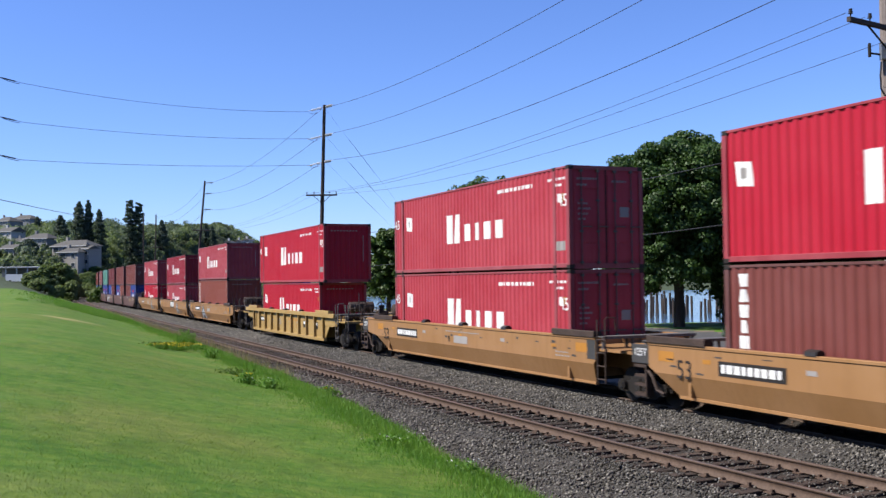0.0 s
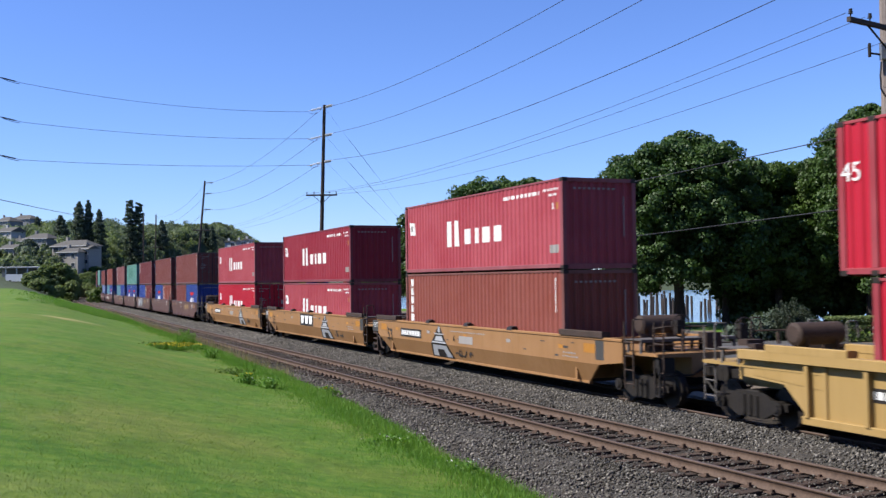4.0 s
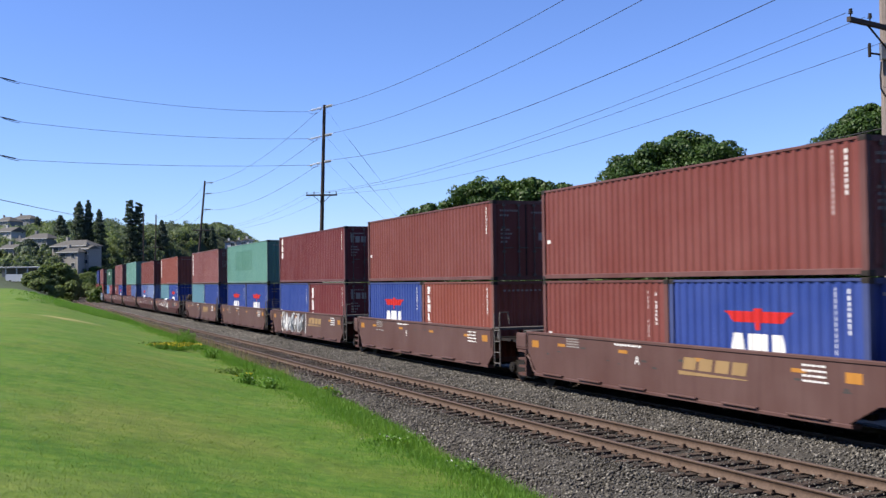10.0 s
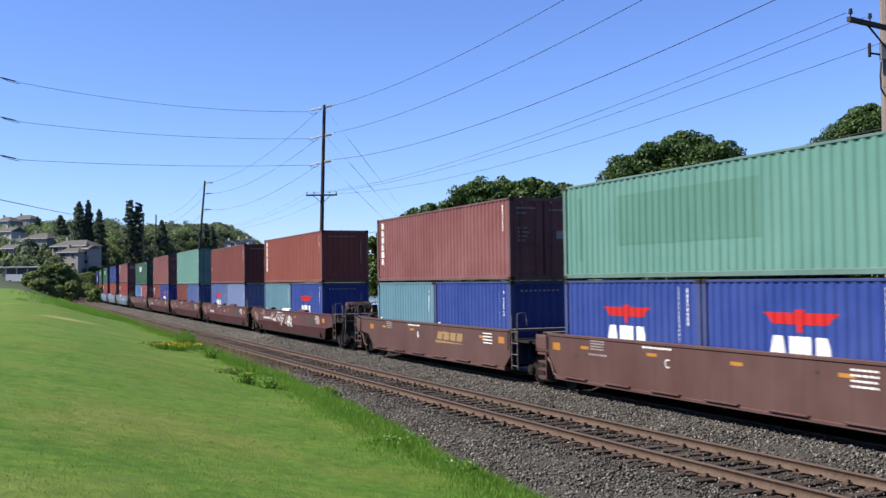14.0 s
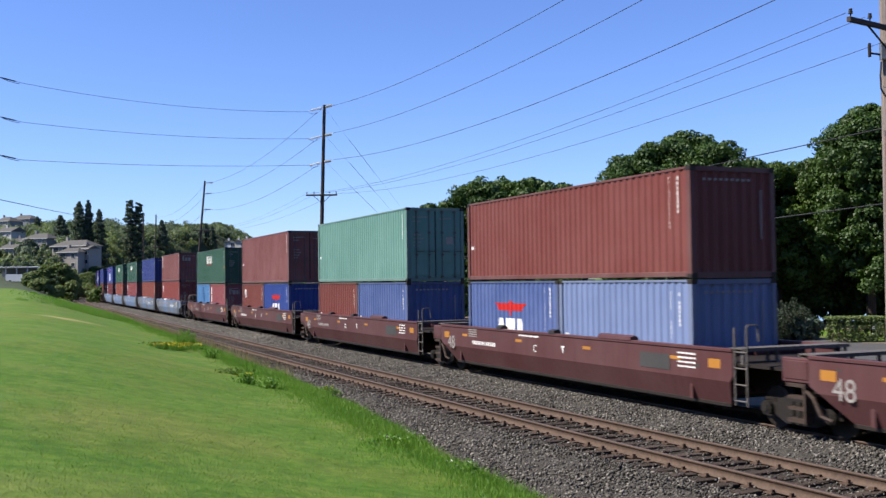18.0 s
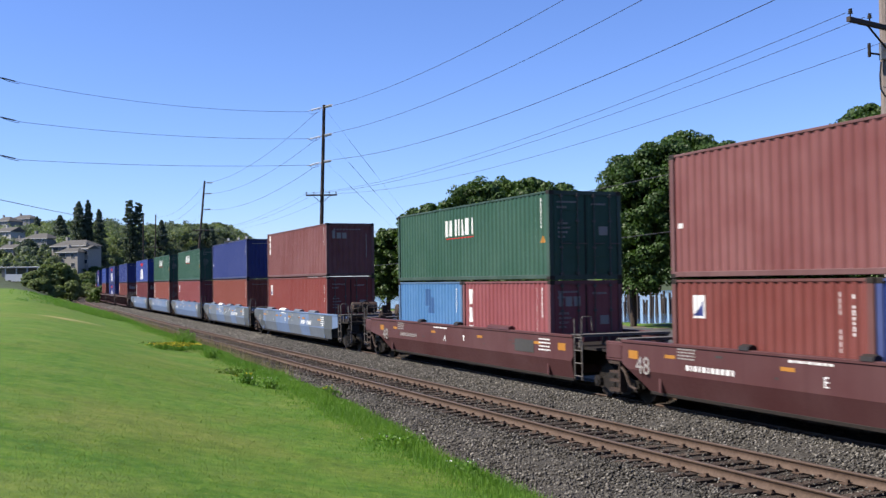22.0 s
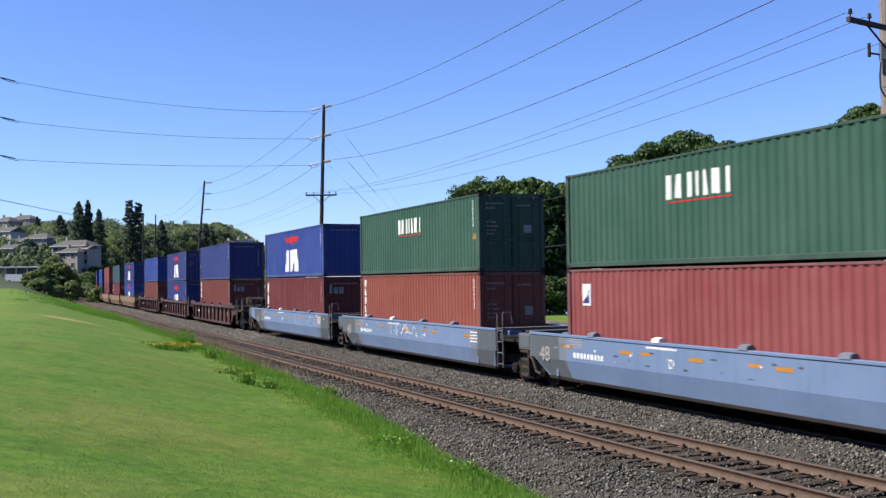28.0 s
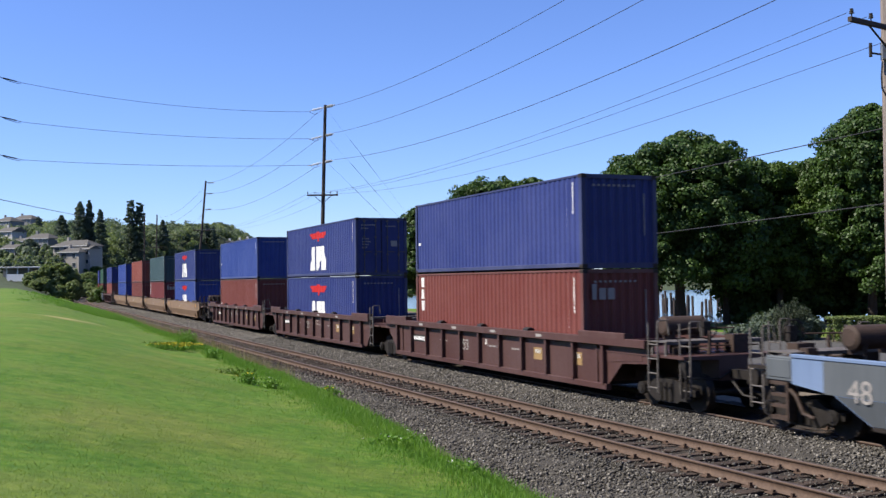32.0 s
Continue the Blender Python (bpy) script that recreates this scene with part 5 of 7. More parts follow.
def well_car(style, P, mat, s, letter, front, back, seed):
    """One unit. front, back: whether a coupler end is there, or else a joint shared with the next unit."""
    ribbed = style.startswith("ribbed")
    ob = thing("well_car", CAR_LABEL[style], "freight car", "well cars of the train")
    a = P / 2 - 1.15
    k = (round(P, 1), mat.name)
    for side in (-1, 1):
        if ribbed:
            part("side_panel", cached(("rp", k, side, front, back), lambda: ribbed_mesh(a, side, mat, front, back)), ob)
        else:
            part("side_panel", cached(("sp", k, side, front, back), lambda: (plain_mesh if style.startswith("brown") else panel_mesh)(a, side, mat, front, back)), ob)
        if not ribbed and not style.startswith("brown"):
            cm = mat if "yellow" in style or style == "tan" else STEEL
            part("bottom_chord", cached(("bc", k, side, front, back), lambda: chord_mesh(a, side, 1.37 if style == "blue" else 1.30, cm, front, back)), ob)
        part("top_sill", cached(("ts", k, side, ribbed, front, back), lambda: sill_mesh(a, side, mat, ribbed, front, back)), ob)
    part("floor", cached(("fl", k), lambda: floor_mesh(a, GRIME)), ob)
    em = mat if "yellow" in style or ribbed or style == "tan" else STEEL
    for sx, free in ((1, front), (-1, back)):
        flip = pose(sx * (a - 1.5), 0, 0, 0, 0, 0 if sx > 0 else 180)
        part("bulkhead", cached(("bh", mat.name), lambda: bulkhead_mesh(mat)), ob, at=flip)
        n = (P / 2 - a + 1.4) + (1.15 if free else 0.0)
        part("end_platform", cached(("pf", round(n, 2), em.name), lambda: platform_mesh(n, em)), ob, at=flip)
        for sy in (-1, 1):
            part("gusset", cached(("gu", round(n, 2), em.name), lambda: gusset_mesh(n, em)), ob, at=flip @ pose(0, sy * 1.35, 0))
        part("walkway", cached(("wk", free), lambda: deck_mesh(0.7 if free else 0.45)), ob, "",
             pose(sx * (a - 0.15 if not free else a + 0.9), 0, 0.0, 0, 0, 0 if sx > 0 else 180))
        if style in ("yellow", "yellow_sign", "tan") or ribbed:
            sm = mat if ribbed else RUSTY
            part("corner_shelf", cached(("cs", sm.name), lambda: shelf_mesh(2.2, sm)), ob, at=pose(a - 2.2 if sx > 0 else -a, 0, 0))
        lm = RUSTY if style.startswith("yellow") or style == "tan" else WALKPLATE
        lad = cached(("ladder", lm.name), lambda: ladder_mesh(lm))
        part("ladder", lad, ob, at=pose(sx * (a + 0.22 + (0.85 if free else 0)) - 0.19, -1.46 if sx > 0 else 1.46, 0))
        if free:
            part("coupler", cached("coupler", coupler_mesh), ob, at=pose(sx * (P / 2 + 1.05), 0, 0, 0, 0, 0 if sx > 0 else 180))
            part("air_reservoir", cached(("tk", mat.name), lambda: tank_mesh(RUSTY)), ob, at=pose(sx * (P / 2 - 0.9), 0, 1.92))
            part("brake_gear", cached("gear", brake_gear_mesh), ob, at=pose(sx * (P / 2 + 0.2), 0, 0, 0, 0, 0 if sx > 0 else 180))
            part("under_gear", cached("under", under_gear_mesh), ob, at=pose(sx * (P / 2 + 1.0), 0, 0, 0, 0, 0 if sx > 0 else 180))
            part("brake_wheel", cached("brake", brake_mesh), ob, at=pose(sx * (P / 2 + 0.75), -0.5, 1.95))
            part("ladder", lad, ob, at=pose(sx * (P / 2 + 0.95) - 0.19, -1.30, 0))
            part("ladder", lad, ob, at=pose(sx * (P / 2 + 0.95) - 0.19, 1.30, 0))
    if style == "blue":
        gw = 0.62 if letter in "BC" else 0.14
        for x, gm in ((-4.4, PATCHGREY), (-1.5, WHITE), (1.6, PATCHGREY), (4.4, PATCHGREY)):
            part("container_guide", cached(("gdl", gm.name, gw), lambda: guide_mesh(gm, gw)), ob, "rolled white guide rail" if gm is WHITE else "", pose(x, 0, 0))
    elif not style.startswith("brown"):
        red = style.startswith("maroon")
        for x, gm in ((-3.2, BLACKPAINT), (0.1, WHITE if style == "maroon_spray" else BLACKPAINT), (3.3, mat if red else BLACKPAINT)):
            gw = 0.75 if gm is not BLACKPAINT else 0.16
            part("container_guide", cached(("gd", gm.name, gw), lambda: guide_mesh(gm, gw)), ob, "rolled white guide rail" if gm is WHITE else "", pose(x, 0, 0))
    if not ribbed:
        bx = -a - 0.76 - (0.85 if back else 0)
        if "yellow" in style:
            g = cached("board", lambda: Geo().bevel_box(0, 0.72, -1.47, -1.40, 1.06, 1.52, 0.015).mesh("number_board", PATCHDARK))
            part("number_board", g, ob, "grey board with a white number", pose(bx, 0, 0))
            side_text("125T", 0.26, WHITE, bx + 0.36, -1.475, 1.33, ob)
        else:
            g = cached(("board", mat.name), lambda: Geo().bevel_box(0, 0.74, -1.47, -1.40, 1.04, 1.54, 0.03).bevel_box(0.04, 0.70, -1.485, -1.46, 1.12, 1.48, 0.01).mesh("end_panel", SLATEPATCH if style == "blue" else mat))
            part("end_panel", g, ob, "", pose(bx, 0, 0))
        sm2 = mat if style.startswith("brown") else RUSTY
        part("end_brace", cached(("brace", sm2.name), lambda: brace_mesh(sm2)), ob, "", pose(bx + 0.36, -1.42, 0))
        part("end_step", cached(("step", sm2.name), lambda: step_mesh(sm2)), ob, "slotted hanging end steps", pose(bx + 0.36, -1.42, 0))
    link_marks(car_marks(style, a, seed, letter in "BC"), ob)
    num = {"yellow": "53", "yellow_sign": "53", "tan": "53", "ribbed": "53", "ribbed_yellow": "53", "maroon": "48", "maroon_spray": "48", "blue": "48"}.get(style)
    dark = BLACKPAINT if style.startswith("yellow") or style == "tan" else GREYMARK
    if num and not ribbed:
        side_text(num, 0.6, dark, -a + (1.4 if "yellow" in style or style == "tan" else 0.9), -1.51, 1.02 if "yellow" in style or style == "tan" else 1.0, ob, "large painted number")
    elif num:
        side_text(num, 0.5, dark, -1.2, -1.41, 0.95, ob, "painted number")
    if letter:
        side_text(letter, 0.30, WHITE if "yellow" not in style else BLACKPAINT, -0.9 if not ribbed else 0.4, -1.51 if not ribbed else -1.41, 1.12, ob, "painted letter")
    mover(ob, s, P / 2, 0.0)
    return ob


def frame_side_mesh():
    g = Geo()
    y0, y1 = -0.07, 0.07
    g.prism_y([(-1.12, 0.38), (-0.70, 0.30), (-0.42, 0.16), (0.42, 0.16), (0.70, 0.30), (1.12, 0.38), (1.12, 0.52), (0.66, 0.56), (0.42, 0.70), (-0.42, 0.70), (-0.66, 0.56), (-1.12, 0.52)], y0, y1)
    for x in (-0.89, 0.89):
        g.wheel_y(x, y0 - 0.10, y1 + 0.02, 0.43, 0.15, 12)
        g.wheel_y(x, y0 - 0.13, y0 - 0.10, 0.43, 0.09, 8)
    return g.mesh("side_frame", GRIME)


def spring_mesh():
    g = Geo()
    for x in (-0.2, 0.0, 0.2):
        for i in range(5):
            g.wheel_y(x, -0.06, 0.06, 0.26 + 0.07 * i, 0.03, 6)
        g.tube([(x, 0, 0.2), (x, 0, 0.62)], 0.07, 8)
    return g.mesh("spring_pack", GRIME)


def wheel_mesh():
    g = Geo()
    g.wheel_y(0, -0.065, 0.065, 0.43, 0.43, 28)
    g.wheel_y(0, 0.065, 0.10, 0.43, 0.455, 28)
    g.wheel_y(0, -0.10, -0.065, 0.43, 0.13, 12)
    g.wheel_y(0, -0.075, -0.066, 0.43, 0.33, 28, 1)
    return g.mesh("wheel", STEEL, GRIME)


def truck(s):
    ob = thing("rail_truck", "grimy four-wheeled steel truck under the car ends", "railway bogie", "trucks of the train")
    for sy in (-1, 1):
        turn = 0 if sy < 0 else 180
        part("side_frame", cached("sf", frame_side_mesh), ob, at=pose(0, sy * 1.02, 0, 0, 0, turn))
        part("spring_pack", cached("spr", spring_mesh), ob, at=pose(0, sy * 1.08, 0))
    g = cached("bolster", lambda: Geo().bevel_box(-0.2, 0.2, -1.05, 1.05, 0.42, 0.72, 0.03).mesh("bolster", GRIME))
    part("bolster", g, ob)
    for x in (-0.89, 0.89):
        ax = part("wheelset", cached("axle", lambda: Geo().tube([(0, -1.0, 0.43), (0, 1.0, 0.43)], 0.085, 12).mesh("axle", GRIME)), ob, at=pose(x, 0, 0))
        for sy in (-1, 1):
            part("wheel", cached("wheel", wheel_mesh), ax, at=pose(0, sy * 0.78, 0, 0, 0, 0 if sy < 0 else 180))
    mover(ob, s, 0.9, 0.0)


# ---- the train, from the leading unit back: place, car, paint, letter, upper load, lower loads ----
LOW, HIGH, F20, F40, F45 = 2.591, 2.896, 6.058, 12.192, 13.716
TRAIN = (
    (3.25, "yellow", YELLOW, "C", (F40, HIGH, K_RED, "K", False), ((F40, HIGH, BROWN, "T", False),)),
    (22.80, "yellow", YELLOW, "B", (F45, HIGH, K_ROSE, "K", True), ((F45, HIGH, K_ROSE, "K", True),)),
    None,
    (46.40, "ribbed_yellow", TRAILER, "", (F45, HIGH, K_RED, "K", False), ((F40, LOW, K_RED, "K", False),)),
    None,
    (69.67, "yellow", YELLOW, "A", (F40, LOW, K_PINK, "K", False), ((F40, HIGH, RUSSET, "T", False),)),
    (88.75, "yellow_sign", YELLOW, "C", (F40, LOW, K_WINE, "K", False), ((F40, LOW, K_PINK, "K", False),)),
    (108.10, "yellow", YELLOW, "B", (F40, LOW, K_PINK, "K", False), ((F40, LOW, K_RED, "K", True),)),
    None,
    (129.60, "brown", CARBROWN, "A", (F40, LOW, BROWN, "p", True), ((F20, LOW, BROWN, "p", False), (F20, LOW, BLUE, "A", False))),
    (145.05, "brown_long", CARBROWN, "E", (F40, LOW, BROWN, "p", True), ((F20, LOW, BLUE, "A", False), (F20, LOW, RUSSET, "T5", False))),
    (160.50, "brown_spray", CARBROWN, "", (F40, LOW, MAROON, "t", True), ((F20, LOW, BLUE, "p", False), (F20, LOW, MAROON, "t2", True))),
    (175.65, "brown_long", CARBROWN, "C", (F40, LOW, MINT, "G", False), ((F20, LOW, BLUE, "A", False), (F20, LOW, BLUE, "A", True))),
    (191.15, "brown", CARBROWN, "B", (F40, LOW, ROSE, "T", True), ((F20, LOW, TEAL, "p", False), (F20, LOW, BLUE, "p", False))),
    None,
    (211.50, "maroon_spray", CARMAROON, "B", (F40, LOW, RUSSET, "T", False), ((F20, LOW, TEAL, "p", False), (F20, LOW, BLUE, "A", False))),
    (229.35, "maroon", CARMAROON, "C", (F40, LOW, BROWN, "p", False), ((F20, LOW, FADED, "A", False), (F20, LOW, GREYBLUE, "p", False))),
    (247.20, "maroon", CARMAROON, "D", (F40, HIGH, PALEMINT, "p", True), ((F20, LOW, BROWN, "p", False), (F20, LOW, FADED, "p", False))),
    (265.20, "maroon", CARMAROON, "E", (F40, HIGH, ROSE, "p", True), ((F20, LOW, BROWN, "L", False), (F20, LOW, BLUE, "A", False))),
    (283.20, "maroon", CARMAROON, "A", (F40, LOW, GREEN, "C", True), ((F20, LOW, SKYBLUE, "R", False), (F20, LOW, PINKISH, "t2", True))),
    None,
    (305.17, "blue", CARBLUE, "B", (F40, LOW, ROSE, "t", False), ((F40, HIGH, BRICK, "L", True),)),
    (323.10, "blue", CARBLUE, "C", (F40, LOW, NAVY, "p", False), ((F40, HIGH, RUSSET, "p", False),)),
    (340.95, "blue", CARBLUE, "D", (F40, LOW, GREEN, "C", True), ((F40, HIGH, DUSTROSE, "L", False),)),
    (358.80, "blue", CARBLUE, "E", (F40, LOW, GREEN, "C", True), ((F40, HIGH, RUSSET, "T5", True),)),
    (376.63, "blue", CARBLUE, "A", (F40, LOW, BLUE, "A", False), ((F40, HIGH, MAROON, "t2", False),)),
    None,
    (399.65, "ribbed", RIBCAR, "A", (F40, LOW, NAVY, "p", False), ((F40, HIGH, BROWN, "t", False),)),
    (419.05, "ribbed", RIBCAR, "C", (F40, LOW, NAVY, "A", True), ((F40, HIGH, NAVY, "A", False),)),
    (438.60, "ribbed", RIBCAR, "B", (F40, LOW, BLUE, "p", False), ((F40, HIGH, BROWN, "p", False),)),
    None,
    (462.06, "tan", TAN, "B", (F40, LOW, NAVY, "A", False), ((F40, HIGH, BLUE, "A", False),)),
    (481.75, "tan", TAN, "D", (F40, LOW, SLATE, "p", False), ((F40, HIGH, MAROON, "t", False),)),
    (501.60, "tan", TAN, "C", (F40, LOW, RUSSET, "p", False), ((F40, HIGH, BROWN, "p", False),)),
    (521.40, "tan", TAN, "A", (F40, LOW, BLUE, "p", False), ((F40, HIGH, BLUE, "p", False),)),
    None,
    (545.92, "ribbed", RIBCAR, "A", (F40, LOW, NAVY, "p", False), ((F40, HIGH, RUSSET, "p", False),)),
    None,
    (569.0, "blue", CARBLUE, "A", (F40, LOW, GREEN, "p", False), ((F40, HIGH, BROWN, "p", False),)),
    (587.0, "blue", CARBLUE, "B", (F40, LOW, NAVY, "p", False), ((F40, HIGH, BROWN, "p", False),)),
)
SPAN = {"yellow": 19.45, "yellow_sign": 19.45, "tan": 19.7, "ribbed": 19.45, "ribbed_yellow": 19.45, "brown": 15.45, "brown_spray": 15.45, "brown_long": 15.45,
        "maroon": 17.9, "maroon_spray": 17.9, "blue": 17.9}
FLOOR = 0.49


def build_train():
    n = 0
    for i, unit in enumerate(TRAIN):
        if unit is None:
            continue
        s, style, mat, letter, upper, lower = unit
        P = SPAN[style]
        front = i == 0 or TRAIN[i - 1] is None
        back = i == len(TRAIN) - 1 or TRAIN[i + 1] is None
        n += 1
        well_car(style, P, mat, s, letter, front and i > 0, back, n)
        if front:
            truck(s - P / 2 + 0.1)
        truck(s + P / 2 - 0.1 if back else s + (TRAIN[i + 1][0] - s) / 2 - 0.4)
        zm = FLOOR + lower[0][1] + 0.02
        if len(lower) == 1:
            L, H, m, lg, dr = lower[0]
            container(L, H, m, lg, dr, s, FLOOR)
        else:
            for (L, H, m, lg, dr), dx in zip(lower, (3.06, -3.06)):
                container(L, H, m, lg, dr, s + dx, FLOOR)
        L, H, m, lg, dr = upper
        container(L, H, m, lg, dr, s, zm)


build_train()

# ---- poles and cables ----


def gz(x, y):
    s, u = line_coords([x], [y])
    return float(ground_z(np.array([x]), np.array([y]), s, u)[0])


def utility_pole(x, y, top, lean, r, mat, arm_z=None, arm=(1.5, 1.5), arm_turn=0.0, posts=(), label=""):
    """lean: how far the foot stands from under the top, in x."""
    z0 = gz(x + lean, y) - 0.3
    ob = thing("utility_pole", label, "utility pole", "poles along the line", pose(x, y, 0))
    pts = [(lean * (1 - k / 6), 0, z0 + (top - z0) * k / 6) for k in range(7)]
    part("shaft", Geo().tube(pts, r * 1.25, 12, 0, r * 0.8).mesh("shaft", mat), ob)

    def at(z):
        return lean * (top - z) / (top - z0)
    if arm_z:
        m = pose(at(arm_z), -r - 0.06, arm_z, 0, 0, arm_turn)
        part("crossarm", Geo().bevel_box(-arm[0], arm[1], -0.06, 0.06, -0.07, 0.07, 0.012).mesh("crossarm", DARKPOLE), ob, at=m)
        for sx, reach in ((-1, arm[0]), (1, arm[1])):
            part("brace", Geo().tube([(sx * reach * 0.55, 0, -0.06), (0, 0.0, -0.75)], 0.03, 6).mesh("brace", STEEL), ob, at=m)
            for k in (0.95, 0.5):
                part("insulator", cached("pin", lambda: pin_mesh()), ob, at=m @ pose(sx * reach * k, 0, 0.07))
    for z, a in posts:
        part("insulator", cached("post", lambda: post_mesh()), ob, "long grey strain insulator", pose(at(z), 0, z, 0, 15 if a == 190 else 0, a))
    return ob


def pin_mesh():
    g = Geo()
    g.tube([(0, 0, 0), (0, 0, 0.12)], 0.02, 6)
    for i in range(3):
        g.tube([(0, 0, 0.10 + 0.05 * i), (0, 0, 0.135 + 0.05 * i)], 0.075 - 0.012 * i, 10, 0, 0.05)
    return g.mesh("insulator", GRIME)


def post_mesh():
    g = Geo()
    g.tube([(0.1, 0, 0), (1.5, 0, 0.02)], 0.028, 6)
    for i in range(9):
        g.tube([(0.35 + 0.1 * i, 0, 0), (0.40 + 0.1 * i, 0, 0)], 0.13, 10, 0, 0.07)
    return g.mesh("insulator", CERAMIC)


def cable(a, b, sag, r=0.016, label="thin dark overhead power cable between poles", n=24):
    a, b = Vector(a), Vector(b)
    pts = []
    for i in range(n + 1):
        k = i / n
        p = a.lerp(b, k)
        p.z -= 4 * sag * k * (1 - k)
        pts.append(p)
    o = pts[0]
    ob = thing("power_cable", label, "cable", "overhead cables", Matrix.Translation(o), Geo().tube([p - o for p in pts], r, 5).mesh("power_cable", WIRE))
    return ob


P1, P2, P3, P4, P5 = (13.27, 30.0), (-10.61, 92.0), (-37.4, 160.0), (-69.1, 245.0), (-88.3, 300.0)
PL = (-34.95, 78.0)
DARK = "dark weathered wooden utility pole with a crossarm"
utility_pole(*P1, 17.6, -0.02, 0.20, WOODPOLE, 10.36, (2.1, 1.2), 35, (), "tall grey-brown wooden utility pole with a crossarm")
utility_pole(*P2, 19.2, -0.62, 0.17, DARKPOLE, 10.98, (1.45, 1.35), 0, ((19.0, 190), (16.4, 190), (14.0, 190), (19.0, -50), (16.4, -50), (14.0, -50)), DARK + " and long strain insulators")
utility_pole(*P3, 19.3, -1.75, 0.18, DARKPOLE, 11.5, (1.3, 1.4), 0, ((17.3, 0), (14.8, 0), (19.0, 0)), "leaning dark " + DARK[5:])
utility_pole(*P4, 19.9, -0.4, 0.18, DARKPOLE, 12.0, (1.6, 1.6), 0, (), DARK)
utility_pole(*P5, 23.0, -0.1, 0.2, DARKPOLE, 13.0, (1.4, 1.4), 0, (), DARK)
utility_pole(*PL, 19.5, 0.0, 0.18, DARKPOLE, None, (1, 1), 0, (), "dark wooden utility pole beside the lawn")
for z2, z1, zl, z3 in ((18.95, 17.2, 19.02, 19.0), (16.5, 15.4, 15.95, 17.3), (14.1, 12.85, 12.97, 14.8)):
    cable((P2[0] + 0.9, P2[1] - 1.0, z2), (P1[0], P1[1], z1), 1.2)
    cable((P2[0] - 1.4, P2[1] - 0.3, z2 - 0.39), (PL[0] + 2.1, PL[1] + 1.2, zl), 0.62 if z2 > 18 else 0.42 if z2 > 15 else 0.25)
    cable((P2[0] - 0.7, P2[1] + 0.4, z2 - 0.3), (P3[0] + 0.3, P3[1], z3), 1.3)
    cable((P3[0] + 0.3, P3[1], z3), (P4[0], P4[1], z3 + 0.3), 1.6)
    # slack jumper round the dead end
    cable((P2[0] - 1.4, P2[1] - 0.3, z2 - 0.39), (P2[0] - 0.2, P2[1] - 0.2, z2 - 0.1), 0.35, 0.016, "slack jumper cable round a strain insulator", 8)
    cable((PL[0] + 2.0, PL[1] + 1.15, zl - 0.08), (PL[0] + 0.1, PL[1], zl + 0.75), 0.18, 0.022, "slack jumper cable round a strain insulator", 8)
    cable((PL[0] + 2.1, PL[1] + 1.2, zl), (PL[0] + 0.1, PL[1], zl + 0.45), 0.0, 0.02, "end of a power cable at its pole", 2)
    cable((PL[0] + 1.75, PL[1] + 1.0, zl + 0.08), (PL[0] + 0.9, PL[1] + 0.5, zl + 0.27), 0.0, 0.055, "dark strain insulator in a power cable", 2)
    # guy with a dark rod in it
    q0, q1 = Vector((P2[0], P2[1], z2)), Vector((4.2, 90.0, -0.8))
    cable(q0, q1, 0.0, 0.005, "thin guy wire from the pole to the ground", 2)
    cable(q0.lerp(q1, 0.15), q0.lerp(q1, 0.31), 0.0, 0.016, "dark insulating rod in a guy wire", 2)
for (x2, z2), (x1, z1) in (((-1.35, 11.15), (-1.66, 10.62)), ((-0.5, 11.15), (-0.9, 10.62)), ((1.25, 11.1), (-0.3, 9.95))):
    cable((P2[0] - 0.3 + x2, P2[1] - 0.2, z2), (P1[0] + x1, P1[1] + 0.69 * x1, z1), 1.0, 0.009)
    cable((P2[0] - 0.3 + x2, P2[1] - 0.2, z2), (P3[0] - 0.9 + x2, P3[1], z2 + 0.6), 1.2, 0.008)
cable((P2[0] - 0.4, P2[1], 6.9), (P1[0], P1[1], 7.5), 0.25, 0.018)
cable((P2[0] - 0.4, P2[1], 4.2), (P1[0], P1[1], 5.25), 0.2, 0.018)
cable((PL[0], PL[1], 10.0), (P5[0], P5[1], 21.2), 0.6, 0.03)
kit = thing("pole_bracket", "small black bracket with a hanging cable on the pole", "bracket", m=pose(P1[0], P1[1], 0))
part("bracket_arm", Geo().tube([(-0.16, -0.1, 9.62), (-0.62, -0.2, 9.66)], 0.03, 6).tube([(-0.62, -0.2, 9.55), (-0.62, -0.2, 9.95)], 0.05, 8).mesh("bracket_arm", GRIME), kit)
part("box", Geo().bevel_box(-0.3, -0.14, -0.28, -0.12, 9.45, 9.95, 0.02).mesh("box", GALV), kit)
part("loop", Geo().tube([(-0.28, -0.2, 9.4), (-0.33, -0.22, 9.0), (-0.32, -0.22, 8.6), (-0.2, -0.2, 8.4), (-0.05, -0.2, 8.28)], 0.025, 6).mesh("loop", WIRE), kit)

# ---- trees and shrubs ----


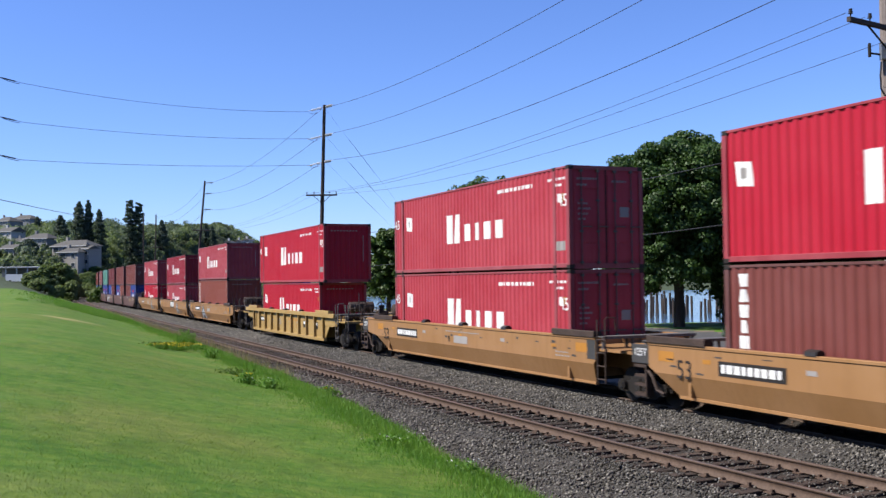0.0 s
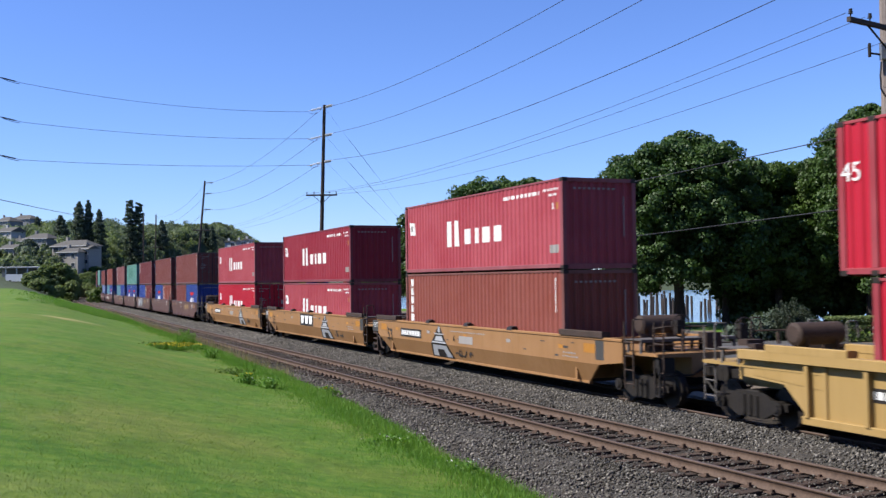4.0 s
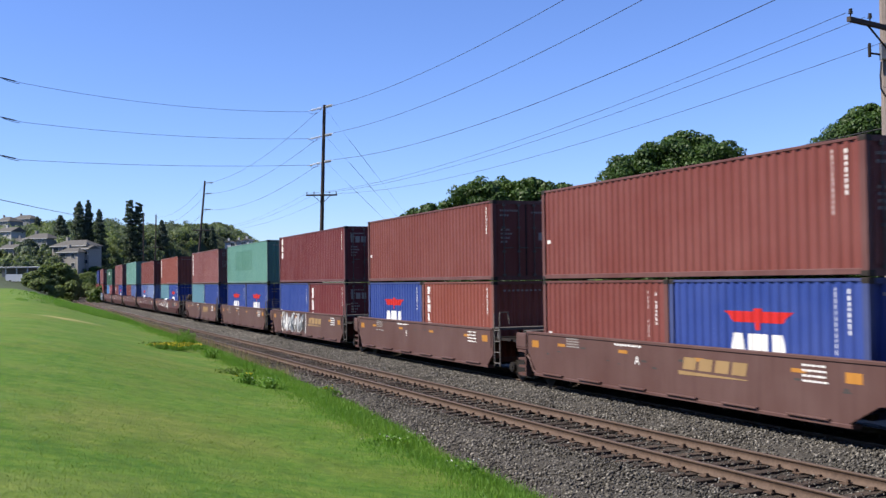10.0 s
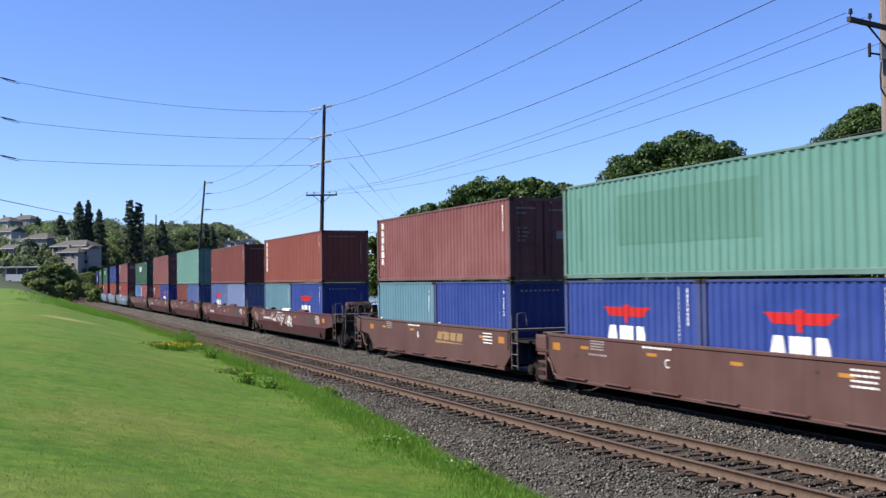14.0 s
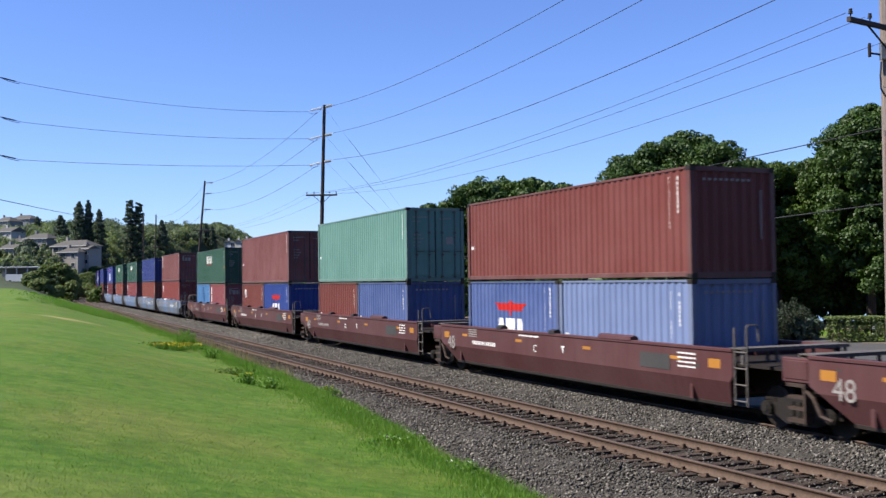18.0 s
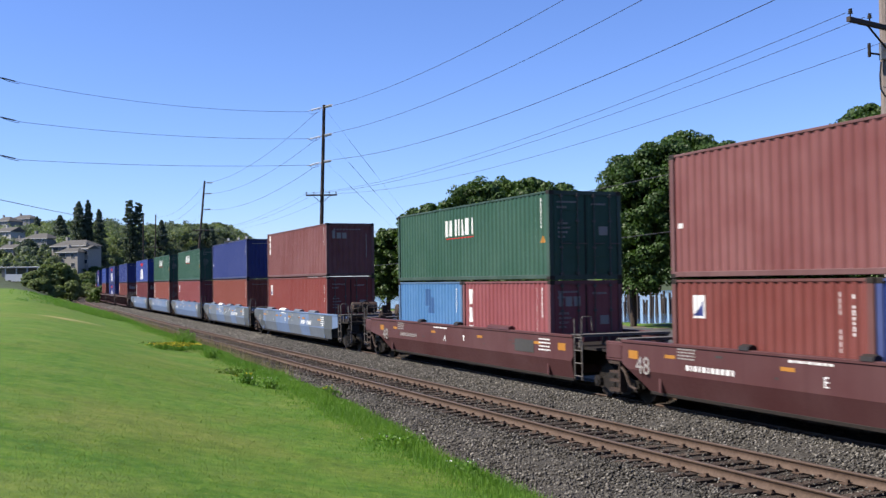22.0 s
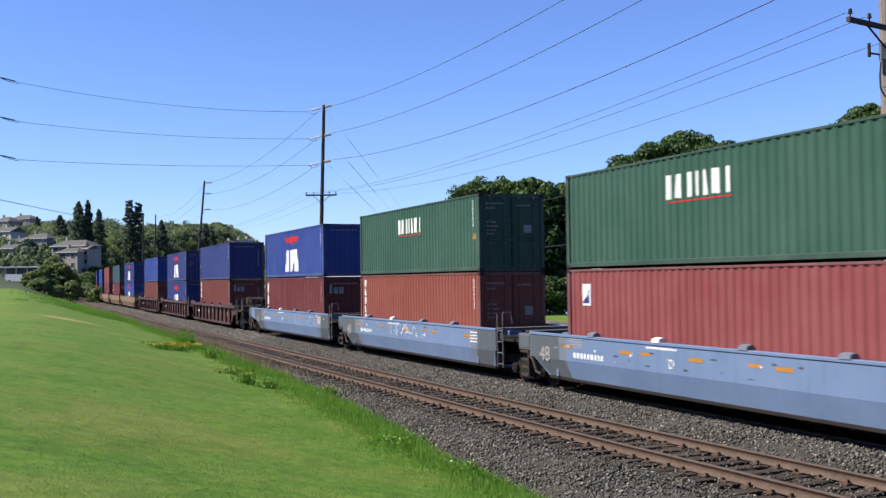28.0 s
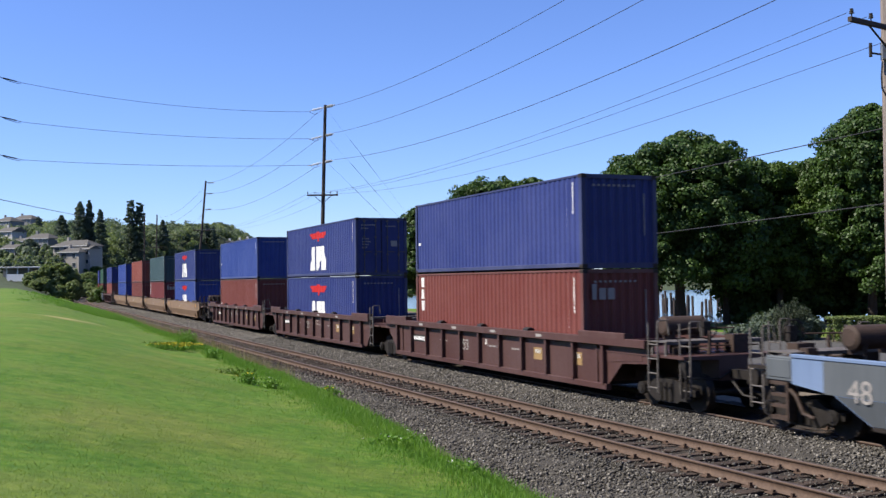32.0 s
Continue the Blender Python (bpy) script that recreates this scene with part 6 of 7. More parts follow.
def leaves(centres, radii, per, size, rng, squash=0.85, up=0.35, ruffle=0.45):
    """Bent leaf cards over the surface of clumps; returns points and quads."""
    n = len(centres) * per
    c = np.repeat(centres, per, 0)
    r = np.repeat(radii, per)
    d = rng.normal(0, 1, (n, 3))
    d[:, 2] += up
    d /= np.linalg.norm(d, axis=1)[:, None]
    p = c + d * (r * rng.uniform(0.65, 1.08, n))[:, None] * np.array([1, 1, squash])
    nrm = d + rng.normal(0, ruffle, (n, 3))
    nrm /= np.linalg.norm(nrm, axis=1)[:, None]
    a = np.cross(nrm, rng.normal(0, 1, (n, 3)))
    a /= np.linalg.norm(a, axis=1)[:, None] + 1e-9
    b = np.cross(nrm, a)
    k = (size * rng.uniform(0.6, 1.35, n))[:, None]
    v = np.stack([p - a * k, p - b * k * 0.75 + nrm * k * 0.2, p + a * k * 1.1, p + b * k * 0.75 + nrm * k * 0.2], 1).reshape(-1, 3)
    q = np.arange(n * 4).reshape(-1, 4)
    return v, q


def broad_crown(rng, rx, rz, zc, clumps, per, size, lump=1.0, core=True):
    """Clumps spread through an uneven dome, with gaps between them where there is a core."""
    if core:
        clumps, per, lump = int(clumps * 1.3), int(per * 0.85), lump * 0.8
    d = rng.normal(0, 1, (clumps, 3))
    d /= np.linalg.norm(d, axis=1)[:, None]
    d[:, 2] = np.where(d[:, 2] < -0.7, -d[:, 2], d[:, 2])
    d /= (np.abs(d) ** 3.1).sum(1)[:, None] ** (1 / 3.1)
    wob = 1 + 0.07 * np.sin(d[:, 0] * 4 + 1) * np.cos(d[:, 1] * 5) + 0.06 * np.sin(d[:, 2] * 7 + d[:, 0] * 3)
    rad = rng.uniform(0.55, 0.93, clumps) ** 0.6 * wob
    c = d * rad[:, None] * np.array([rx, rx, rz]) + np.array([0, 0, zc])
    rr = lump * rng.uniform(0.6, 1.25, clumps)
    v, q = leaves(c, rr, per, size, rng, 0.72, 0.6 if core else 0.35)
    if core:
        d2 = rng.normal(0, 1, (clumps, 3))
        d2 /= np.linalg.norm(d2, axis=1)[:, None]
        c2 = d2 * rng.uniform(0.2, 0.6, clumps)[:, None] * np.array([rx, rx, rz]) + np.array([0, 0, zc])
        v2, q2 = leaves(c2, rr, per // 3, size * 2.2, rng)
        q = np.concatenate([q, q2 + len(v)])
        v = np.concatenate([v, v2])
    return v, q


def trunk_mesh(rng, h, r, spread):
    g = Geo()
    g.tube([(0, 0, -0.3), (0.05, 0.02, h * 0.18), (0.0, 0.1, h * 0.36)], r * 1.25, 10, 0, r * 0.85)
    for k in range(6):
        a = k * 1.05 + rng.uniform(-0.3, 0.3)
        e = (math.cos(a) * spread, math.sin(a) * spread, h * rng.uniform(0.65, 0.9))
        m = (e[0] * 0.35, e[1] * 0.35, h * 0.48)
        g.tube([(0, 0.08, h * 0.28), m, e], r * 0.55, 7, 0, r * 0.12)
    return g.mesh("trunk", BARK)


def tree(x, y, h, rx, mat, seed, label, clumps=170, per=110, size=0.15, lump=1.15, r=0.3, zbase=0.18, category="tree"):
    rng = np.random.default_rng(seed)
    ob = thing("tree", label, category, "trees", pose(x, y, gz(x, y)))
    rz = h * (1 - zbase) / 2
    v, q = broad_crown(rng, rx, rz, h - rz, clumps, per, size, lump)
    part("crown", raw_mesh("crown", v, q, mat), ob)
    part("trunk", trunk_mesh(rng, h, r, rx * 0.6), ob)
    return ob


MT = "broad dark green maple tree with a dense rounded crown"
tree(18.0, 78, 14.1, 6.0, MAPLE, 11, MT, 380, 270, 0.115, 1.1, 0.36, 0.085)
tree(14.9, 80, 10.6, 2.0, MAPLE, 19, "dark green maple tree close beside a taller one", 110, 230, 0.115, 0.9, 0.22, 0.12)
tree(22.4, 81, 13.5, 3.4, MAPLE, 20, "dark green maple tree close beside a taller one", 170, 230, 0.115, 1.0, 0.26, 0.09)
tree(26.6, 81, 12.7, 3.4, MAPLE2, 12, "lighter green maple tree between two darker ones", 190, 240, 0.115, 1.0, 0.28, 0.04)
tree(29.4, 86, 12.6, 4.6, MAPLE, 18, MT, 150, 120, 0.2, 1.3, 0.3, 0.02)
tree(32.3, 77, 16.3, 4.1, MAPLE, 13, MT, 330, 260, 0.115, 1.1, 0.3, 0.04)
tree(37.5, 79, 15.0, 4.4, MAPLE, 21, MT, 150, 130, 0.18, 1.2, 0.3, 0.04)
tree(35.0, 82, 11.0, 3.2, MAPLE, 27, "dark green maple tree close beside a taller one", 110, 120, 0.2, 1.1, 0.25, 0.03)
tree(40.5, 75, 15.0, 5.5, MAPLE, 17, MT, 120, 110, 0.18)
tree(3.6, 112, 14.3, 4.0, MAPLE, 14, MT, 230, 110, 0.17, 1.1, 0.3, 0.06)
tree(9.6, 113, 14.3, 3.6, MAPLE, 15, MT, 230, 110, 0.17, 1.1, 0.3, 0.06)
tree(6.8, 116, 14.5, 4.1, MAPLE2, 22, MT, 230, 110, 0.17, 1.1, 0.3, 0.06)
tree(13.0, 114, 13.6, 3.4, MAPLE, 24, MT, 150, 130, 0.18, 1.1, 0.3, 0.02)
tree(-2.4, 115, 12.3, 2.8, MAPLE, 16, "smaller dark green tree with a rounded crown", 110, 120, 0.18, 0.9, 0.25, 0.05)
tree(-6.4, 118, 9.6, 2.6, MAPLE2, 23, "smaller green tree with a rounded crown", 110, 120, 0.18, 0.9, 0.25, 0.05)


def shrub(x, y, h, rx, mat, seed, label, clumps=40, per=70, size=0.10, lump=0.55, z=None):
    rng = np.random.default_rng(seed)
    ob = thing("shrub", label, "shrub", "shrubs", pose(x, y, gz(x, y) if z is None else z))
    v, q = broad_crown(rng, rx, h * 0.5, h * 0.5, clumps, per, size, lump, False)
    v[:, 2] = np.maximum(v[:, 2], -0.1)
    part("foliage", raw_mesh("foliage", v, q, mat), ob)
    g = Geo()
    for k in range(5):
        a = k * 1.3
        g.tube([(0.1 * math.cos(a), 0.1 * math.sin(a), -0.1), (rx * 0.5 * math.cos(a), rx * 0.5 * math.sin(a), h * 0.7)], 0.05, 5, 0, 0.015)
    part("woody_base", g.mesh("woody_base", BARK), ob)


for i, (x, y, h, rx) in enumerate(((18.9, 61, 0.9, 0.8), (20.0, 62, 1.4, 1.0), (21.4, 61, 1.1, 0.9), (17.4, 60, 0.6, 0.6))):
    shrub(x, y, h, rx, CONIFER, 30 + i, "loose dark green shrub below the trees")
for i in range(7):
    shrub(24.2 + i * 2.3, 82 + (i % 2), 3.4, 1.7, MAPLE, 50 + i, "tall dark green undergrowth below the trees", 60, 90, 0.17, 0.8)
for i in range(6):
    shrub(1.5 + i * 2.4, 108 + (i % 2), 3.6, 1.8, MAPLE, 150 + i, "tall dark green undergrowth below the trees", 60, 90, 0.17, 0.8)


def clipped_hedge(x0, x1, y, h, d):
    """A box hedge: leaf cards over its top and sides, on a few stems."""
    rng = np.random.default_rng(77)
    ob = thing("clipped_hedge", "low clipped green hedge with a flat top", "hedge", m=pose((x0 + x1) / 2, y, gz((x0 + x1) / 2, y)))
    n, w = 900, x1 - x0
    c = np.stack([rng.uniform(-w / 2, w / 2, n), rng.choice((-d / 2, d / 2), n), rng.uniform(0.05, h, n)], 1)
    top = rng.random(n) < 0.5
    c[top, 1], c[top, 2] = rng.uniform(-d / 2, d / 2, top.sum()), h
    v, q = leaves(c, np.full(n, 0.13), 14, 0.05, rng, 0.8, 0.5)
    part("foliage", raw_mesh("foliage", v, q, SHRUB), ob)
    g = Geo()
    for k in range(8):
        xx = -w / 2 + w * (k + 0.5) / 8
        g.tube([(xx, 0, -0.1), (xx + 0.1, 0.05, h * 0.8)], 0.03, 5)
    part("stems", g.mesh("stems", BARK), ob)


clipped_hedge(21.9, 24.8, 58, 1.36, 1.0)
clipped_hedge(25.0, 30.0, 58.6, 1.3, 1.0)
for i, (x, y, h, rx) in enumerate(((19.9, 60, 2.1, 0.9), (20.9, 60.6, 2.3, 0.8), (21.6, 61.5, 1.8, 0.7))):
    rng = np.random.default_rng(170 + i)
    ob = thing("shrub", "feathery dark green shrub of upright stems", "shrub", "shrubs", pose(x, y, gz(x, y)))
    n = 260
    a, r = rng.uniform(0, 6.28, n), rx * rng.random(n) ** 0.5
    k = rng.random(n)
    c = np.stack([np.cos(a) * r * (0.45 + 0.6 * k), np.sin(a) * r * (0.45 + 0.6 * k), h * k * (1.05 - 0.35 * (r / rx) ** 2)], 1)
    v, q = leaves(c, np.full(n, 0.09), 22, 0.035, rng, 2.2, 0.3)
    part("foliage", raw_mesh("foliage", v, q, GREYLEAF), ob)
    g = Geo()
    for m in range(7):
        g.tube([(0, 0, -0.1), (math.cos(m) * rx * 0.6, math.sin(m) * rx * 0.6, h * 0.8)], 0.02, 5, 0, 0.008)
    part("woody_base", g.mesh("woody_base", BARK), ob)
board = thing("notice_board", "small white notice board on a post", "sign", m=pose(25.6, 60.5, gz(25.6, 60.5)))
part("panel", Geo().box(-0.22, 0.22, -0.04, -0.01, 0.25, 0.75).mesh("panel", WHITE), board)
part("post", Geo().tube([(0, 0.02, -0.2), (0, 0.02, 0.8)], 0.04, 8).mesh("post", GALV), board)
for i, (x, y, h, rx) in enumerate(((-78.0, 206, 6.8, 2.4), (-80.3, 205, 5.4, 1.7), (-75.9, 207, 5.9, 1.9), (-74.4, 204, 3.9, 1.4), (-82.4, 203, 3.0, 1.3), (-79.0, 199, 2.4, 1.8), (-75.9, 200, 2.2, 1.3))):
    shrub(x, y, h, rx, SHRUB, 60 + i, "rounded wild green bush at the end of the lawn", 190, 75, 0.13, 0.42)
for i, (x, y, h, rx) in enumerate(((-82.2, 258, 6.0, 2.6), (-86.0, 262, 4.6, 2.4), (-57.5, 182, 3.6, 1.9), (-61.5, 186, 3.6, 2.0), (-55.6, 190, 3.2, 1.6), (-66.0, 196, 3.0, 2.2), (-99.0, 282, 3.4, 2.6), (-97.0, 276, 3.0, 2.2), (-101.4, 290, 4.0, 2.4), (-103.0, 300, 4.6, 2.6), (-94.5, 268, 2.6, 2.2), (-100.6, 297, 3.4, 2.0), (-86.0, 226, 2.6, 2.2), (-88.5, 238, 2.8, 2.4), (-91.5, 252, 3.0, 2.4))):
    shrub(x, y, h, rx, SHRUB if i % 3 else MAPLE2, 80 + i, "bright green bush on the bank", 110, 60, 0.16, 0.6)


def conifer(x, y, h, rx, seed, label, narrow=False):
    rng = np.random.default_rng(seed)
    ob = thing("conifer", label, "tree", "conifers on the hill", pose(x, y, gz(x, y)))
    n = 380
    k = np.round(rng.random(n) ** 0.8 * 24) / 24 * 0.97 + rng.uniform(-0.01, 0.02, n)
    z = h * (0.08 + 0.92 * k)
    w = rx * ((1 - k) ** 0.62 if not narrow else np.sin(np.clip(k * 2.6 + 0.35, 0, 3.1)) ** 0.6) * rng.uniform(0.3, 1.0, n) * (0.78 + 0.3 * np.sin(k * 61 + seed) * np.sin(k * 23 + seed * 2))
    a = rng.uniform(0, 6.28, n)
    c = np.stack([np.cos(a) * w, np.sin(a) * w, z], 1)
    v, q = leaves(c, 0.26 + 0.2 * rx * (1.1 - k), 22, 0.26, rng, 0.7, -0.1, 0.35)
    part("crown", raw_mesh("crown", v, q, CONIFER), ob)
    part("trunk", Geo().tube([(0, 0, -0.5), (0, 0, h * 0.9)], 0.35, 8, 0, 0.06).mesh("trunk", BARK), ob)


for i, (x, y, top, rx, nar) in enumerate(((-118.1, 330, 30.3, 2.9, False), (-115.4, 331, 30.9, 2.0, False), (-111.5, 330, 27.6, 2.4, False), (-106.2, 345, 32.0, 1.7, True), (-103.6, 346, 31.1, 1.8, True),
                                          (-135.4, 360, 27.9, 3.0, False), (-191.5, 480, 35.7, 1.5, False), (-110.6, 400, 28.3, 2.0, False), (-100.5, 430, 28.2, 1.6, False), (-97.7, 430, 27.2, 1.6, False), (-120.6, 296, 16.6, 2.4, False))):
    conifer(x, y, top - gz(x, y), rx * 1.6, 90 + i, "tall dark conifer on the hillside" if not nar else "tall narrow dark poplar on the hillside", nar)

# middle, distance, width, depth, height of the eaves
HOUSES = ((-110.2, 306.0, 12.4, 7.0, 14.9), (-165.6, 390.0, 7.4, 7.0, 23.9), (-90.6, 432.0, 4.0, 2.6, 20.6), (-87.4, 437.0, 4.0, 2.8, 21.0), (-137.9, 350.0, 9.2, 7.0, 19.3),
          (-209.5, 490.0, 9.6, 9.0, 34.2), (-207.0, 505.0, 11.6, 8.0, 36.2), (-153.0, 370.0, 4.6, 6.0, 19.3), (-84.4, 440.0, 4.0, 3.0, 21.6), (-108.9, 300.0, 7.0, 5.0, 12.9),
          (-126.7, 300.0, 4.8, 5.0, 13.3), (-105.2, 301.5, 3.6, 4.0, 13.9))


def far_woods():
    """The wooded hillside, too many trees to count."""
    rng = np.random.default_rng(21)
    n = 2300
    y = rng.uniform(240, 560, n)
    x = y * rng.uniform(-0.50, -0.165, n)
    s, u = line_coords(x, y)
    z = ground_z(x, y, s, u)
    h = rng.uniform(2.6, 6.8, n) * np.where(y < 330, 0.6, 1.0) * np.where(x / y > -0.32, 0.62, 1.0)
    keep = (np.abs(u) > 14) & ~((x / y < -0.385) & (y < 250)) & ~((y < 300) & (rng.random(n) < 0.4))
    for hx, hy, w, d, eave in HOUSES:
        k = y / hy
        keep &= ~((np.abs(x - hx * k) < w * 0.5 * k + 0.5) & (y > hy - 60) & (y < hy + 5) & (z + h > 3.1 + (eave - 5.0) * k))
    # scrub on the slope below the houses
    n2 = 260
    x2, y2 = rng.uniform(-134, -92, n2), rng.uniform(246, 294, n2)
    s2, u2 = line_coords(x2, y2)
    x, y, h = np.concatenate([x, x2]), np.concatenate([y, y2]), np.concatenate([h, rng.uniform(1.2, 3.0, n2)])
    z = np.concatenate([z, ground_z(x2, y2, s2, u2)])
    keep = np.concatenate([keep, np.abs(u2) > 9])
    # lower trees that hide the foot of the houses, and thicker woods along the ridge to the right of them
    for n3, b0, b1, y0, y1 in ((70, -0.405, -0.333, 268, 297), (620, -0.335, -0.165, 300, 470)):
        y3 = rng.uniform(y0, y1, n3)
        x3 = y3 * rng.uniform(b0, b1, n3)
        s3, u3 = line_coords(x3, y3)
        z3 = ground_z(x3, y3, s3, u3)
        h3 = np.clip(3.1 + rng.uniform(4.4, 6.2, n3) * y3 / 306 - z3, 1.2, 10.0) if n3 == 70 else rng.uniform(2.4, 5.0, n3)
        x, y, z, h = np.concatenate([x, x3]), np.concatenate([y, y3]), np.concatenate([z, z3]), np.concatenate([h, h3])
        keep = np.concatenate([keep, np.abs(u3) > 12])
    cs, rr = ([], [], []), ([], [], [])
    for i in np.nonzero(keep)[0]:
        kind = rng.choice(3, p=(0.15, 0.10, 0.75) if x[i] / y[i] > -0.335 and y[i] < 372 else (0.45, 0.35, 0.20))
        rx = h[i] * rng.uniform(0.4, 0.68)
        for k in range(9):
            d = rng.normal(0, 1, 3)
            d /= np.linalg.norm(d)
            cs[kind].append((x[i] + d[0] * rx * 0.7, y[i] + d[1] * rx * 0.7, z[i] + h[i] * 0.5 + d[2] * h[i] * 0.42))
            rr[kind].append(rx * rng.uniform(0.35, 0.6))
    # all three greens hold the pale haze of the distance in their colour
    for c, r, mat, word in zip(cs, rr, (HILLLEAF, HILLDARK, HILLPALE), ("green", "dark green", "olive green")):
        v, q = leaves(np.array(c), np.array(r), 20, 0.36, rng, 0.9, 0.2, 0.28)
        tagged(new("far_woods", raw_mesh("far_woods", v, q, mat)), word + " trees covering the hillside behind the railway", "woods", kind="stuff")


far_woods()

# ---- houses on the hill ----
WALLS = [grain("pale_%s_siding" % k, c, tuple(min(1, x * 1.1) for x in c), 1.2, 0.8, 0.2, 0.02, 9) for k, c in (("beige", (0.42, 0.40, 0.37)), ("white", (0.62, 0.62, 0.60)), ("grey", (0.32, 0.33, 0.34)))]
SHINGLE = grain("grey_shingles", (0.11, 0.105, 0.10), (0.18, 0.175, 0.165), 1.5, 0.95, 0.4, 0.03, 7)
TRIM = grain("white_trim", (0.72, 0.72, 0.70), (0.8, 0.8, 0.78), 2, 0.6, 0.0)


def glass_material():
    m, n, l, b = shader("dark_window_glass")
    b.inputs["Base Color"].default_value = (0.03, 0.04, 0.05, 1)
    b.inputs["Roughness"].default_value = 0.08
    return m


PANE = glass_material()


def house(x, y, w, d, eave, wall, turn, label, hip=True, storeys=2):
    z = min(gz(x + dx, y + dy) for dx in (-w / 2, w / 2) for dy in (-d / 2, d / 2))
    ob = thing("house", label, "house", "houses on the hill", pose(x, y, z - 0.5, 0, 0, turn))
    h = max(eave - z, 2.4)
    h = h + 0.5
    part("wall", Geo().box(-w / 2, w / 2, -d / 2, d / 2, 0, h).mesh("wall", wall), ob)
    o, rise = 0.5, min(w, d) * 0.26
    e = d * 0.42 if hip else 0.0
    v = [(-w / 2 - o, -d / 2 - o, h), (w / 2 + o, -d / 2 - o, h), (w / 2 + o, d / 2 + o, h), (-w / 2 - o, d / 2 + o, h), (-w / 2 - o + e, 0, h + rise), (w / 2 + o - e, 0, h + rise)]
    g = Geo().add(v, [(0, 1, 5, 4), (2, 3, 4, 5), (1, 2, 5), (3, 0, 4), (3, 2, 1, 0)])
    roof = part("roof", g.mesh("roof", SHINGLE), ob)
    part("fascia", Geo().box(-w / 2 - o, w / 2 + o, -d / 2 - o - 0.04, -d / 2 - o, h - 0.22, h).mesh("fascia", TRIM), ob)
    part("chimney", Geo().box(-w * 0.3, -w * 0.3 + 0.8, -0.4, 0.4, h, h + rise + 0.9).mesh("chimney", wall), roof)
    n = max(2, int(w / 2.8))
    for f in range(storeys):
        zz = h - 1.75 - 2.7 * f
        for i in range(n):
            xx = -w / 2 + w * (i + 0.5) / n
            ww = 0.55 if (i + f) % 3 else 0.9
            win = part("window", cached(("wf", ww), lambda: Geo().box(-ww - 0.1, ww + 0.1, -0.08, 0.02, -0.1, 1.3).mesh("window_frame", TRIM)), ob, at=pose(xx, -d / 2 - 0.02, zz))
            part("pane", cached(("wp", ww), lambda: Geo().box(-ww, ww, -0.1, -0.03, 0, 1.2).mesh("pane", PANE)), win)
    return ob


LB = ("wide beige two-storey house with a grey hipped roof", "white house with a grey roof among trees", "white gabled house on the ridge", "white gabled house on the ridge", "long low house with a wide grey roof",
      "pale house on the hilltop", "grey house on the hilltop", "small grey house between trees", "white gabled house on the ridge", "beige two-storey wing with a low hipped roof", "low grey house above the carport", "narrow beige end wing of a house")
for i, (x, y, w, d, eave) in enumerate(HOUSES):
    house(x, y, w, d, eave, TRIM if i in (2, 3, 8) else WALLS[(0, 1, 1, 1, 2, 2, 2, 2, 1, 0, 2, 0)[i]], (-20, -24, 78, 80, -16, -20, -18, -15, 70, -20, -20, -20)[i], LB[i], i in (0, 4, 5, 6, 9), 2 if i in (0, 9, 11) else 1)

# low carport building and a van behind the lawn
cz = gz(-97, 232)
shed = thing("carport_building", "low flat-roofed building with dark open bays and white posts", "building", m=pose(-96.5, 232, cz - 0.3, 0, 0, 4))
part("roof", Geo().bevel_box(-5, 5, -2.6, 2.6, 3.2, 3.5, 0.05).mesh("roof", TRIM), shed)
part("wall", Geo().box(-4.8, 4.8, 2.2, 2.4, 0, 3.2).mesh("wall", WALLS[2]), shed)
for x in (-4.7, -2.4, 0, 2.4, 4.7):
    part("post", Geo().box(x - 0.12, x + 0.12, -2.4, -2.15, 0, 3.2).mesh("post", TRIM), shed)
part("low_wall", Geo().box(0.5, 4.6, -2.1, -1.95, 0, 1.1).mesh("low_wall", WALLS[2]), shed)
van = thing("parked_van", "white parked van beside the low building", "van", m=pose(-92.7, 222, gz(-92.7, 222)))
part("body", Geo().prism_y([(-2.4, 0.35), (2.3, 0.35), (2.4, 0.9), (1.7, 1.1), (1.1, 1.9), (-2.3, 1.95), (-2.4, 1.7)], -0.9, 0.9).mesh("body", WHITE), van)
part("windscreen", Geo().prism_y([(1.72, 1.12), (1.74, 1.14), (1.16, 1.88), (1.12, 1.86)], -0.8, 0.8).mesh("windscreen", PANE), van)
for x in (-1.5, 1.5):
    for y in (-0.92, 0.74):
        part("wheel", cached("vanwheel", lambda: Geo().wheel_y(0, 0, 0.18, 0.33, 0.33, 16).mesh("wheel", RUBBER)), van, at=pose(x, y, 0))

# ---- waterside: old piles standing in the bay ----
rnd = random.Random(8)
piles = Geo()
for i in range(110):
    x, y = rnd.uniform(12, 62), rnd.uniform(165, 200)
    piles.tube([(x, y, -4.6), (x + rnd.uniform(-0.2, 0.2), y, rnd.uniform(-1.6, 1.2))], 0.22, 6)
tagged(new("timber_piles", piles.mesh("timber_piles", DARKPOLE)), "old dark timber piles standing in the water", "piles", kind="stuff")

# ---- grass ----


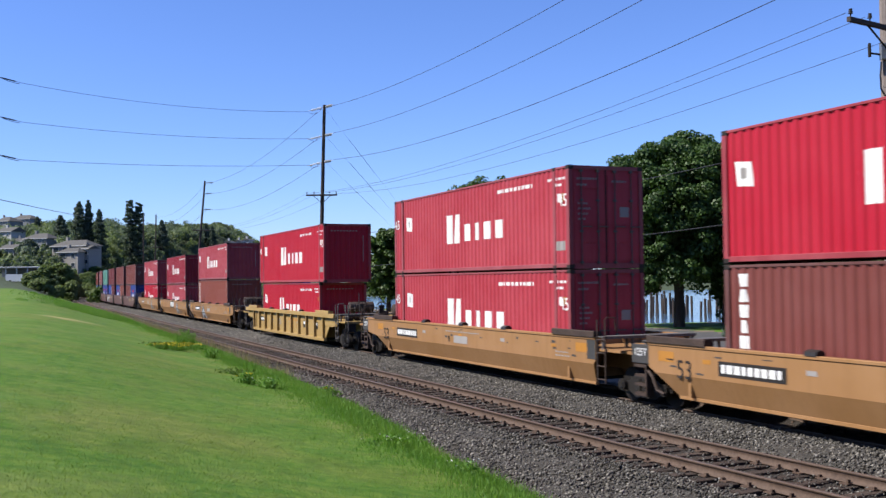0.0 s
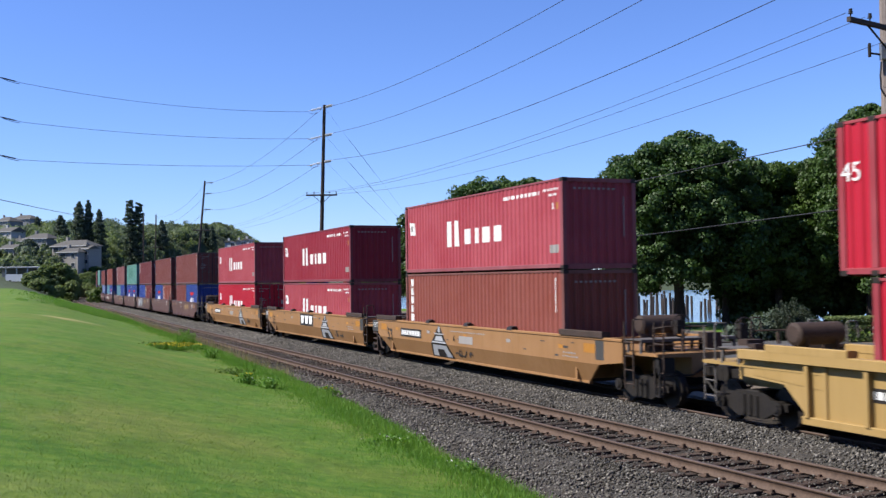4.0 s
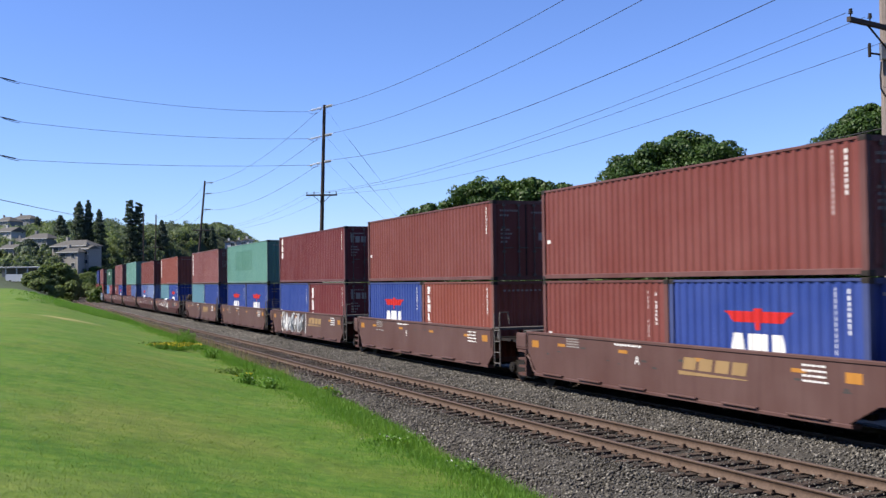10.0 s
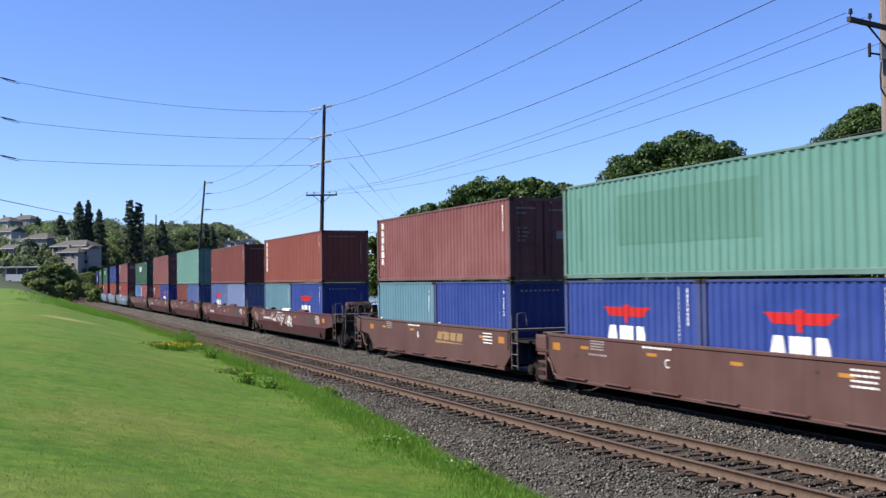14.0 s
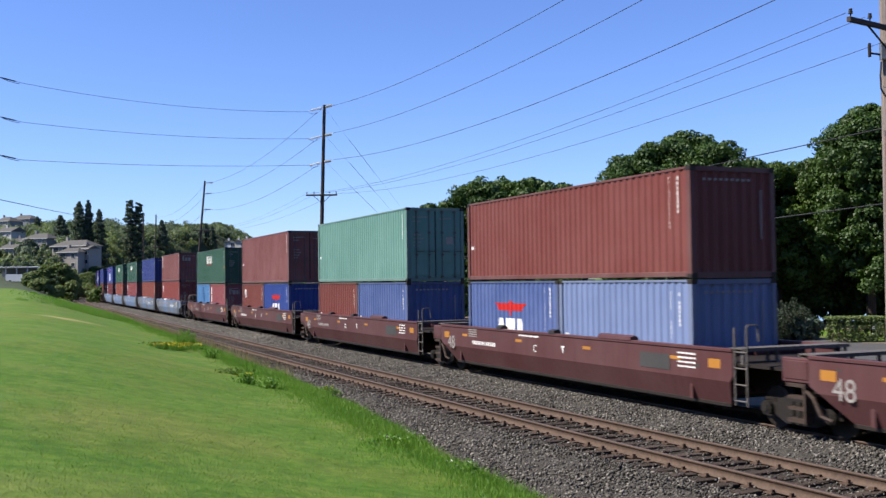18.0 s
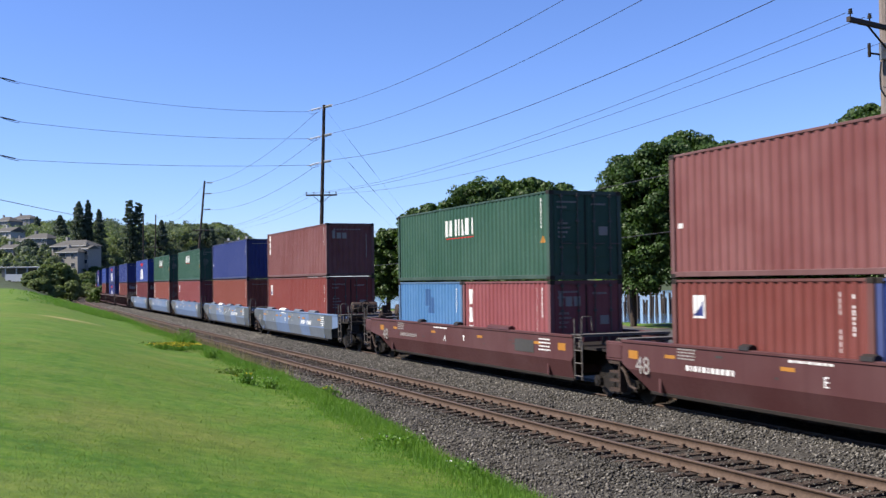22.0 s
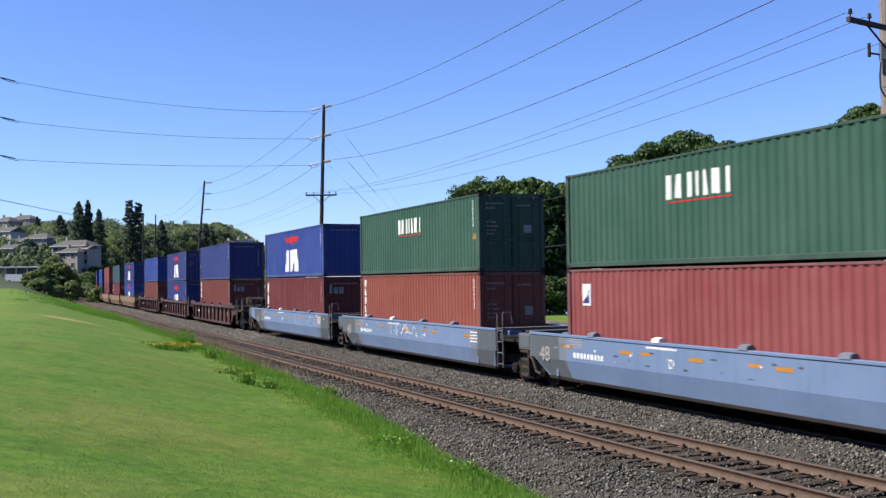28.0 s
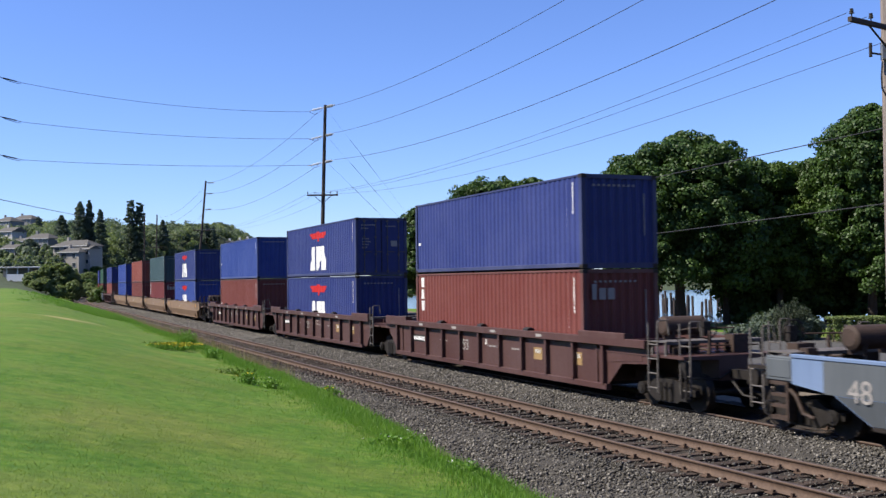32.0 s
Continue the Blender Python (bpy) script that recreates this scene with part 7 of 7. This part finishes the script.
def blades(x, y, z, h, w, per, spread, rng, bend=0.35):
    n = len(x) * per
    a = rng.uniform(0, 6.28, n)
    px = np.repeat(x, per) + rng.normal(0, spread, n)
    py = np.repeat(y, per) + rng.normal(0, spread, n)
    pz = np.repeat(z, per)
    hh = np.repeat(h, per) * rng.uniform(0.5, 1.15, n)
    b = rng.uniform(0, 6.28, n)
    dx, dy = np.cos(b) * hh * bend * rng.random(n), np.sin(b) * hh * bend * rng.random(n)
    ww = np.repeat(np.broadcast_to(w, x.shape), per) * rng.uniform(0.6, 1.3, n)
    c, s = np.cos(a) * ww, np.sin(a) * ww
    v = np.stack([np.stack([px - c, py - s, pz - 0.02], 1), np.stack([px + c, py + s, pz - 0.02], 1),
                  np.stack([px + dx, py + dy, pz + hh], 1)], 1).reshape(-1, 3)
    return v, np.arange(n * 3).reshape(-1, 3)


def view_points(n, r0, r1, rng, b0=-25.5, b1=9.0):
    b = np.radians(rng.uniform(b0, b1, n))
    r = r0 * (r1 / r0) ** rng.random(n)
    return np.sin(b) * r, np.cos(b) * r


def build_grass():
    rng = np.random.default_rng(3)
    x, y = view_points(60000, 7.0, 30.0, rng)
    s, u = line_coords(x, y)
    k = (u > lawn_edge(s) + 0.9)
    x, y, s, u = x[k], y[k], s[k], u[k]
    z = ground_z(x, y, s, u)
    r = np.hypot(x, y)
    v, f = blades(x, y, z, 0.006 + 0.0001 * r, 0.002 + 0.00016 * r, 3, 0.08, rng, 7.0)
    tagged(new("lawn_grass", raw_mesh("lawn_grass", v, f, BLADES)), "short mown grass blades of the lawn", "grass", kind="stuff")
    # rough verge along the ballast
    n = 34000
    s = np.concatenate([-4 + 60 * rng.random(n) ** 1.2, rng.uniform(56, 135, 11000)])
    d = np.abs(rng.normal(0, 0.95, len(s)))
    d[s > 70] *= 2.8
    patch = 0.5 + 0.5 * np.sin(s * 0.9) * np.sin(s * 0.37 + 1)
    u = lawn_edge(s) - 0.1 + d
    x, y = on_line(s, u)
    z = ground_z(x, y, s, u)
    h = (0.06 + 0.17 * patch * rng.random(len(s))) * np.where(s > 70, 2.0, np.clip(1.2 - d * 0.42, 0.2, 1.2))
    v, f = blades(x, y, z, h, 0.0055 + 0.00011 * s, 9, 0.13, rng, 0.8)
    tagged(new("verge_grass", raw_mesh("verge_grass", v, f, TALLGRASS)), "long uncut bright green grass beside the ballast", "grass", kind="stuff")
    # dry stalks at the foot of the bank
    n = 1500
    s = 26 + 90 * rng.random(n)
    u = lawn_edge(s) - 0.35 + rng.normal(0, 0.3, n)
    x, y = on_line(s, u)
    z = np.maximum(ground_z(x, y, s, u), -0.45)
    v, f = blades(x, y, z, 0.3 + 0.5 * rng.random(n) ** 2, 0.007 + 0.0001 * s, 4, 0.06, rng, 0.35)
    tagged(new("dry_stalks", raw_mesh("dry_stalks", v, f, DRYGRASS)), "thin dry grass stalks along the track", "grass", kind="stuff")


build_grass()


def weed(x, y, h, rx, mat, seed, label, bloom=None, nb=0):
    rng = np.random.default_rng(seed)
    ob = thing("weed", label, "wild plant", "weeds on the verge", pose(x, y, gz(x, y)))
    c = np.stack([rng.normal(0, rx * 0.45, 26), rng.normal(0, rx * 0.45, 26), h * rng.uniform(0.1, 0.85, 26)], 1)
    v, q = leaves(c, np.full(26, 0.10), 12, 0.03, rng)
    part("foliage", raw_mesh("foliage", v, q, mat), ob)
    xx, yy = rng.normal(0, rx * 0.4, 60), rng.normal(0, rx * 0.4, 60)
    v, f = blades(xx, yy, np.zeros(60), np.full(60, h), 0.008, 3, 0.03, rng, 0.4)
    tagged(part("stalk_tuft", raw_mesh("stalk_tuft", v, f, TALLGRASS), ob), kind="stuff")
    if bloom:
        c = np.stack([rng.normal(0, rx * 0.55, nb), rng.normal(0, rx * 0.55, nb), h * rng.uniform(0.75, 1.1, nb)], 1)
        v, q = leaves(c, np.full(nb, 0.025), 5, 0.026 if bloom is PETAL else 0.012, rng, 0.4, 1.0)
        tagged(part("bloom", raw_mesh("bloom", v, q, bloom), ob), kind="stuff")


for i in range(6):
    weed(-10.35 - 0.08 * i + 0.35 * (i % 2), 37.4 + 0.95 * i, 0.2, 0.42, TALLGRASS, 200 + i, "clump of bright yellow wildflowers in long grass", PETAL, 60)
for i, (x, y, h) in enumerate(((-11.7, 45.5, 0.7), (-11.2, 45.0, 0.6), (-8.4, 36.6, 0.3), (-5.1, 26.4, 0.28), (-4.5, 26.0, 0.26), (-3.5, 30.5, 0.25))):
    weed(x, y, h, 0.3, TALLGRASS, 220 + i, "leafy green weed standing in the verge", DAISY if i == 4 else PETAL if i in (3, 5) else None, 5)
for i, (x, y, h) in enumerate(((-10.9, 38.6, 0.16), (-6.2, 29.6, 0.12))):
    weed(x, y, h, 0.5, WEEDLEAF, 260 + i, "low dark green leafy weed in the verge")
for i, (x, y) in enumerate(((-0.9, 17.6), (0.1, 16.2))):
    weed(x, y, 0.16, 0.5, TALLGRASS, 240 + i, "low grass clump with small white daisies", DAISY, 9)


def motions():
    """The train rolls along the line at a steady pace."""
    for ob, s, reach, z in MOVERS:
        rows = []
        for t in range(0, 33, 1):
            m = on_train(max(s - SPEED * t, -450 + reach), reach)
            m.translation.z = z
            rows.append((t, m))
        walk(ob, rows)


motions()
